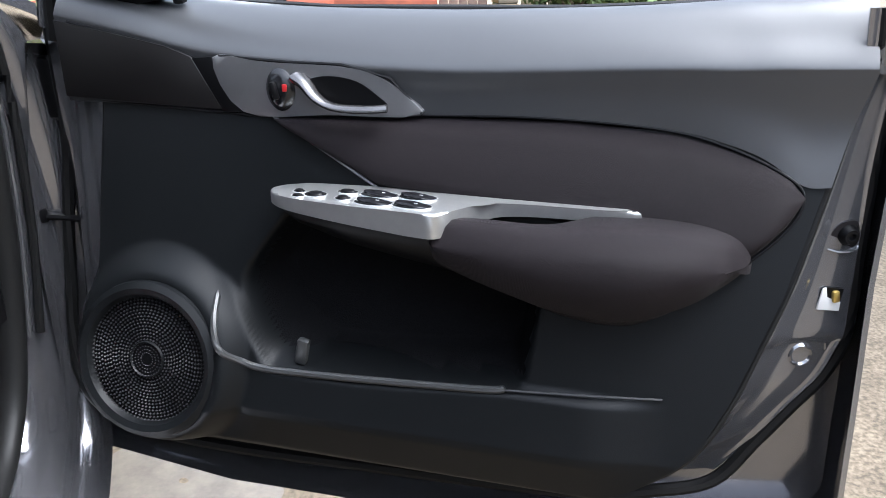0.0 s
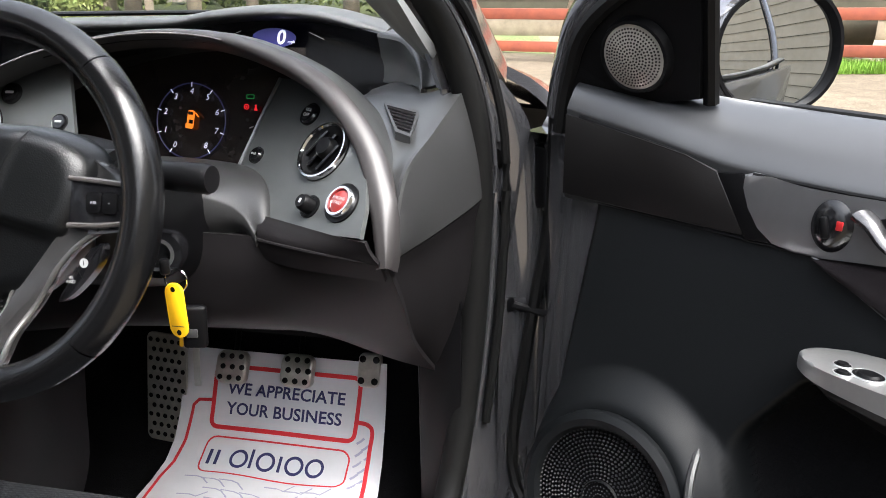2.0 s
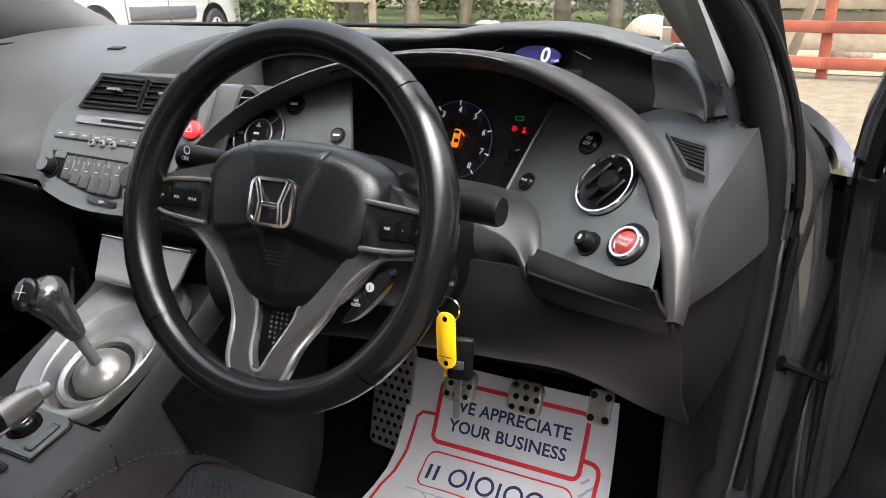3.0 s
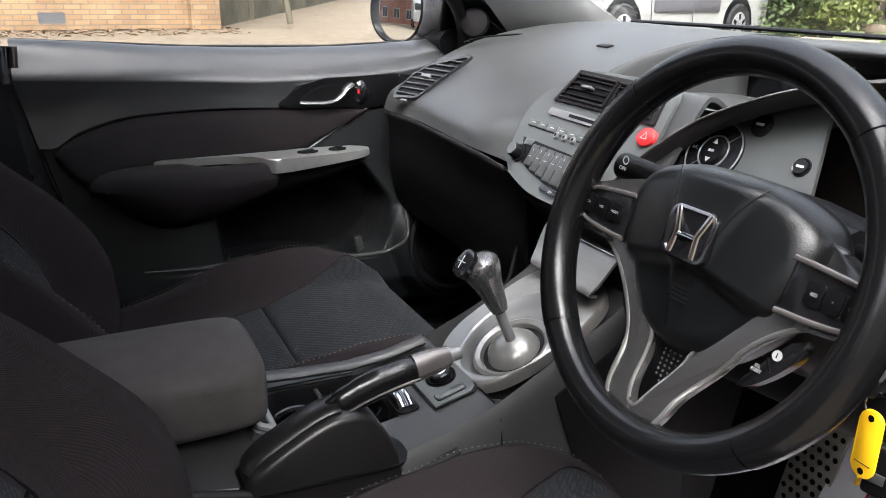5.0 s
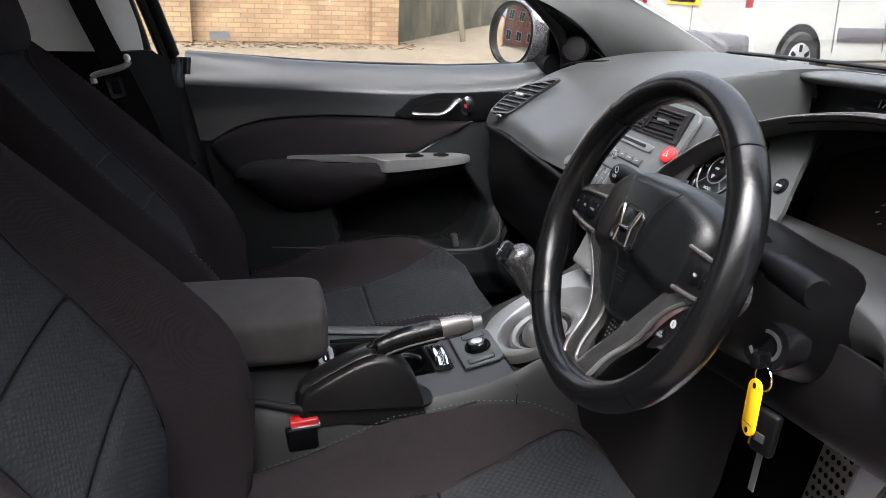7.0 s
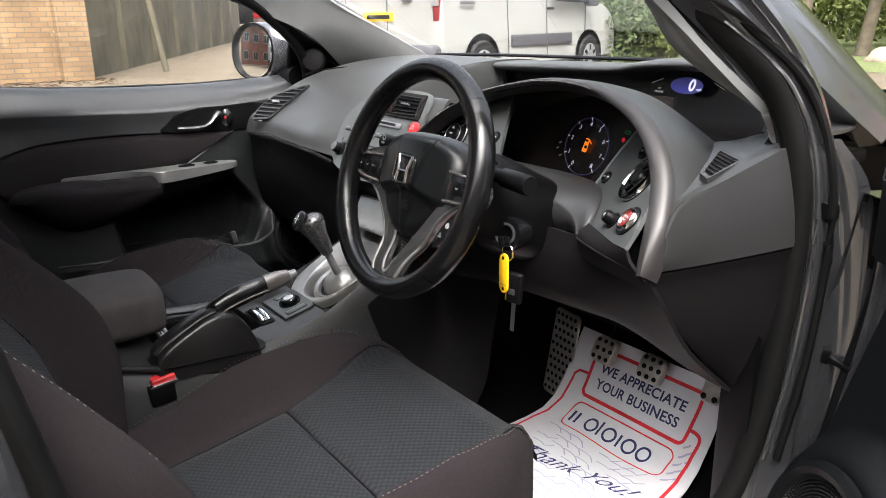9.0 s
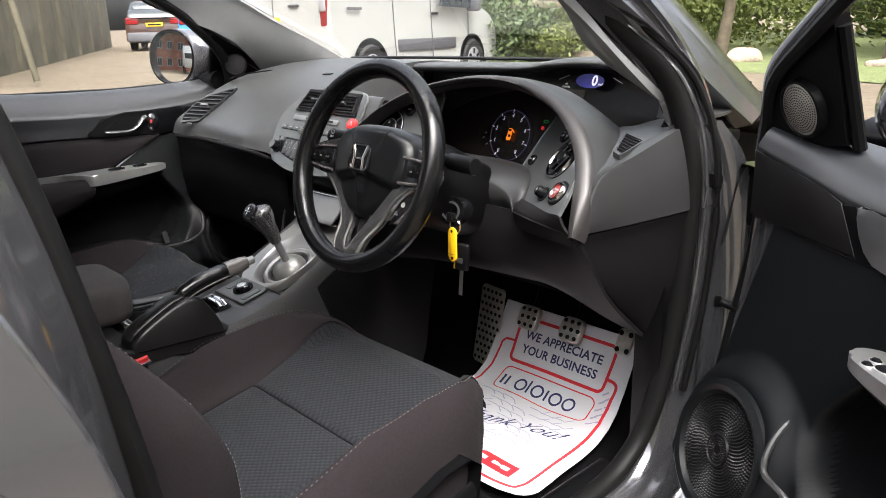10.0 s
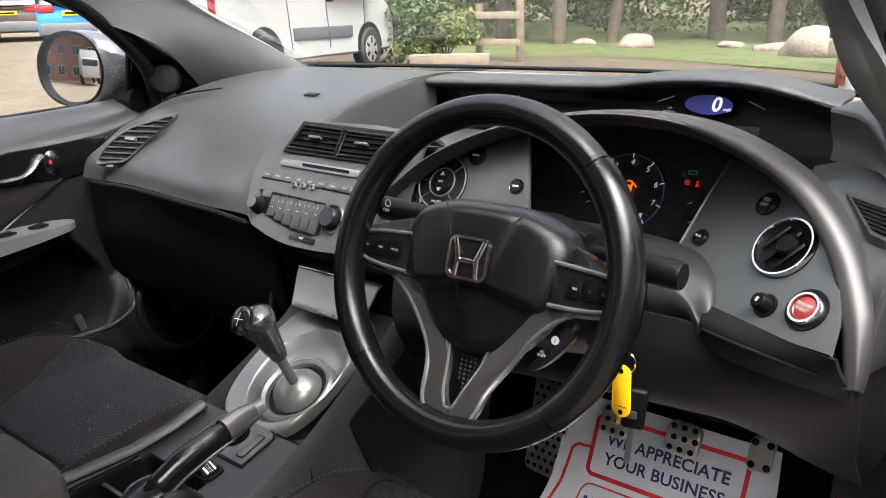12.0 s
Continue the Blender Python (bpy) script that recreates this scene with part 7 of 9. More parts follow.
# ---- front seats ----
def build_seat(name, cx, out, label, crest_z, crest_y):
    """A front seat; out is +1 where its door side lies to +x."""
    s_ = thing(name, label, "car seat", (cx, 0.45, 0.34), "front seats")
    # cushion: rings across, from back to front
    N = 36

    def crest(z):
        return lerp(z, crest_z, crest_y)

    def seat_y(z):
        return crest(z) - lerp(z, (0.45, 0.60, 0.76, 0.90, 1.04, 1.12, 1.3), (0.07, 0.095, 0.095, 0.080, 0.045, 0.02, 0.02))

    def c_top(s, y):
        zc = lerp(y, (0.10, 0.35, 0.58, 0.70, 0.78, 0.82, 0.845, 0.85), (0.500, 0.505, 0.532, 0.556, 0.568, 0.556, 0.52, 0.46))
        a = abs(s)
        bol = lerp(a, (0, 0.68, 0.74, 0.83, 0.90, 0.96, 1.0), (0, 0.0, 0.15, 0.72, 1.0, 0.80, 0.0))
        k = lerp(y, (0.10, 0.30, 0.43, 0.53, 0.64, 0.72, 0.78, 0.82, 0.85), (0.03, 0.045, 0.065, 0.092, 0.088, 0.068, 0.036, 0.012, 0.0))
        return zc + bol * k

    def half(y):
        return lerp(y, (0.1, 0.5, 0.66, 0.74, 0.80, 0.83, 0.85), (0.235, 0.255, 0.254, 0.243, 0.222, 0.203, 0.180))

    def wide(s, y):
        """Half width on either side; the front corner next to the door is rounder."""
        return half(y) * (lerp(y, (0.66, 0.73, 0.77, 0.80, 0.85), (1.0, 0.985, 0.92, 0.86, 0.80)) if s * out > 0 else 1.0)

    rings = []
    for y in (0.10, 0.14, 0.22, 0.32, 0.42, 0.52, 0.60, 0.68, 0.74, 0.79, 0.82, 0.84, 0.85):
        ring = [Vector((cx + wide(s, y) * s, y, c_top(s, y))) for s in [-1 + 2 * i / N for i in range(N + 1)]]
        zb = min(0.40, c_top(0, y) - 0.03)
        hr, hl = wide(1, y), wide(-1, y)
        ring += [Vector((cx + hr * 1.01, y, (c_top(1, y) + zb) / 2)), Vector((cx + hr * 0.97, y, zb)), Vector((cx - hl * 0.97, y, zb)), Vector((cx - hl * 1.01, y, (c_top(1, y) + zb) / 2))]
        rings.append(ring)
    fine = [spline(c, 4) for c in zip(*rings)]
    part("cushion", loft([list(r) for r in zip(*fine)]), CLOTH, s_, "charcoal cloth cushion with raised bolsters", angle=75)
    for y0, y1 in ((0.20, 0.5830), (0.5845, 0.846)):
        rows_ = []
        for j in range(25):
            y = y0 + (y1 - y0) * (0.5 - 0.5 * math.cos(math.pi * j / 24))
            r = []
            for i in range(21):
                s = -1 + 2 * i / 20
                hx = lerp(y, (0.2, 0.45, 0.58, 0.66, 0.76, 0.80, 0.84), (0.145, 0.157, 0.171, 0.182, 0.193, 0.184, 0.158))
                e = min(1, 12 * (1 - abs(s)), min(y - y0, y1 - y) / 0.006)
                r.append(Vector((cx + hx * s, y, c_top(hx * s / wide(s, y), y) - 0.0015 + 0.0075 * max(0, e) ** 0.5)))
            rows_.append(r)
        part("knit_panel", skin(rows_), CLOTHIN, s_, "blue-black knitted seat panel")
    # black lines along the seams stand for the shade in their grooves
    part("cross_seam", tube([Vector((cx + 0.170 * s, 0.58375, c_top(0.170 * s / half(0.58), 0.58375) + 0.0005)) for s in [-1 + 2 * i / 24 for i in range(25)]], 0.0016, 6), BLACK, s_, "dark seam across the cushion")
    for sd in (-1, 1):
        edge = []
        for y in np.linspace(0.30, 0.835, 40):
            hx = lerp(y, (0.2, 0.45, 0.58, 0.66, 0.76, 0.80, 0.84), (0.145, 0.157, 0.171, 0.182, 0.193, 0.184, 0.158)) + 0.001
            edge.append(Vector((cx + sd * hx, y, c_top(hx / wide(sd, y), y) + 0.0002)))
        part("panel_seam", tube(edge, 0.0014, 6), BLACK, s_, "dark seam beside the knitted panel")
    for sd in (-1, 1):
        path = [Vector((cx + sd * 0.912 * wide(sd, y), y, 0)) for y in np.linspace(0.24, 0.83, 150)]
        b_ = bmesh.new()
        for p, q in zip(path[::2], path[1::2]):
            pts = [Vector((v.x, v.y, c_top((v.x - cx) / wide(sd, v.y), v.y) + 0.0012)) for v in (p, p.lerp(q, 0.62))]
            tube(pts, 0.0005, 5, bm=b_)
        part("stitching", b_, THREAD, s_, "grey stitched seam")
    # plastic side cover with lever on the door side
    rows_ = [[(cx + out * x, y, z) for y, z in ((0.10, 0.50), (0.35, 0.465), (0.55, 0.492), (0.64, 0.522), (0.69, 0.526), (0.712, 0.508), (0.705, 0.455), (0.62, 0.36), (0.30, 0.34), (0.10, 0.36))] for x in (0.245, 0.262, 0.275, 0.272)]
    part("side_cover", skin([[Vector(p) for p in r] for r in rows_], close_u=True), BLACK, s_, "black plastic seat side cover")
    part("seat_lever", tube(spline([(cx + out * 0.283, 0.50, 0.47), (cx + out * 0.288, 0.62, 0.478), (cx + out * 0.286, 0.68, 0.486)], 5), [0.010, 0.014, 0.012], 10, (0.6, 1.2)), BLACK, s_, "black height lever")

    # backrest: horizontal rings
    def b_front(s, z):
        a = abs(s)
        bol = lerp(a, (0, 0.54, 0.62, 0.76, 0.88, 0.95, 1.0), (0, 0.0, 0.12, 0.68, 1.0, 0.85, 0.25))
        back = lerp(z, (0.58, 0.66, 0.72, 0.78, 0.88, 1.0), (0, 0.012, 0.034, 0.042, 0.036, 0.02)) if s * out > 0 and out > 0 else 0.0
        return seat_y(z) + bol * (crest(z) - seat_y(z) - back) - 0.012 * (1 - a * a)

    def b_half(z):
        return lerp(z, (0.46, 0.62, 0.76, 0.88, 0.97, 1.02, 1.05, 1.06), (0.215, 0.250, 0.262, 0.245, 0.217, 0.195, 0.165, 0.13))

    rings = []
    for z in (0.47, 0.52, 0.60, 0.68, 0.76, 0.84, 0.90, 0.96, 1.00, 1.035, 1.055, 1.06):
        hw = b_half(z)
        th = lerp(z, (0.47, 0.8, 1.0, 1.06), (0.16, 0.13, 0.10, 0.05))
        ring = [Vector((cx + hw * s, b_front(s, z), z)) for s in [-1 + 2 * i / N for i in range(N + 1)]]
        y0 = seat_y(z)
        ring += [Vector((cx + hw * 1.0, y0 - th * 0.4, z)), Vector((cx + hw * 0.9, y0 - th, z)), Vector((cx, y0 - th - 0.01, z)), Vector((cx - hw * 0.9, y0 - th, z)), Vector((cx - hw * 1.0, y0 - th * 0.4, z))]
        rings.append(ring)
    fine = [spline(c, 4) for c in zip(*rings)]
    part("backrest", loft([list(r) for r in zip(*fine)]), CLOTH, s_, "charcoal cloth backrest with deep bolsters", angle=75)
    for z0, z1 in ((0.50, 0.7655), (0.7670, 0.8490), (0.8505, 1.045)):
        rows_ = []
        for j in range(17):
            z = z0 + (z1 - z0) * (0.5 - 0.5 * math.cos(math.pi * j / 16))
            r = []
            for i in range(21):
                s = -1 + 2 * i / 20
                hx = lerp(z, (0.5, 0.76, 0.90, 1.07), (0.120, 0.146, 0.138, 0.125))
                e = min(1, 8 * (1 - abs(s)), min(z - z0, z1 - z) / 0.006)
                r.append(Vector((cx + hx * s, b_front(hx * s / b_half(z), z) - 0.002 + 0.009 * max(0, e) ** 0.5, z)))
            rows_.append(r)
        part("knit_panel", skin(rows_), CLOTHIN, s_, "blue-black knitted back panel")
    for sd in (-1, 1):
        b_ = bmesh.new()
        zs = np.linspace(0.55, 1.03, 140)
        for p, q in zip(zs[::2], zs[1::2]):
            pts = []
            for z in (p, p + (q - p) * 0.62):
                pts.append(Vector((cx + sd * b_half(z) * 0.90, b_front(0.90, z) + 0.001, z)))
            tube(pts, 0.0005, 5, bm=b_, up=(0, 1, 0))
        part("stitching", b_, THREAD, s_, "grey stitched seam")
    # backrest seams get the same black lines as painted groove shade
    for zc_ in (0.76625, 0.84975):
        hx = lerp(zc_, (0.5, 0.76, 0.90, 1.07), (0.120, 0.146, 0.138, 0.125))
        part("cross_seam", tube([Vector((cx + hx * s, b_front(hx * s / b_half(zc_), zc_) + 0.0005, zc_)) for s in [-1 + 2 * i / 20 for i in range(21)]], 0.0016, 6), BLACK, s_, "dark seam across the backrest")
    for sd in (-1, 1):
        edge = []
        for z in np.linspace(0.53, 1.04, 36):
            hx = lerp(z, (0.5, 0.76, 0.90, 1.07), (0.120, 0.146, 0.138, 0.125)) + 0.001
            edge.append(Vector((cx + sd * hx, b_front(hx / b_half(z) * sd, z) + 0.0005, z)))
        part("panel_seam", tube(edge, 0.0015, 6, up=(0, 1, 0)), BLACK, s_, "dark seam beside the knitted panel")
    # headrest on two posts
    hz, hy = (1.130, seat_y(1.130) + 0.020) if cx < 0 else (1.165, seat_y(1.165))
    rings = []
    for k, dz in ((0.55, -0.085), (0.85, -0.075), (1.0, -0.04), (1.0, 0.03), (0.9, 0.065), (0.6, 0.085), (0.2, 0.09)):
        rings.append([Vector((cx + 0.125 * k * math.copysign(abs(math.cos(a)) ** 0.6, math.cos(a)), hy + 0.055 * k * math.sin(a) - dz * 0.3, hz + dz)) for a in [2 * math.pi * i / 28 for i in range(28)]])
    fine = [spline(c, 4) for c in zip(*rings)]
    part("headrest", loft([list(r) for r in zip(*fine)]), CLOTH, s_, "charcoal cloth headrest")
    for sd in (-1, 1):
        part("headrest_post", tube([(cx + sd * 0.07, seat_y(1.0) - 0.03, 1.0), (cx + sd * 0.07, hy, 1.14)], 0.006, 10), CHROME, s_, "chrome headrest post")
    part("seat_base", rbox((0.40, 0.50, 0.07), pose(cx, 0.45, 0.365), 0.01), BLACK, s_, "black seat rails and base")
    return s_


build_seat("front_seat", 0.388, 1, "charcoal cloth driver's seat with blue-black knitted panels",
           (0.40, 0.52, 0.61, 0.69, 0.76, 0.835, 0.94, 1.04, 1.12, 1.3), (0.32, 0.345, 0.354, 0.356, 0.333, 0.276, 0.180, 0.092, 0.028, -0.08))
build_seat("front_seat", -0.376, -1, "charcoal cloth passenger seat with blue-black knitted panels",
           (0.40, 0.54, 0.645, 0.70, 0.74, 0.826, 0.95, 1.03, 1.12, 1.3), (0.33, 0.343, 0.337, 0.315, 0.291, 0.207, 0.085, 0.005, -0.065, -0.16))

# ---- centre console ----
console = thing("centre_console", "dark grey centre console with silver gear surround", "console", (0, 0.6, 0.33))


def con_z(y):
    return lerp(y, (0.0, 0.36, 0.44, 0.58, 0.66, 0.72, 0.79, 0.87, 0.93, 0.96), (0.63, 0.636, 0.620, 0.614, 0.624, 0.640, 0.672, 0.712, 0.748, 0.79))


rings = []
for y in (-0.1, 0.2, 0.36, 0.42, 0.470, 0.474, 0.52, 0.58, 0.613, 0.617, 0.66, 0.70, 0.722, 0.732, 0.742, 0.76, 0.79, 0.84, 0.89, 0.94, 0.98):
    z = con_z(y)
    hw = lerp(y, (0.0, 0.36, 0.60, 0.74, 0.85, 0.98), (0.125, 0.130, 0.130, 0.118, 0.112, 0.120))
    dip = 0.05 * (smooth01((y - 0.722) / 0.02) if y < 0.85 else smooth01((0.93 - y) / 0.03))
    hb = lerp(y, (0.0, 0.6, 0.74, 0.90, 0.98), (0.135, 0.14, 0.16, 0.16, 0.15))
    well = dip + (0.065 if 0.472 < y < 0.615 else 0.0)
    rings.append([Vector(p) for p in ((-hb, y, 0.33), (-hb * 0.98, y, 0.45), (-hw * 1.04, y, z - 0.06), (-hw, y, z - 0.018), (-hw + 0.014, y, z), (-0.088, y, z - dip), (-0.079, y, z - dip), (-0.075, y, z - well), (0.042, y, z - well), (0.046, y, z - dip), (0.072, y, z - dip), (0.088, y, z - dip), (hw - 0.014, y, z), (hw, y, z - 0.018), (hw * 1.04, y, z - 0.06), (hb * 0.98, y, 0.45), (hb, y, 0.33))])
part("console_body", loft(rings), CONSOLE, console, "dark grey console body", angle=50)
# silver gear panel rising to the stack, with a sunk bowl
GN = Vector((0, -0.45, 0.89)).normalized()
GM = facing((0.016, 0.795, 0.678), GN, (0, 1, 0))
panel_, bowl_ = [], []
for i in range(56):
    a = 2 * math.pi * i / 56
    ca, sa = math.cos(a), math.sin(a)
    ox, oy = 0.086 * math.copysign(abs(ca) ** 0.7, ca) * (1 if sa > 0 else 1 + 0.08 * sa), 0.028 + 0.122 * math.copysign(abs(sa) ** 0.6, sa)
    hx, hy = 0.068 * ca, 0.010 + 0.083 * sa
    panel_.append([GM @ Vector(p) for p in ((ox - 0.016, oy, -0.016), (ox - 0.016, oy, -0.002), (ox * 0.97 - 0.0155, 0.028 + (oy - 0.028) * 0.97, 0.002), ((ox - 0.016 + hx) / 2, (oy + hy) / 2, 0.003), (hx * 1.05, 0.010 + (hy - 0.010) * 1.05, 0.002))])
    bowl_.append([GM @ Vector(p) for p in ((hx * 1.05, 0.010 + (hy - 0.010) * 1.05, 0.002), (hx, hy, 0.0), (hx * 0.96, 0.006 + (hy - 0.010) * 0.95, -0.014), (hx * 0.88, -0.002 + (hy - 0.010) * 0.80, -0.024), (hx * 0.6, -0.004 + (hy - 0.010) * 0.55, -0.026))])
part("gear_panel", skin(panel_, close_v=True), GEARSILVER, console, "satin silver gear surround panel")
part("gear_bowl", skin(bowl_, close_v=True), DIMSILVER, console, "dark silver sunk bowl round the gear lever", angle=70)
GB = GM @ pose(0, -0.004, -0.024)
part("gear_ring", lathe([(0.059, 0.0), (0.058, 0.010), (0.053, 0.013), (0.047, 0.010), (0.044, 0.001)], GB, 40), GEARSILVER, console, "satin silver ring")
part("gear_gap", lathe([(0.0445, 0.004), (0.036, 0.003)], GB, 40), BLACK, console)
part("gear_dome", lathe([(0.038, 0.003), (0.035, 0.012), (0.027, 0.021), (0.015, 0.027), (0.0, 0.028)], GB, 40), GEARSILVER, console, "satin silver ball cover")
# lower stack panel with tray lid
rows = [[(x * k, y, z) for x in (-0.078, -0.03, 0.03, 0.088)] for y, z, k in ((0.914, 0.803, 1.0), (0.904, 0.798, 1.0), (0.886, 0.768, 0.92), (0.874, 0.748, 0.84), (0.890, 0.742, 0.82))]
part("tray_lid", surf(rows, 4, 4, 0.004), GEARSILVER, console, "satin silver tray lid under the radio")
part("lid_edge", tube([(-0.078, 0.906, 0.802), (0.0, 0.905, 0.802), (0.088, 0.906, 0.802)], 0.0016, 8), CHROME, console)
part("lid_handle", rbox((0.030, 0.006, 0.006), pose(0.010, 0.872, 0.752), 0.0025), DIMSILVER, console)
rows = [[(0.125, 0.99, 0.86), (0.15, 0.93, 0.80), (0.15, 0.90, 0.74), (0.13, 0.87, 0.69), (0.12, 0.80, 0.64)], [(0.16, 1.0, 0.80), (0.17, 0.97, 0.70), (0.175, 0.95, 0.62), (0.17, 0.93, 0.52), (0.16, 0.86, 0.45)], [(0.17, 1.1, 0.70), (0.17, 1.08, 0.62), (0.17, 1.06, 0.52), (0.17, 1.04, 0.42), (0.165, 0.98, 0.33)]]
part("console_flank", surf(rows, 5, 5, 0.005), BLACK, console, "black knee flank of the console")
part("console_flank", surf(mirror_x(rows), 5, 5, 0.005), BLACK, console)
part("stack_skirt", surf([[(x, y, z) for x in (-0.135, -0.05, 0.05, 0.14)] for y, z in ((0.892, 0.850), (0.903, 0.830), (0.925, 0.805), (0.935, 0.74), (0.95, 0.70))], 3, 3, 0.004), BLACK, console, "black surround under the radio")
# switch plate with round control
KM = facing((0.010, 0.690, con_z(0.690) + 0.0015), (0, -0.25, 0.97), (0, 1, 0))
edge_ = [(-0.058, -0.030), (0.050, -0.030), (0.052, 0.022), (0.046, 0.030), (0.030, 0.034), (-0.044, 0.034), (-0.056, 0.026)]
part("plate_groove", plate([(x * 1.05, y * 1.08) for x, y in edge_], 0.0012, KM), BLACK, console, smooth=False)
kp = part("control_plate", plate(edge_, 0.003, KM, 0.001), PANEL, console, "grey metallic control plate", angle=30)
part("control_ring", lathe([(0.021, 0.003), (0.0205, 0.007), (0.016, 0.004)], KM @ pose(-0.002, 0.004, 0), 28), BLACK, kp)
part("control_knob", lathe([(0.0155, 0.003), (0.015, 0.012), (0.013, 0.014), (0.0, 0.0145)], KM @ pose(-0.002, 0.004, 0), 28), GLOSS, kp, "round black mirror control knob")
part("knob_top", lathe([(0.0, 0.0152), (0.008, 0.0152), (0.0095, 0.0145)], KM @ pose(-0.002, 0.004, 0), 24), SILVER, kp, "silver knob top")
for x_, y_, w_, h_ in ((0.036, -0.001, 0.013, 0.040), (-0.040, 0.006, 0.014, 0.034)):
    part("switch_groove", plate(rrect(w_ + 0.003, h_ + 0.003, 0.004), 0.0005, KM @ pose(x_, y_, 0.003)), BLACK, kp, smooth=False)
    part("blank_switch", plate(rrect(w_, h_, 0.0035), 0.0016, KM @ pose(x_, y_, 0.003), 0.0006), PANEL, kp)
part("body_seam", tube([(0.060, 0.7215, con_z(0.7215) + 0.001), (0.100, 0.722, con_z(0.722) + 0.001), (0.117, 0.7225, con_z(0.722) - 0.016), (0.125, 0.722, con_z(0.722) - 0.055)], 0.0014, 6), BLACK, console)
# cup holder tray between plate and armrest
liner = [[Vector((-0.0165 + x * k, 0.5435 + y * k, z)) for x, y in rrect(0.115, 0.137, 0.016)] for k, z in ((1.02, 0.6185), (0.99, 0.614), (0.96, 0.570), (0.90, 0.556), (0.1, 0.555))]
tray = part("cup_tray", skin(liner, close_u=True), BLACK, console, "black open cup holder well", angle=50)
for yy in (0.508, 0.580):
    part("cup_ring", lathe([(0.031, -0.004), (0.033, 0.0), (0.036, 0.001), (0.037, -0.006)], pose(-0.016, yy, 0.606), 32), GLOSS, tray, "dark cup ring")
part("well_bridge", rbox((0.112, 0.006, 0.004), pose(-0.0165, 0.545, 0.612), 0.0015), DASH, tray)
for yy, r_ in ((0.626, 0.0062), (0.6375, 0.0050)):
    part("tray_latch", tube(spline([(-0.030, yy, con_z(yy) + 0.003), (-0.010, yy, con_z(yy) + 0.010), (0.020, yy, con_z(yy) + 0.010), (0.038, yy, con_z(yy) + 0.003)], 5), r_, 12, (1.0, 0.8)), CHROME, console, "bright chrome latch bar")
part("latch_bed", plate(rrect(0.086, 0.030, 0.008), 0.0022, pose(0.004, 0.632, con_z(0.632) + 0.0005, 6), 0.0008), BLACK, console, smooth=False)
SLM = facing((-0.016, 0.456, con_z(0.456) + 0.008), (0, 0.45, 0.89), (1, 0, 0))
so_ = part("power_socket", ringplate([(p[0], p[1]) for p in rrect(0.030, 0.078, 0.008)], [(p[0], p[1]) for p in rrect(0.015, 0.056, 0.007)], 0.004, SLM), SILVER, console, "silver framed slot before the armrest", smooth=False)
part("socket_slot", plate(rrect(0.016, 0.057, 0.007), 0.001, SLM), BLACK, so_, smooth=False)
part("socket_catch", rbox((0.005, 0.036, 0.004), SLM @ pose(0, 0, 0.002), 0.0015), CHROME, so_)
part("socket_bed", rbox((0.034, 0.092, 0.014), SLM @ pose(0, 0, -0.0075), 0.004), CONSOLE, console)
part("console_rail", tube([(-0.090, 0.44, 0.640), (-0.090, 0.52, 0.632), (-0.089, 0.60, 0.628), (-0.088, 0.66, 0.634), (-0.084, 0.71, 0.648)], 0.007, 10, (1.6, 1.0)), CONSOLE, console)
part("console_rail", tube([(-0.080, 0.47, 0.622), (-0.080, 0.60, 0.619)], 0.003, 8), GLOSS, console)
part("console_rail", tube([(0.128, 0.25, 0.648), (0.130, 0.36, 0.640), (0.130, 0.50, 0.598), (0.130, 0.60, 0.590), (0.126, 0.66, 0.605)], 0.006, 10), DASH_LOW, console)

rings = []
for y, k in ((0.05, 0.96), (0.30, 1.0), (0.40, 1.0), (0.435, 0.97), (0.452, 0.88), (0.458, 0.7)):
    rings.append([Vector((-0.028 + 0.088 * k * math.copysign(abs(math.cos(a)) ** 0.45, math.cos(a)), y, 0.690 + 0.045 * k * math.copysign(abs(math.sin(a)) ** 0.5, math.sin(a)))) for a in [2 * math.pi * i / 36 for i in range(36)]])
fine = [spline(c, 4) for c in zip(*rings)]
arm = part("armrest", loft([list(r) for r in zip(*fine)]), ARMCLOTH, console, "charcoal cloth armrest pad", angle=70)
part("armrest_hinge", rbox((0.12, 0.30, 0.03), pose(-0.028, 0.20, 0.642), 0.006), BLACK, arm)

gear = thing("gear_lever", "grey gear lever with a dark gloss knob cap", "gear lever", (0.02, 0.79, 0.70))
part("lever_rod", tube([(0.021, 0.794, 0.674), (0.014, 0.770, 0.735)], [0.0075, 0.0075], 14), DIMSILVER, gear)
ktop, kb = Vector((0.002, 0.743, 0.800)), Vector((0.0155, 0.776, 0.722))
path = [kb.lerp(ktop, t) for t in (0, 0.1, 0.3, 0.5, 0.65, 0.78, 0.88, 0.95, 1.0)]
part("knob", tube(path, [0.011, 0.0135, 0.0165, 0.0195, 0.024, 0.0265, 0.0255, 0.020, 0.010], 22), GUNMETAL, gear, "dark satin metal gear knob")
cap_m = facing(ktop + Vector((0.004, -0.0185, -0.006)), (0.15, -0.75, 0.6))
cap = part("knob_cap", lathe([(0.0, 0.005), (0.010, 0.0045), (0.0155, 0.001), (0.016, -0.006)], cap_m @ Matrix.Diagonal((0.95, 1.25, 1, 1)), 24), GLOSS, gear, "gloss black shift pattern cap")
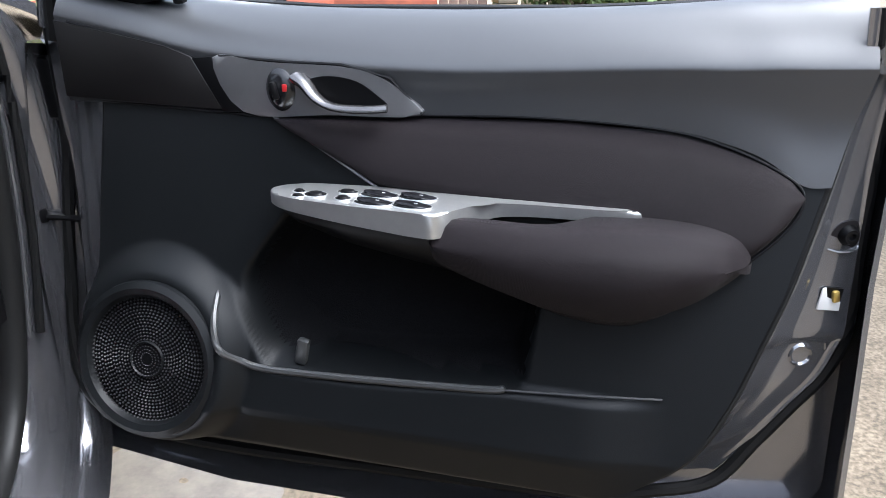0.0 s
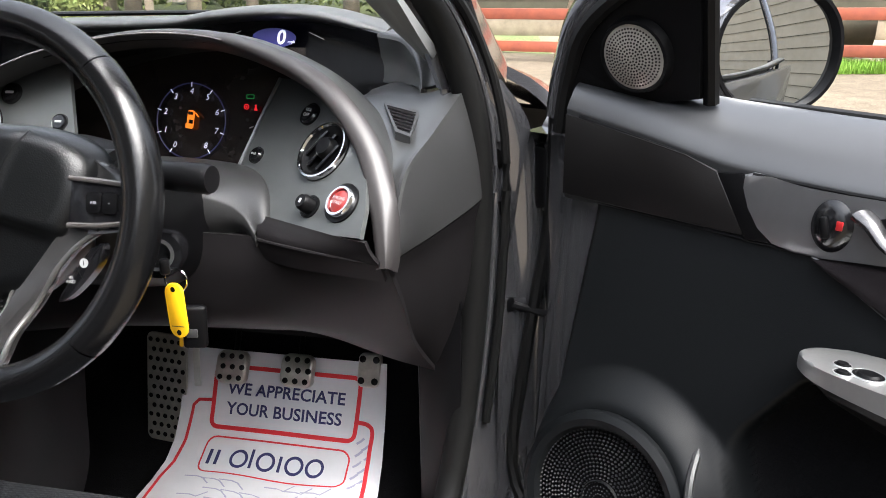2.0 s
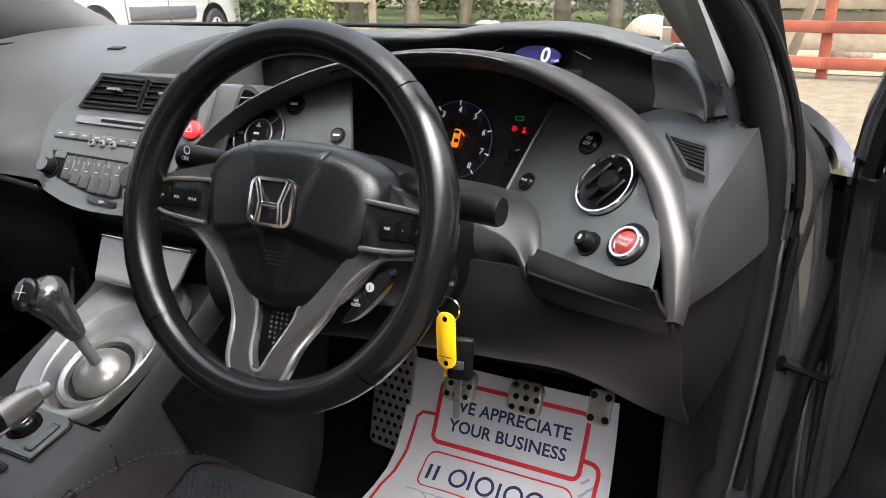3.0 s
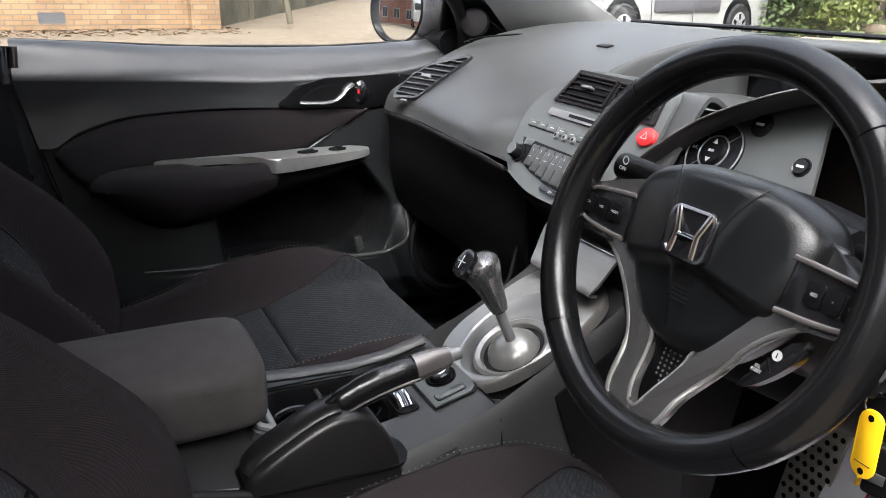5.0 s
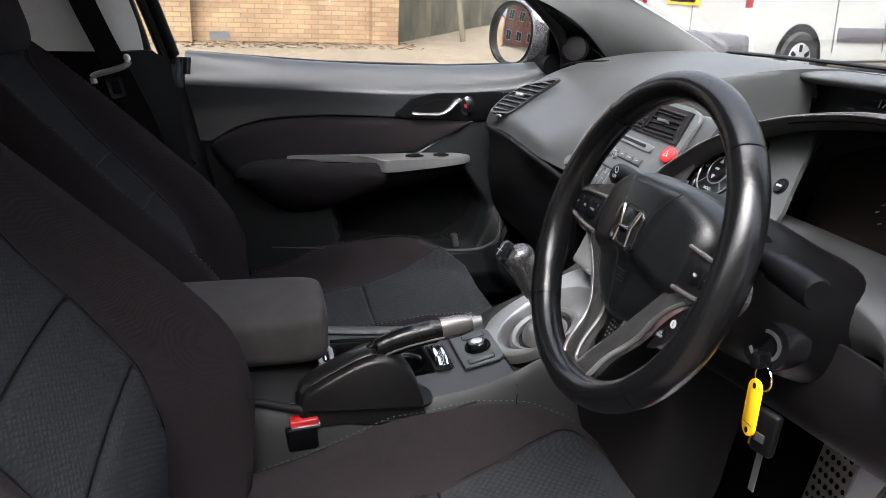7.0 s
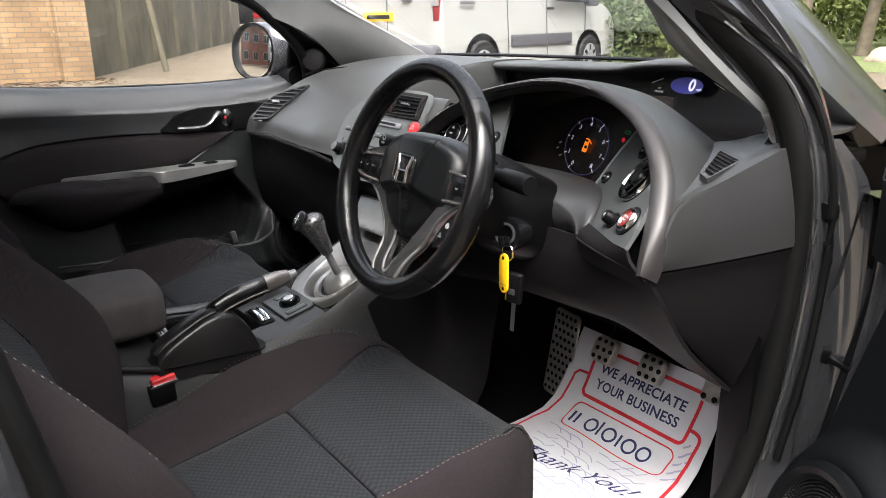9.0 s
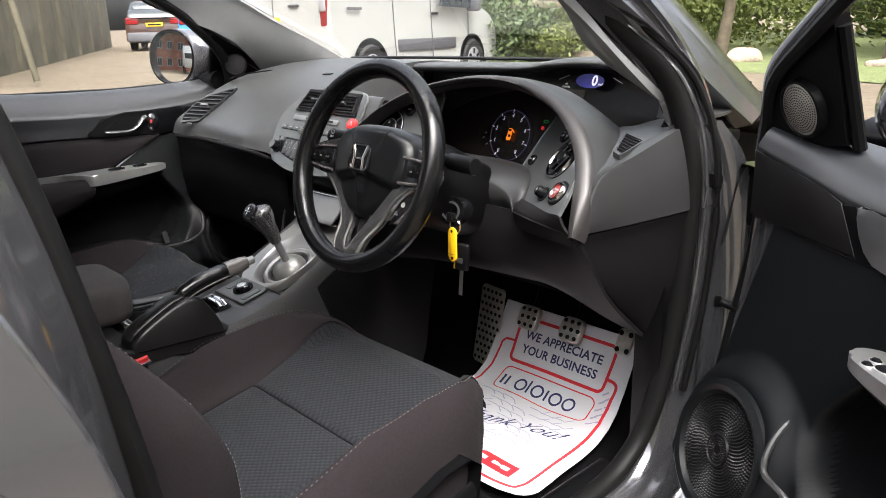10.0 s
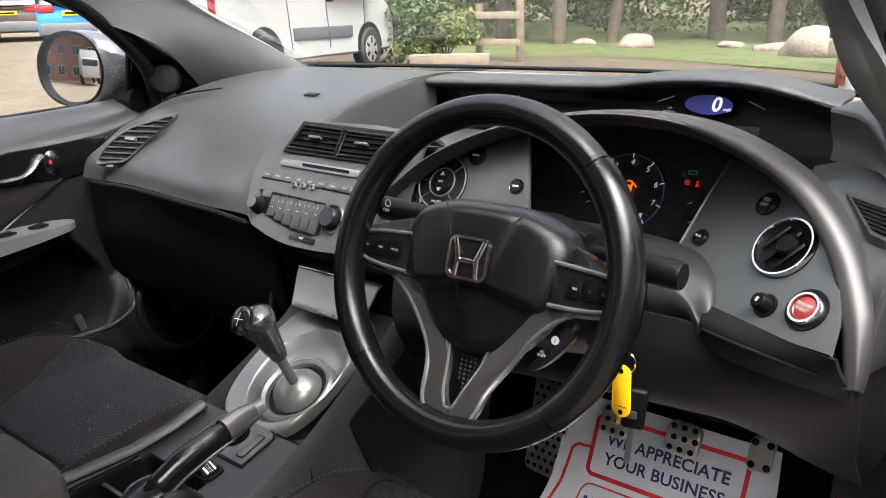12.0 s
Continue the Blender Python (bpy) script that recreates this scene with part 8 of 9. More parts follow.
part("shift_marks", merge(tube([cap_m @ Vector((-0.007, 0, 0.0052)), cap_m @ Vector((0.007, 0, 0.0052))], 0.0006, 5), merge(tube([cap_m @ Vector((-0.007, -0.008, 0.0040)), cap_m @ Vector((-0.007, 0.008, 0.0040))], 0.0006, 5), merge(tube([cap_m @ Vector((0, -0.009, 0.0050)), cap_m @ Vector((0, 0.009, 0.0050))], 0.0006, 5), tube([cap_m @ Vector((0.007, -0.008, 0.0040)), cap_m @ Vector((0.007, 0.008, 0.0040))], 0.0006, 5)))), INK, cap)

hb = thing("handbrake", "handbrake lever with black grip and dark silver shell", "handbrake", (0.11, 0.47, 0.60))
prof = [(p.y, p.z) for p in spline([(0, 0.408, 0.600), (0, 0.410, 0.630), (0, 0.420, 0.650), (0, 0.455, 0.672), (0, 0.492, 0.690), (0, 0.520, 0.696), (0, 0.544, 0.688), (0, 0.565, 0.662), (0, 0.580, 0.630), (0, 0.586, 0.600)], 4)]
rings = []
for sx_, k in ((-0.030, 0.90), (-0.026, 0.96), (-0.016, 1.0), (0.016, 1.0), (0.026, 0.965), (0.030, 0.90)):
    rings.append([Vector((0.106 + sx_, 0.498 + (y - 0.498) * (0.5 + 0.5 * k), 0.60 + (z - 0.60) * k)) for y, z in prof])
part("lever_shell", loft(rings), LEVER, hb, "dark satin lever shell", angle=70)
part("shell_spine", tube(spline([(0.106, 0.412, 0.640), (0.106, 0.425, 0.655), (0.106, 0.46, 0.675), (0.107, 0.492, 0.691), (0.109, 0.516, 0.698)], 5), [0.006] + [0.0125] * 19 + [0.014], 12, (1.45, 0.5)), LEVER, hb, "satin dark lever spine")
grip = spline([(0.109, 0.506, 0.684), (0.111, 0.524, 0.698), (0.112, 0.552, 0.709), (0.113, 0.585, 0.717), (0.113, 0.620, 0.7225)], 6)
part("grip", tube(grip, [0.0125] * 5 + [0.0140] * 5 + [0.0150] * 6 + [0.0140] * 5 + [0.0125] * 4, 18, (0.95, 1.22)), LEATHER, hb, "black leather grip")
part("grip_stripe", tube([p + Vector((0.0135, 0, -0.006)) for p in grip[4:23]], 0.0017, 8), HOODTRIM, hb, "thin silver stripe along the grip")
part("grip_tip", tube([(0.113, 0.606, 0.7215), (0.113, 0.632, 0.7255), (0.113, 0.650, 0.728)], [0.0148, 0.0138, 0.0105], 16, (0.95, 1.15)), HOODTRIM, hb, "satin silver grip end")
part("release_button", tube([(0.113, 0.648, 0.7278), (0.113, 0.664, 0.730)], [0.0085, 0.0078], 14), DIMSILVER, hb, "grey release button")
part("lever_slot", plate(rrect(0.070, 0.196, 0.03), 0.0035, pose(0.104, 0.500, con_z(0.5) + 0.001, -3)), BLACK, hb, smooth=False)

# ---- seat belts ----
bk = thing("belt_buckle", "seat belt buckle with a red release button", "seat belt", (0.126, 0.41, 0.58))
part("buckle_case", rbox((0.022, 0.042, 0.040), pose(0.1285, 0.4125, 0.584, 6, 8, 0), 0.005, 3), BLACK, bk, "black buckle case")
part("buckle_slot", rbox((0.025, 0.045, 0.005), pose(0.1305, 0.415, 0.604, 6, 8, 0), 0.002), CHROME, bk, "bright steel slot frame")
part("release", rbox((0.019, 0.038, 0.011), pose(0.1312, 0.4156, 0.6095, 6, 8, 0), 0.003, 3), RED, bk, "red release button")
pb = thing("passenger_belt", "black passenger seat belt with chrome tongue on the pillar", "seat belt", (-0.64, 0.05, 1.0))
part("webbing", surf([[(-0.552, 0.005 + d, 1.30), (-0.590, 0.055 + d, 1.13), (-0.604, 0.108 + d, 0.99), (-0.610, 0.155 + d, 0.86), (-0.612, 0.18 + d, 0.70), (-0.612, 0.19 + d, 0.5)] for d in (-0.024, 0.024)], 6, 2, 0.0015), RUBBER, pb, "black webbing")
tm = basis((-0.602, 0.096, 0.990), (0, 1, 0.25), (0, -0.25, 1), (1, 0, 0.1))
part("tongue", ringplate(rrect(0.030, 0.040, 0.004), rrect(0.016, 0.024, 0.002), 0.003, tm @ pose(-0.002, -0.028, 0.006)), CHROME, pb, "chrome belt tongue")
part("tongue_bar", tube(spline([tm @ Vector(p) for p in ((-0.038, -0.010, 0.008), (-0.034, 0.004, 0.009), (0.0, 0.006, 0.009), (0.032, 0.010, 0.009), (0.037, 0.022, 0.008), (0.033, 0.026, 0.006))], 5), 0.0062, 10), SILVER, pb, "satin steel tongue head")
part("belt_guide", rbox((0.02, 0.06, 0.05), pose(-0.560, 0.005, 1.29), 0.008), BLACK, pb)

# ---- outside: materials ----
GROUND = mat("tan_concrete", (0.155, 0.126, 0.089), 0.9, spec=0.2, color2=(0.120, 0.098, 0.071), vscale=1.3, bump=0.6, bscale=45, bump2=0.3, b2scale=3)
GRASS = mat("lawn", (0.075, 0.104, 0.029), 0.9, color2=(0.14, 0.158, 0.058), vscale=3, bump=0.8, bscale=40)
VANWHITE = mat("white_van_paint", (0.38, 0.385, 0.37), 0.3, coat=0.6, var=0.03, vscale=4)
BROWNPAINT = mat("brown_car_paint", (0.055, 0.030, 0.024), 0.3, coat=0.7, var=0.05)
BLUEPAINT = mat("blue_car_paint", (0.02, 0.19, 0.55), 0.3, coat=0.7, var=0.05)
CARGLASS = mat("dark_car_glass", (0.03, 0.035, 0.04), 0.08, var=0.1, vscale=3)
GREYTRIM = mat("grey_bumper_plastic", (0.09, 0.09, 0.10), 0.6, var=0.1)
TAIL = mat("tail_lamp", (0.26, 0.014, 0.016), 0.2, var=0.1, vscale=30)
PLATEY = mat("yellow_plate", (0.8, 0.52, 0.02), 0.5, var=0.04)
TYRE = mat("tyre", (0.02, 0.02, 0.02), 0.8, var=0.2, vscale=20)
HUBCAP = mat("hubcap", (0.5, 0.5, 0.52), 0.4, metal=0.6, var=0.1)
OLDWOOD = mat("weathered_wood", (0.34, 0.28, 0.20), 0.85, color2=(0.22, 0.18, 0.13), vscale=7, bump=0.4, bscale=30, rnd=0.2)
REDWOOD = mat("red_stained_wood", (0.30, 0.075, 0.035), 0.75, color2=(0.20, 0.05, 0.03), vscale=6, bump=0.3, bscale=40, rnd=0.12)
PURPLEWOOD = mat("faded_maroon_boards", (0.20, 0.11, 0.09), 0.8, color2=(0.28, 0.20, 0.17), vscale=3, bump=0.4, bscale=25, rnd=0.1)
BARK = mat("bark", (0.09, 0.07, 0.05), 0.95, color2=(0.16, 0.13, 0.09), vscale=8, bump=0.8, bscale=20)
STONE = mat("tan_boulder", (0.40, 0.31, 0.23), 0.9, color2=(0.30, 0.24, 0.19), vscale=5, bump=0.6, bscale=14)
LEAF = mat("leaves", (0.083, 0.116, 0.025), 0.7, color2=(0.18, 0.20, 0.05), vscale=1.2, rnd=0.0)
LEAF2 = mat("dark_leaves", (0.05, 0.085, 0.025), 0.7, color2=(0.11, 0.15, 0.04), vscale=1.5)
CONCRETE = mat("mossy_concrete", (0.125, 0.110, 0.075), 0.9, color2=(0.055, 0.052, 0.033), vscale=1.4, bump=0.5, bscale=25)
BLOCKW = mat("pale_block_wall", (0.42, 0.38, 0.30), 0.9, color2=(0.33, 0.30, 0.23), vscale=2, bump=0.4, bscale=30)
DIRT = mat("dry_soil", (0.24, 0.19, 0.13), 0.95, color2=(0.16, 0.13, 0.09), vscale=3, bump=0.8, bscale=25)


def speckle(m, scale, lo, hi, detail=4):
    """Multiplies a material's colour by a finer noise."""
    n, l = m.node_tree.nodes, m.node_tree.links
    p = n["Principled BSDF"]
    src = p.inputs["Base Color"].links[0].from_socket
    tc = n.new("ShaderNodeTexCoord")
    no = n.new("ShaderNodeTexNoise")
    no.inputs["Scale"].default_value, no.inputs["Detail"].default_value = scale, detail
    l.new(tc.outputs["Object"], no.inputs["Vector"])
    mr = n.new("ShaderNodeMapRange")
    mr.inputs[1].default_value, mr.inputs[2].default_value, mr.inputs[3].default_value, mr.inputs[4].default_value = 0.35, 0.65, lo, hi
    l.new(no.outputs[0], mr.inputs[0])
    mx = n.new("ShaderNodeMix")
    mx.data_type, mx.blend_type = "RGBA", "MULTIPLY"
    mx.inputs[0].default_value = 1.0
    l.new(src, mx.inputs[6])
    l.new(mr.outputs[0], mx.inputs[7])
    l.new(mx.outputs[2], p.inputs["Base Color"])


speckle(GROUND, 90, 0.55, 1.2, 6)
speckle(GROUND, 9, 0.8, 1.1)
speckle(GRASS, 30, 0.5, 1.3)
speckle(STONE, 25, 0.7, 1.15)
speckle(DIRT, 40, 0.6, 1.2)


def brick_mat(name, a, b_, mortar, bw, bh):
    m = mat(name, a, 0.9, bump=0.0)
    n, l = m.node_tree.nodes, m.node_tree.links
    p = n["Principled BSDF"]
    tc = n.new("ShaderNodeTexCoord")
    br = n.new("ShaderNodeTexBrick")
    br.inputs["Color1"].default_value, br.inputs["Color2"].default_value, br.inputs["Mortar"].default_value = (*a, 1), (*b_, 1), (*mortar, 1)
    br.inputs["Scale"].default_value = 1.0
    br.inputs["Brick Width"].default_value, br.inputs["Row Height"].default_value, br.inputs["Mortar Size"].default_value = bw, bh, 0.008
    mp = n.new("ShaderNodeSeparateXYZ")
    cb = n.new("ShaderNodeCombineXYZ")
    l.new(tc.outputs["Object"], mp.inputs[0])
    l.new(mp.outputs["Y"], cb.inputs["X"])
    l.new(mp.outputs["Z"], cb.inputs["Y"])
    l.new(cb.outputs[0], br.inputs["Vector"])
    no = n.new("ShaderNodeTexNoise")
    no.inputs["Scale"].default_value, no.inputs["Detail"].default_value = 1.3, 5
    l.new(tc.outputs["Object"], no.inputs["Vector"])
    mx = n.new("ShaderNodeMix")
    mx.data_type, mx.blend_type = "RGBA", "MULTIPLY"
    mr = n.new("ShaderNodeMapRange")
    mr.inputs[1].default_value, mr.inputs[2].default_value, mr.inputs[3].default_value, mr.inputs[4].default_value = 0.3, 0.7, 0.6, 1.15
    l.new(no.outputs[0], mr.inputs[0])
    mx.inputs[0].default_value = 1.0
    l.new(br.outputs["Color"], mx.inputs[6])
    l.new(mr.outputs[0], mx.inputs[7])
    l.new(mx.outputs[2], p.inputs["Base Color"])
    bp = n.new("ShaderNodeBump")
    bp.inputs["Strength"].default_value, bp.inputs["Distance"].default_value, bp.invert = 0.6, 0.008, True
    l.new(br.outputs["Fac"], bp.inputs["Height"])
    l.new(bp.outputs[0], p.inputs["Normal"])
    return m


BRICK = brick_mat("yellow_brick", (0.30, 0.195, 0.100), (0.235, 0.145, 0.075), (0.15, 0.125, 0.095), 0.225, 0.075)
REDBRICK = brick_mat("red_brick", (0.33, 0.11, 0.06), (0.26, 0.08, 0.05), (0.25, 0.21, 0.18), 0.225, 0.075)


def gz(x, y):
    """Height of the yard, which rises gently away from the car."""
    r = math.hypot(x, y - 0.8)
    t = min(1, max(0, (r - 2.0) / 9.0))
    return 0.30 * t * t * (3 - 2 * t) + 0.012 * max(0, min(r, 40) - 11)


rad = [0, 0.8, 1.6, 2.4, 3.2, 4.2, 5.5, 7, 9, 11, 14, 18, 24, 32, 42, 60, 100, 200, 500, 1500]
rows = [[Vector((r * math.cos(a), 0.8 + r * math.sin(a), gz(r * math.cos(a), 0.8 + r * math.sin(a)))) for a in [2 * math.pi * i / 72 for i in range(72)]] for r in rad[1:]]
b = skin(rows, close_u=True)
inner = list(b.verts)[:72]
c0 = b.verts.new((0, 0.8, 0))
for i in range(72):
    b.faces.new((c0, inner[i], inner[(i + 1) % 72]))
tagged(part("ground", b, GROUND, smooth=True), "pale tan concrete yard, stained and dusty", "ground", kind="structure")


def patch(name, outline, material, lift, label, cat, n=3):
    """A flat cover laid on the ground inside an outline."""
    b_ = bmesh.new()
    cx_, cy_ = sum(p[0] for p in outline) / len(outline), sum(p[1] for p in outline) / len(outline)
    rows_ = []
    for k in (0.05, 0.35, 0.65, 0.9, 1.0):
        rows_.append([Vector((cx_ + (x - cx_) * k, cy_ + (y - cy_) * k, gz(cx_ + (x - cx_) * k, cy_ + (y - cy_) * k) + lift * (1 if k < 1 else 0.2))) for x, y in outline])
    return tagged(part(name, skin(rows_, close_u=True, bm=b_), material), label, cat, kind="structure")


lawn = [(p.x, p.y) for p in spline([(-4.8, 12.0, 0), (-2, 10.9, 0), (0.5, 9.9, 0), (1.6, 12, 0), (2, 20, 0), (-4, 30, 0), (-16, 28, 0), (-14, 16, 0), (-8, 11.5, 0)], 8, True)]
patch("lawn", lawn, GRASS, 0.03, "sunlit rough green lawn beyond the yard", "lawn")
bank = [(p.x, p.y) for p in spline([(0.2, 9.9, 0), (2.5, 9.6, 0), (4.2, 9.1, 0), (6, 10, 0), (6, 14, 0), (0, 14, 0)], 8, True)]
patch("soil_bank", bank, DIRT, 0.04, "dry soil behind the red fence", "soil")
stain = [(p.x, p.y) for p in spline([(0.75, 1.30, 0), (0.95, 1.22, 0), (1.10, 1.30, 0), (1.02, 1.48, 0), (0.88, 1.60, 0), (0.72, 1.50, 0)], 6, True)]
patch("damp_stain", stain, mat("damp_concrete", (0.075, 0.066, 0.055), 0.6, color2=(0.15, 0.13, 0.105), vscale=14, bump=0.4, bscale=60), 0.002, "dark damp stain on the concrete", "stain")

# ---- walls ----
def wall_run(name, x0, y0, x1, y1, h, th, material, label, cat, base=None):
    d = Vector((x1 - x0, y1 - y0, 0))
    L = d.length
    m = basis((x0, y0, min(gz(x0, y0), gz(x1, y1)) - 0.3), (-d.y, d.x, 0), d, (0, 0, 1))
    b_ = rbox((th, L, h + 0.3), pose(0, L / 2, (h + 0.3) / 2), 0.01, 1)
    me_ob = part(name, b_, material)
    me_ob.matrix_world = m
    return tagged(me_ob, label, cat, kind="structure"), m


_w, mwall = wall_run("wall_west", -11.6, -14.0, -12.3, 2.6, 2.7, 0.24, BRICK, "yellow stock brick boundary wall", "wall")
for yy in (3.6, 8.4, 13.2, 16.5):
    p_ = part("brick_pier", rbox((0.42, 0.46, 3.1), pose(-0.12, yy, 1.5), 0.01, 1), BRICK)
    p_.matrix_world = mwall
    tagged(p_, "yellow brick pier on the wall", "pier", kind="structure")
d = Vector((-29.0 + 12.3, 11.6 - 2.6, 0))
for i in range(8):
    a0, a1 = i / 8, (i + 1) / 8 - 0.012
    wall_run("concrete_fence", -12.3 + d.x * a0, 2.6 + d.y * a0, -12.3 + d.x * a1, 2.6 + d.y * a1, 2.6, 0.10, CONCRETE, "mossy concrete fence panels", "wall")
    q = part("fence_post", rbox((0.20, 0.20, 2.9), pose(-12.3 + d.x * a0, 2.55 + d.y * a0, gz(-12.3 + d.x * a0, 2.6 + d.y * a0) + 1.3, 0, 0, 30), 0.01, 1), CONCRETE)
    tagged(q, "mossy concrete fence post", "post", kind="structure")
_bw, _ = wall_run("wall_east", 4.6, -13.0, 5.0, 2.2, 4.0, 0.22, BLOCKW, "tall pale block wall of a building beside the yard", "wall")
for k in range(18):
    b = rbox((0.012, 15.0, 0.012), pose(4.80 - 0.112, -5.4, 0.2 + k * 0.225, 0, 0, -1.507), 0)
    tagged(part("block_joint", b, CONCRETE, smooth=False), "recessed block wall joint", "joint", kind="structure")
# leaning steel post by the wall
pst = thing("leaning_post", "leaning grey steel post beside the wall", "post", (-12.0, 3.85, 0.45))
part("post_shaft", tube([(-12.0, 3.85, 0.4), (-12.15, 3.55, 2.8)], 0.05, 10), CONCRETE, pst)
ld = thing("scaffold_pole", "white pole with an orange clamp against the block wall", "pole", (4.5, 0.2, 0))
part("pole_shaft", tube([(4.45, -0.1, 0.0), (4.70, -0.2, 4.2)], 0.05, 10), VANWHITE, ld)
part("clamp", rbox((0.20, 0.30, 0.08), pose(4.55, -0.15, 1.5), 0.02), PLATEY, ld, "orange clamp")

# ---- vehicles ----
def wheel_at(parent, c, axis, r=0.315, wdt=0.19, name="wheel"):
    m = facing(c, axis, (0, 0, 1))
    ty = part(name, lathe([(r * 0.62, wdt * 0.45), (r * 0.92, wdt * 0.5), (r, wdt * 0.35), (r, -wdt * 0.35), (r * 0.92, -wdt * 0.5), (r * 0.62, -wdt * 0.45)], m, 32), TYRE, parent, "black tyre with hubcap")
    part("hubcap", lathe([(r * 0.66, wdt * 0.40), (r * 0.60, wdt * 0.47), (r * 0.2, wdt * 0.50), (0, wdt * 0.52)], m, 28), HUBCAP, ty, "silver hubcap")
    for i in range(6):
        a = 2 * math.pi * i / 6
        part("hubcap_slot", rbox((r * 0.16, r * 0.26, 0.01), m @ pose(0, 0, wdt * 0.485, 0, 0, math.degrees(a)) @ pose(0, r * 0.42, 0), 0.004), BLACK, ty)
    return ty


def extrude_side(profile, half, m, crown=0.06, inset=0.0):
    """A body from its side outline, drawn across its width with rounded shoulders."""
    k = len(profile)
    cz = sum(p[1] for p in profile) / k
    cx_ = sum(p[0] for p in profile) / k
    rings_ = []
    for y, s in ((-half, 0.94), (-half + 0.06, 0.985), (-half + 0.18, 1.0), (half - 0.18, 1.0), (half - 0.06, 0.985), (half, 0.94)):
        rings_.append([m @ Vector((cx_ + (x - cx_) * (0.985 if s < 0.95 else 1), y * (1 - 0.11 * max(0, (z - 0.95)) / 0.9), cz + (z - cz) * s)) for x, z in profile])
    return loft(rings_)


# the car's own wheels and closed rear end
for x_, y_ in ((0.80, 1.95), (-0.80, 1.95), (0.80, -1.0), (-0.80, -1.0)):
    wheel_at(car, Vector((x_, y_, 0.31)), Vector((1 if x_ > 0 else -1, 0, 0)), 0.31, 0.20)
part("nose", surf([[(x, y - 0.25 * (x / 0.8) ** 2, z) for x in (-0.80, -0.4, 0, 0.4, 0.80)] for y, z in ((2.44, 0.80), (2.52, 0.62), (2.52, 0.42), (2.44, 0.26))], 4, 4, 0.02), PAINT, car, "grey front bumper")
part("tailgate", surf([[(x, y + 0.10 * (x / 0.7) ** 2, z) for x in (-0.70, -0.35, 0, 0.35, 0.70)] for y, z in ((-1.62, 1.02), (-1.72, 0.85), (-1.74, 0.55), (-1.68, 0.28))], 4, 4, 0.02), PAINT, car, "grey tailgate and rear bumper")
part("rear_glass", surf([[(x, y, z - 0.04 * (x / 0.6) ** 2) for x in (-0.60, 0, 0.60)] for y, z in ((-1.0, 1.455), (-1.35, 1.30), (-1.62, 1.03))], 4, 3, 0.006), GLASS, car, "sloping rear window").visible_shadow = False
for s_ in (-1, 1):
    part("rear_quarter", surf([[(x * s_, y, z) for y in (-1.08, -1.4, -1.70)] for x, z in ((0.84, 0.30), (0.85, 0.75), (0.76, 1.05))], 4, 4, 0.03), PAINT, car, "grey rear quarter panel")
    part("rear_pillar", surf([[(0.72 * s_, -1.10, 1.15), (0.66 * s_, -1.62, 1.02)], [(0.62 * s_, -1.0, 1.42), (0.61 * s_, -1.30, 1.30)]], 3, 3, 0.03), PAINT, car)


van = thing("white_van", "white panel van with grey rubbing strip parked on the yard", "van", (-6.9, 7.6, 0.30))
vd = Vector((-0.75, 2.76, 0)).normalized()
right_ = Vector((vd.y, -vd.x, 0))
# local axes: x forward from the rear wheel, y to the side that faces the car, z up
VM = Matrix(((vd.x, right_.x, 0, -6.72 - right_.x * 0.78), (vd.y, right_.y, 0, 6.30 - right_.y * 0.78), (0, 0, 1, 0.285), (0, 0, 0, 1)))
side = [(p.x, p.z) for p in spline([(-0.78, 0, 0.35), (-0.80, 0, 0.9), (-0.76, 0, 1.55), (-0.62, 0, 1.80), (0.4, 0, 1.83), (1.45, 0, 1.82), (2.05, 0, 1.70), (2.75, 0, 1.22), (3.25, 0, 1.05), (3.52, 0, 0.80), (3.56, 0, 0.45), (3.40, 0, 0.28), (1.4, 0, 0.26), (-0.6, 0, 0.28)], 5, True)]
body = part("van_body", extrude_side(side, 0.90, VM), VANWHITE, van, "white painted van body", angle=50)
for x in (0.0, 2.73):
    arch = [(0.40 * math.cos(radians(a)), 0.40 * math.sin(radians(a))) for a in range(0, 181, 10)] + [(-0.40, -0.12), (0.40, -0.12)]
    for sd in (0.888, -0.90):
        part("wheel_arch", plate(arch, 0.012 if sd > 0 else 0.012, VM @ Matrix.Translation((x, sd, 0.315)) @ pose(0, 0, 0, 90) @ Matrix.Diagonal((1, 1, -1 if sd > 0 else 1, 1))), BLACK, van, smooth=False)
        wheel_at(van, VM @ Vector((x, sd * 0.94, 0.315)), right_ * (1 if sd > 0 else -1))
part("rubbing_strip", rbox((1.55, 0.03, 0.16), VM @ pose(1.42, 0.900, 0.60), 0.012), GREYTRIM, van, "grey rubbing strip")
part("sill_strip", rbox((1.9, 0.03, 0.10), VM @ pose(1.36, 0.875, 0.33), 0.012), GREYTRIM, van)
part("rear_bumper", rbox((0.30, 1.72, 0.28), VM @ pose(-0.72, 0.0, 0.44), 0.05), GREYTRIM, van, "grey rear bumper")
part("front_bumper", rbox((0.35, 1.74, 0.30), VM @ pose(3.40, 0.0, 0.42), 0.08), GREYTRIM, van)
part("side_window", plate([(1.62, 1.12), (2.62, 1.10), (2.50, 1.28), (2.02, 1.58), (1.66, 1.60)], 0.012, VM @ Matrix.Translation((0, 0.862, 0)) @ pose(0, 0, 0, 90)), CARGLASS, van, "dark cab door window", smooth=False)
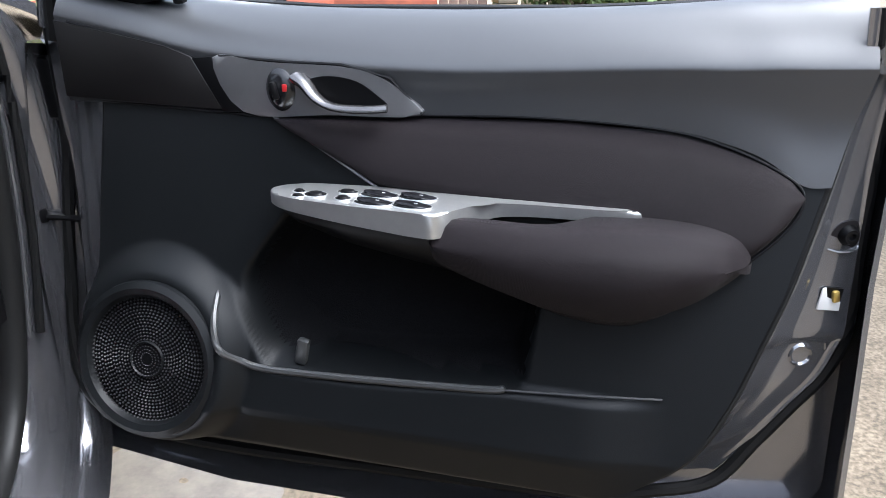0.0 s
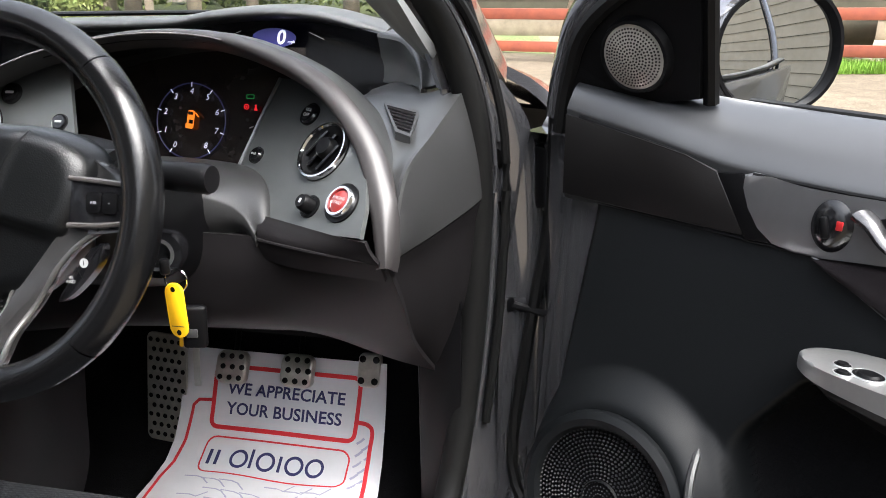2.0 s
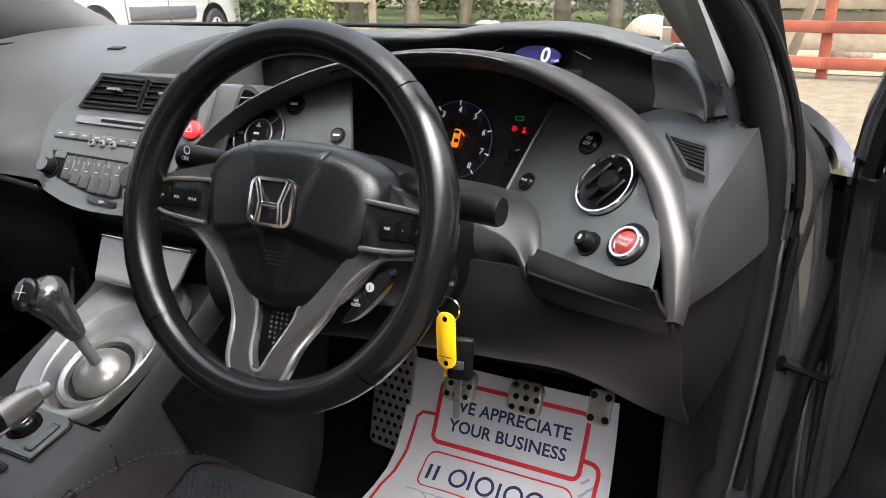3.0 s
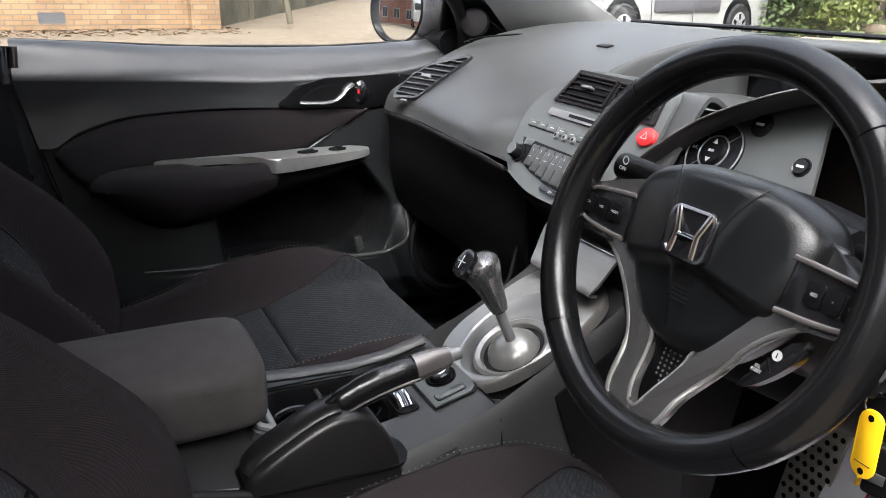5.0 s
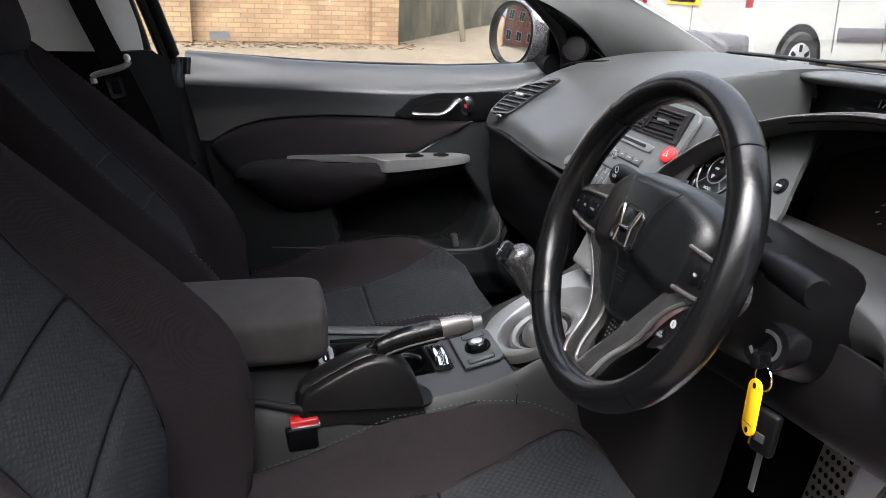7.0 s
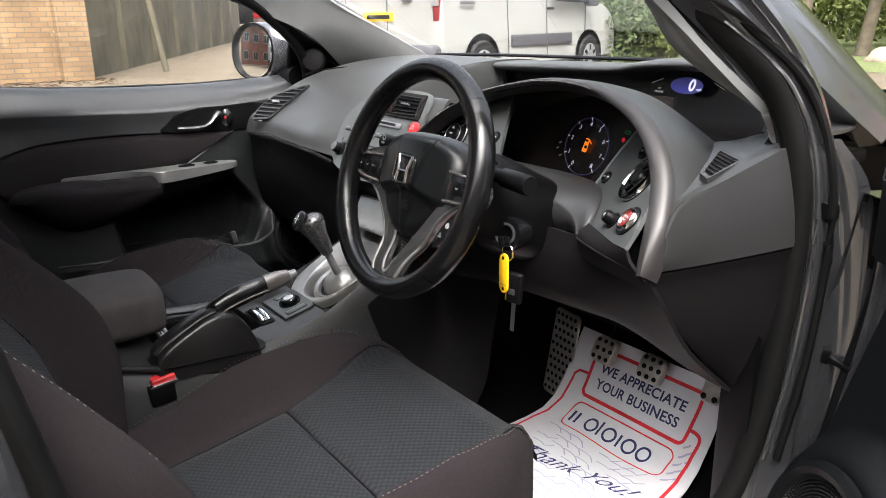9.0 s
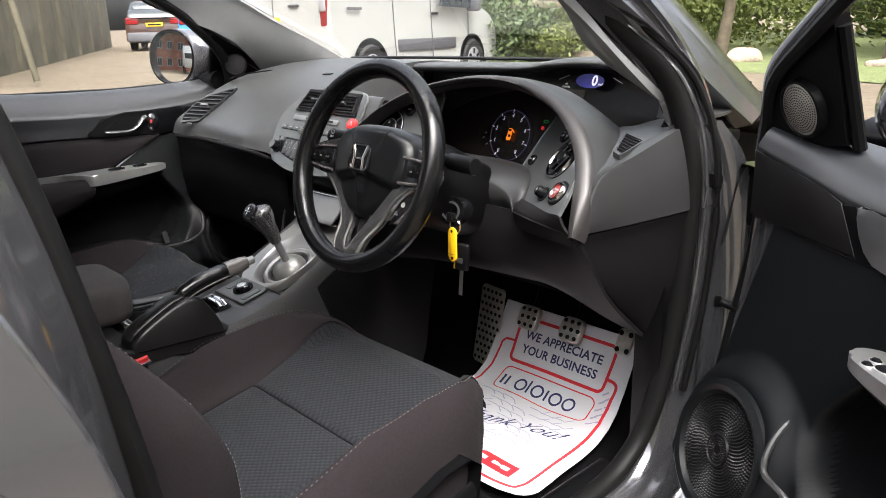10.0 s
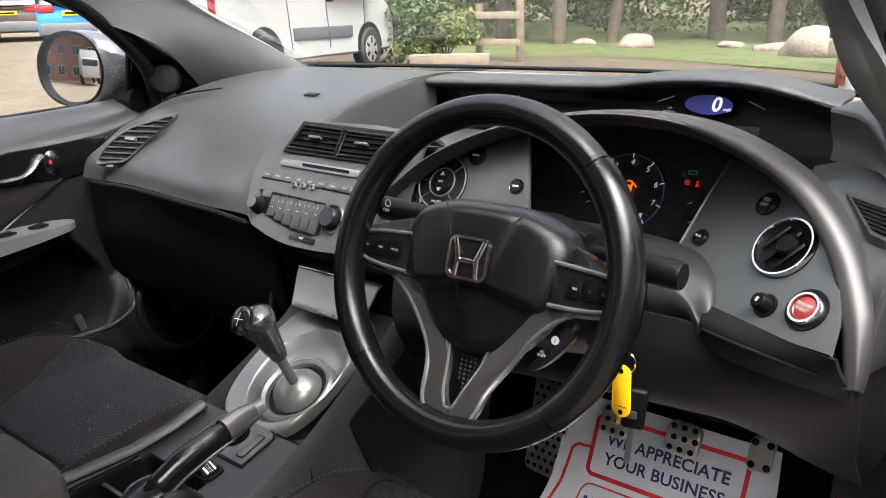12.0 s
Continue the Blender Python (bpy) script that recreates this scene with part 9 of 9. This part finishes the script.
part("side_window", plate([(1.62, 1.12), (2.62, 1.10), (2.50, 1.28), (2.02, 1.58), (1.66, 1.60)], 0.05, VM @ Matrix.Translation((0.0, 0.895, 0.0)) @ pose(0, 0, 0, 84)), CARGLASS, van, smooth=False)
part("windscreen", plate([(-0.70, 0), (0.70, 0), (0.60, 0.70), (-0.60, 0.70)], 0.02, VM @ basis((2.72, 0, 1.22), (0, 1, 0), (-0.72, 0, 0.5), (0.5, 0, 0.72))), CARGLASS, van, smooth=False)
part("door_handle", rbox((0.16, 0.03, 0.035), VM @ pose(1.60, 0.90, 1.02), 0.01), BLACK, van, "black door handle")
for zz0, zz1, xx in ((0.40, 1.72, 1.50), (0.40, 1.72, 0.55), (0.42, 1.1, 2.60)):
    part("panel_gap", rbox((0.006, 0.012, zz1 - zz0), VM @ pose(xx, 0.893, (zz0 + zz1) / 2, 3 if zz1 > 1.2 else 0), 0), GREYTRIM, van, smooth=False)
for sd in (0.80, -0.80):
    tl = part("tail_lamp", rbox((0.10, 0.12, 0.55), VM @ pose(-0.755, sd, 1.12), 0.03), TAIL, van, "red tail lamp cluster")
    part("lamp_lens", rbox((0.02, 0.11, 0.15), VM @ pose(-0.812, sd, 1.12), 0.008), HUBCAP, tl)
    part("mirror_pod", rbox((0.16, 0.22, 0.26), VM @ pose(2.55, sd * 1.28, 1.18), 0.05), GREYTRIM, van)
part("number_plate", rbox((0.02, 0.52, 0.115), VM @ pose(-0.805, -0.15, 0.92), 0.004), PLATEY, van, "yellow rear plate")
part("plate_bar", rbox((0.022, 0.40, 0.05), VM @ pose(-0.807, -0.15, 0.92), 0), BLACK, van, smooth=False)
part("door_split", rbox((0.012, 0.012, 1.3), VM @ pose(-0.80, 0.0, 1.1), 0), GREYTRIM, van, smooth=False)
part("rear_handle", rbox((0.03, 0.16, 0.03), VM @ pose(-0.81, 0.35, 1.12), 0.008), GREYTRIM, van)
part("trade_bar", rbox((0.30, 0.006, 0.035), VM @ pose(-0.30, 0.897, 1.08), 0), GREYTRIM, van, "plain grey bar in place of a name", smooth=False)


def far_car(name, label, at, heading, paint, L=4.3, W=1.78, H=1.52):
    c = thing(name, label, "car", at)
    m = Matrix.Translation(at) @ pose(0, 0, 0, 0, 0, heading)
    low = [(p.x, p.z) for p in spline([(-L / 2, 0, 0.45), (-L / 2 + 0.02, 0, 0.85), (-L / 2 + 0.15, 0, 1.0), (0, 0, 1.0), (L / 2 - 0.9, 0, 0.95), (L / 2 - 0.05, 0, 0.75), (L / 2, 0, 0.45), (L / 2 - 0.2, 0, 0.25), (0, 0, 0.22), (-L / 2 + 0.2, 0, 0.25)], 5, True)]
    part("body", extrude_side(low, W / 2, m), paint, c, angle=50)
    cab = [(p.x, p.z) for p in spline([(-L / 2 + 0.12, 0, 0.95), (-L / 2 + 0.45, 0, H - 0.12), (-L / 2 + 0.9, 0, H), (0.2, 0, H), (0.7, 0, H - 0.15), (1.35, 0, 0.95)], 5, True)]
    part("cabin", extrude_side(cab, W / 2 - 0.10, m), CARGLASS, c, "dark windows", angle=50)
    part("roof", rbox((1.7, W - 0.42, 0.06), m @ pose(-0.35, 0, H), 0.03), paint, c)
    for sd in (-1, 1):
        for x in (-L / 2 + 0.85, L / 2 - 0.9):
            wheel_at(c, m @ Vector((x, sd * (W / 2 - 0.10), 0.31)), m.to_3x3() @ Vector((0, sd, 0)))
        part("tail_lamp", rbox((0.22, 0.40, 0.22), m @ pose(-L / 2 + 0.08, sd * (W / 2 - 0.22), 0.92), 0.05), TAIL, c, "red tail lamp")
    part("rear_window", rbox((0.05, W - 0.5, 0.42), m @ pose(-L / 2 + 0.26, 0, 1.20, 0, 22), 0.02), CARGLASS, c)
    part("bumper", rbox((0.16, W - 0.06, 0.30), m @ pose(-L / 2 + 0.02, 0, 0.42), 0.06), GREYTRIM, c)
    pl = part("number_plate", rbox((0.02, 0.52, 0.115), m @ pose(-L / 2 - 0.045, 0, 0.80), 0.004), PLATEY, c, "yellow rear plate")
    part("plate_bar", rbox((0.022, 0.40, 0.05), m @ pose(-L / 2 - 0.047, 0, 0.80), 0), BLACK, pl, smooth=False)
    return c


far_car("brown_car", "dark brown hatchback with red tail lamps parked behind the van", (-25.3, 12.0, gz(-25.3, 12.0)), 150, BROWNPAINT)
far_car("blue_car", "bright blue hatchback parked beside the brown car", (-20.6, 11.5, gz(-20.6, 11.5)), 150, BLUEPAINT, 4.0, 1.7, 1.48)

# ---- timber fence, planter, boulders ----
fence = thing("timber_fence", "weathered timber post and rail fence", "fence", (-7, 10.7, 0.3))
fpts = [(-10.5, 10.6), (-9.0, 10.7), (-7.5, 10.75), (-5.80, 10.8)]
for x, y in fpts + [(-6.65, 10.9)]:
    h = 1.9 if (x, y) in fpts else 1.0
    part("post", rbox((0.11, 0.11, h), pose(x, y, gz(x, y) + h / 2 - 0.1, 0, random.uniform(-1, 1), 20), 0.012), OLDWOOD, fence)
for (xa, ya), (xb, yb) in zip(fpts, fpts[1:]):
    for h in (0.30, 0.72, 1.12):
        a, c = Vector((xa, ya, gz(xa, ya) + h)), Vector((xb, yb, gz(xb, yb) + h))
        dd = c - a
        part("rail", rbox((dd.length + 0.05, 0.04, 0.11), basis((a + c) / 2 + Vector((0, -0.07, 0)), dd, Vector((0, 0, 1)).cross(dd), (0, 0, 1)), 0.008), OLDWOOD, fence)
slp = thing("timber_sleeper", "old timber sleeper edging the bed", "sleeper", (-6.0, 9.2, 0.25))
part("sleeper_beam", rbox((1.15, 0.22, 0.20), pose(-6.0, 9.2, gz(-6.0, 9.2) + 0.13, 0, 0, 28), 0.02), OLDWOOD, slp)


def boulder(at, r, sx_, sz_):
    b_ = bmesh.new()
    bmesh.ops.create_icosphere(b_, subdivisions=3, radius=r)
    o = Vector(at) * 3.1
    for v in b_.verts:
        k = 1 + 0.35 * noise.noise(v.co / r * 0.9 + o) + 0.10 * noise.noise(v.co / r * 2.6 + o)
        v.co = Vector((v.co.x * k * sx_, v.co.y * k, max(v.co.z * k * sz_, -0.3 * r)))
    b_.transform(Matrix.Translation(at))
    tb = part("boulder", b_, STONE)
    tagged(tb, "rounded tan sandstone boulder on the lawn", "boulder", "lawn boulders")


for x, y, r, a, z_ in ((-5.2, 13.9, 0.27, 1.25, 0.8), (-3.6, 14.2, 0.16, 1.5, 0.6), (-2.7, 13.6, 0.19, 1.6, 0.5), (-1.85, 12.7, 0.38, 1.3, 0.9), (0.3, 12.6, 0.30, 1.3, 0.8), (-6.6, 14.6, 0.17, 1.4, 0.6), (0.9, 11.0, 0.22, 1.2, 0.8)):
    boulder((x, y, gz(x, y) + r * 0.25), r, a, z_)
wp = thing("white_post", "short white marker post at the lawn edge", "post", (-0.62, 8.6, 0.4))
part("post_shaft", lathe([(0.08, -0.1), (0.08, 0.38), (0.05, 0.43), (0, 0.44)], pose(-0.62, 8.6, gz(-0.62, 8.6)), 16), VANWHITE, wp)

# ---- red fence, gate, brick pillar, board fence ----
rf = thing("red_fence", "red-stained timber post and rail fence", "fence", (1.9, 9.1, 0.4))
for x, y in ((-0.9, 9.5), (0.66, 9.25), (2.55, 9.02), (3.66, 8.78)):
    part("post", rbox((0.10, 0.10, 1.5), pose(x, y, gz(x, y) + 0.62, 0, 0, -8), 0.008), REDWOOD, rf)
for (xa, ya), (xb, yb) in (((-0.9, 9.5), (0.66, 9.25)), ((0.66, 9.25), (2.55, 9.02)), ((2.55, 9.02), (3.66, 8.78))):
    for h in (0.16, 0.52, 0.92, 1.28):
        a, c = Vector((xa, ya - 0.07, gz(xa, ya) + h)), Vector((xb, yb - 0.07, gz(xb, yb) + h))
        part("rail", rbox(((c - a).length + 0.04, 0.04, 0.12), basis((a + c) / 2, c - a, Vector((0, 0, 1)).cross(c - a), (0, 0, 1)), 0.006), REDWOOD, rf)
brace = thing("leaning_timber", "pale timber prop leaning behind the red fence", "timber", (0.4, 9.6, 0.4))
part("prop", rbox((0.10, 0.06, 2.2), pose(0.52, 9.6, gz(0.5, 9.6) + 0.95, 0, 14, 0), 0.01), OLDWOOD, brace)
drum = thing("concrete_pipe", "grey concrete pipe lying behind the red fence", "pipe", (3.35, 9.3, 0.6))
part("pipe_shell", lathe([(0.15, -0.3), (0.19, -0.3), (0.19, 0.3), (0.15, 0.3)], pose(3.3, 9.3, gz(3.3, 9.3) + 0.36, 0, 90, -10), 24), CONCRETE, drum)
bw_ = thing("retaining_wall", "low rough timber retaining boards behind the fence", "wall", (2, 10.2, 0.4))
for k in range(5):
    part("board", rbox((5.6, 0.06, 0.22), pose(1.4, 10.6 - 0.02 * k, gz(1.4, 10.6) + 0.25 + 0.24 * k, 0, 0, -9), 0.01), CONCRETE if k % 2 else OLDWOOD, bw_)
gate = thing("boarded_gate", "faded maroon boarded gate", "gate", (4.0, 8.7, 0.4))
for k in range(5):
    part("board", rbox((0.105, 0.03, 1.7), pose(3.78 + 0.11 * k, 8.74 - 0.025 * k, gz(4, 8.7) + 0.88, 0, 0, -12), 0.006), PURPLEWOOD, gate)
pil = thing("brick_pillar", "yellow brick gate pillar", "pillar", (4.45, 8.55, 0.4))
for k in range(26):
    part("brick_course", rbox((0.235 + 0.004 * (k % 3), 0.23, 0.066), pose(4.46 + 0.003 * (k % 2), 8.55, gz(4.46, 8.5) + 0.03 + 0.075 * k), 0.006), BRICK, pil)
part("mortar_core", rbox((0.215, 0.212, 1.95), pose(4.46, 8.55, gz(4.46, 8.5) + 0.95), 0), CONCRETE, pil, smooth=False)
bf = thing("board_fence", "grey-brown upright board fence with ivy", "fence", (5.5, 8.2, 0.4))
for k in range(14):
    part("board", rbox((0.145, 0.025, 1.8 + 0.03 * math.sin(k * 2.1)), pose(4.70 + 0.15 * k, 8.45 - 0.05 * k + 0.01 * (k % 2), gz(5, 8.3) + 0.9, 0, 0.6 * math.sin(k), -18), 0.005), OLDWOOD, bf)

# ---- foliage ----
def leaves(name, centres, count, size, material, seed, parent=None, label="", squash=1.0):
    """Many small leaf blades scattered through clumps, as one mesh."""
    rnd = np.random.default_rng(seed)
    V, F = [], []
    for i in range(count):
        cx_, cy_, cz_, r = centres[int(rnd.integers(len(centres)))]
        d_ = rnd.normal(size=3)
        d_ /= np.linalg.norm(d_)
        p = np.array((cx_, cy_, cz_)) + d_ * r * rnd.random() ** 0.45 * np.array((1, 1, squash))
        a = rnd.normal(size=3)
        a /= np.linalg.norm(a)
        t = np.cross(a, rnd.normal(size=3))
        t /= np.linalg.norm(t)
        s = size * rnd.uniform(0.6, 1.4)
        n0 = len(V)
        V += [p - a * s, p + t * s * 0.45, p + a * s, p - t * s * 0.45]
        F += [(n0, n0 + 1, n0 + 2, n0 + 3)]
    me = bpy.data.meshes.new(name)
    off = np.array(parent.location) if parent else 0
    me.from_pydata([tuple(v - off) for v in V], [], F)
    me.materials.append(material)
    ob = new(name, me)
    if parent:
        ob.parent = parent
    if label:
        tagged(ob, label)
    return ob


def tree(at, h, r, seed, label, lean=0.0, n=6000, size=0.055, material=None):
    rnd = random.Random(seed)
    t_ = thing("tree", label, "tree", at, "trees beyond the yard")
    base = Vector(at)
    path = [base + Vector((lean * k * h, 0.05 * math.sin(seed + 3 * k), k * h * 0.8)) for k in (-0.03, 0.1, 0.25, 0.45, 0.65, 0.85, 1.0)]
    part("trunk", tube(spline(path, 4), [r * (1.15 - 0.85 * i / 24) for i in range(25)], 10), BARK, t_)
    cl = []
    for i in range(9):
        k = 0.22 + 0.7 * i / 9
        o = base + Vector((lean * k * h, 0, k * h * 0.8))
        a = rnd.uniform(0, 6.28)
        L = h * rnd.uniform(0.20, 0.34) * (1.15 - 0.5 * k)
        tip = o + Vector((math.cos(a) * L, math.sin(a) * L, L * rnd.uniform(0.25, 0.8)))
        mid = o.lerp(tip, 0.5) + Vector((0, 0, L * 0.08))
        part("limb", tube(spline([o, mid, tip], 4), [r * 0.38, r * 0.10], 6), BARK, t_)
        cl += [(*mid, L * 0.45), (*tip, L * 0.55), (*(tip + Vector((rnd.uniform(-.3, .3), rnd.uniform(-.3, .3), 0.3))), L * 0.4)]
    leaves("crown", cl, n, size, material or LEAF, seed, t_, "loose yellow-green leaves")
    return t_


for i, (x, y, h, r, ln) in enumerate(((-7.2, 14.6, 6.5, 0.14, 0.03), (-6.3, 15.2, 6.0, 0.12, 0.10), (-4.6, 16.5, 7.0, 0.17, -0.02), (-3.2, 15.4, 6.0, 0.13, 0.05), (-1.9, 17.2, 7.0, 0.18, -0.04), (-0.6, 15.6, 6.4, 0.16, 0.08), (0.5, 17.5, 7.0, 0.20, -0.03), (1.4, 15.0, 6.5, 0.15, -0.06), (-9.5, 16.0, 7.0, 0.18, 0.02), (-11.5, 18.0, 7.5, 0.2, 0.0), (2.6, 17.0, 7.0, 0.17, 0.04))):
    tree((x, y, gz(x, y)), h, r, 11 + i, "slender grey-brown tree with sparse spring leaves", ln)
far = [(-24 + 2.2 * i, 24 + 3 * math.sin(i * 1.7), gz(0, 24) + 1.4 + 1.6 * ((i * 7) % 5) / 5, 2.3) for i in range(17)] + [(-24 + 2.2 * i, 25 + 2 * math.sin(i * 2.3), gz(0, 24) + 4.6, 2.4) for i in range(17)]
thicket = [(-15 + 1.15 * i, 18.6 + 1.1 * math.sin(i * 2.1), gz(-5, 18.6) + 0.5 + 1.5 * ((i * 5) % 7) / 7, 0.95 + 0.3 * math.sin(i)) for i in range(17)] + [(-14 + 1.6 * i, 19.6 + math.sin(i * 1.3), gz(-5, 19) + 3.0 + 0.8 * math.sin(i * 2.7), 1.3) for i in range(12)]
tagged(leaves("thicket", thicket, 24000, 0.075, LEAF, 79), "loose yellow-green thicket under the trees", "shrubs", kind="stuff")
tagged(leaves("far_woods", far, 26000, 0.17, LEAF, 77), "dense yellow-green woodland behind the lawn", "woods", kind="stuff")
far2 = [(-24 + 2.0 * i, 26.5 + math.sin(i), gz(0, 26) + 1.2 + 2.2 * (i % 3), 2.0) for i in range(20)]
tagged(leaves("far_hedge", far2, 14000, 0.22, LEAF2, 78), "dark undergrowth under the far trees", "hedge", kind="stuff")


def bush(at, r, n, seed, label, material=LEAF2, size=0.05):
    rr = random.Random(seed)
    b_ = thing("bush", label, "bush", at)
    cl = [(at[0] + rr.uniform(-r, r) * 0.7, at[1] + rr.uniform(-r, r) * 0.5, at[2] + rr.uniform(0.2, 1.3) * r, r * rr.uniform(0.35, 0.55)) for _ in range(9)]
    for i in range(6):
        part("stem", tube(spline([Vector(at), Vector(at).lerp(Vector(cl[i][:3]), 0.5) + Vector((0.02, 0, 0.05)), Vector(cl[i][:3])], 3), [0.02, 0.006], 6), BARK, b_)
    leaves("foliage", cl, n, size, material, seed, b_)


bush((-7.55, 10.2, gz(-7.5, 10)), 0.85, 3600, 3, "leafy green shrub beside the van and fence")
bush((-7.0, 10.45, gz(-7, 10.4)), 0.6, 1800, 4, "leafy green shrub against the timber fence", LEAF)
bush((4.95, 7.75, gz(5, 7.8)), 0.50, 2600, 6, "dark ivy and weeds at the board fence foot")
bush((5.6, 7.5, gz(5.6, 7.5)), 0.60, 2600, 7, "dark ivy and weeds at the board fence foot")
bush((7.5, 8.6, gz(7.5, 8.6)), 0.7, 2600, 8, "green hedge at the end of the path")
rg = np.random.default_rng(9)
gv, gf = [], []
for i in range(5200):
    x, y = 2.3 + 2.1 * rg.random(), 8.35 + 0.55 * rg.random() ** 1.5
    if math.hypot((x - 3.3) / 1.0, (y - 8.6) / 0.35) > 1.05:
        continue
    z, a, h = gz(x, y), rg.random() * 6.28, rg.uniform(0.04, 0.13)
    dx, dy = 0.006 * math.cos(a), 0.006 * math.sin(a)
    n0 = len(gv)
    gv += [(x - dx, y - dy, z), (x + dx, y + dy, z), (x + h * 0.4 * math.cos(a * 3), y + h * 0.4 * math.sin(a * 3), z + h)]
    gf.append((n0, n0 + 1, n0 + 2))
me = bpy.data.meshes.new("grass_tuft")
me.from_pydata(gv, [], gf)
me.materials.append(mat("fresh_grass", (0.16, 0.30, 0.03), 0.8, var=0.25, vscale=4))
tagged(new("grass_tuft", me), "fresh green grass below the red fence", "grass", kind="stuff")
lv = np.random.default_rng(12)
dv, df = [], []
for i in range(1500):
    k = lv.random()
    x, y = -11.6 + lv.random() ** 2 * 1.2 - k * 0.6, -7 + 10 * k
    z, a, s = gz(x, y) + 0.01, lv.random() * 6.28, lv.uniform(0.02, 0.06)
    n0 = len(dv)
    dv += [(x - s * math.cos(a), y - s * math.sin(a), z), (x + s * 0.5 * math.sin(a), y - s * 0.5 * math.cos(a), z + 0.015), (x + s * math.cos(a), y + s * math.sin(a), z + 0.01), (x - s * 0.5 * math.sin(a), y + s * 0.5 * math.cos(a), z + 0.02)]
    df.append((n0, n0 + 1, n0 + 2, n0 + 3))
me = bpy.data.meshes.new("leaf_litter")
me.from_pydata(dv, [], df)
me.materials.append(mat("dead_leaves", (0.13, 0.085, 0.05), 0.9, var=0.3, vscale=4))
tagged(new("leaf_litter", me), "brown leaf litter along the wall foot", "leaves", kind="stuff")

# ---- house and lorry behind the car, seen in the door mirrors ----
house = thing("brick_house", "red brick two-storey house with white windows", "house", (-10, -24, 0.5))
HM = Matrix.Translation((-10.5, -24, 0.55)) @ pose(0, 0, 0, 0, 0, 68)
part("wall", rbox((0.35, 13.0, 6.0), HM @ pose(0, 0, 3.0), 0.02, 1), REDBRICK, house, "red brick front wall")
part("roof", plate([(-0.4, 0), (4.5, 0), (4.5, 0.3), (2.0, 2.6)], 13.6, HM @ pose(0, 6.8, 6.0, 90, 0, 0) @ pose(0, 0, 0)), mat("roof_tiles", (0.14, 0.09, 0.07), 0.85, var=0.2, vscale=3, bump=0.5, bscale=6), house, smooth=False)
for yy in (-4.2, -1.2, 1.8, 4.8):
    for zz in (1.4, 4.2):
        wn = part("window", rbox((0.12, 1.3, 1.25), HM @ pose(0.18, yy, zz), 0.02, 1), CARGLASS, house, "dark window pane")
        part("frame", merge(rbox((0.08, 1.46, 0.09), HM @ pose(0.24, yy, zz + 0.64), 0.01), merge(rbox((0.08, 1.46, 0.09), HM @ pose(0.24, yy, zz - 0.64), 0.01), merge(rbox((0.08, 0.09, 1.3), HM @ pose(0.24, yy - 0.68, zz), 0.01), merge(rbox((0.08, 0.09, 1.3), HM @ pose(0.24, yy + 0.68, zz), 0.01), rbox((0.08, 0.07, 1.3), HM @ pose(0.24, yy, zz), 0.01))))), VANWHITE, wn, "white frame")
shed = thing("grey_outbuilding", "pale rendered outbuilding beside the brick house", "building", (-16, -20, 0.5))
part("wall", rbox((5.0, 6.0, 3.4), pose(-18.0, -19.0, 2.1, 0, 0, -22), 0.03, 1), BLOCKW, shed)
part("roof", rbox((5.4, 6.4, 0.2), pose(-18.0, -19.0, 3.9, 0, 4, -22), 0.03, 1), GREYTRIM, shed)
part("door", rbox((0.1, 1.6, 2.2), pose(-15.6, -19.6, 1.55, 0, 0, -22), 0.02, 1), PURPLEWOOD, shed)
lorry = thing("white_lorry", "white box lorry by the house", "lorry", (-5.6, -19.0, 0.5))
LM = Matrix.Translation((-5.8, -18.5, 0.5)) @ pose(0, 0, 0, 0, 0, 70)
part("cargo_box", rbox((4.5, 2.2, 2.4), LM @ pose(0, 0, 2.0), 0.04), VANWHITE, lorry)
part("cab", rbox((1.5, 2.0, 1.8), LM @ pose(3.1, 0, 1.45), 0.15), VANWHITE, lorry)
part("cab_glass", rbox((0.4, 1.8, 0.7), LM @ pose(3.70, 0, 1.85, 0, 12), 0.08), CARGLASS, lorry)
for x in (-1.4, 3.1):
    for sd in (-1, 1):
        wheel_at(lorry, LM @ Vector((x, sd * 0.95, 0.42)), LM.to_3x3() @ Vector((0, sd, 0)), 0.42, 0.25)
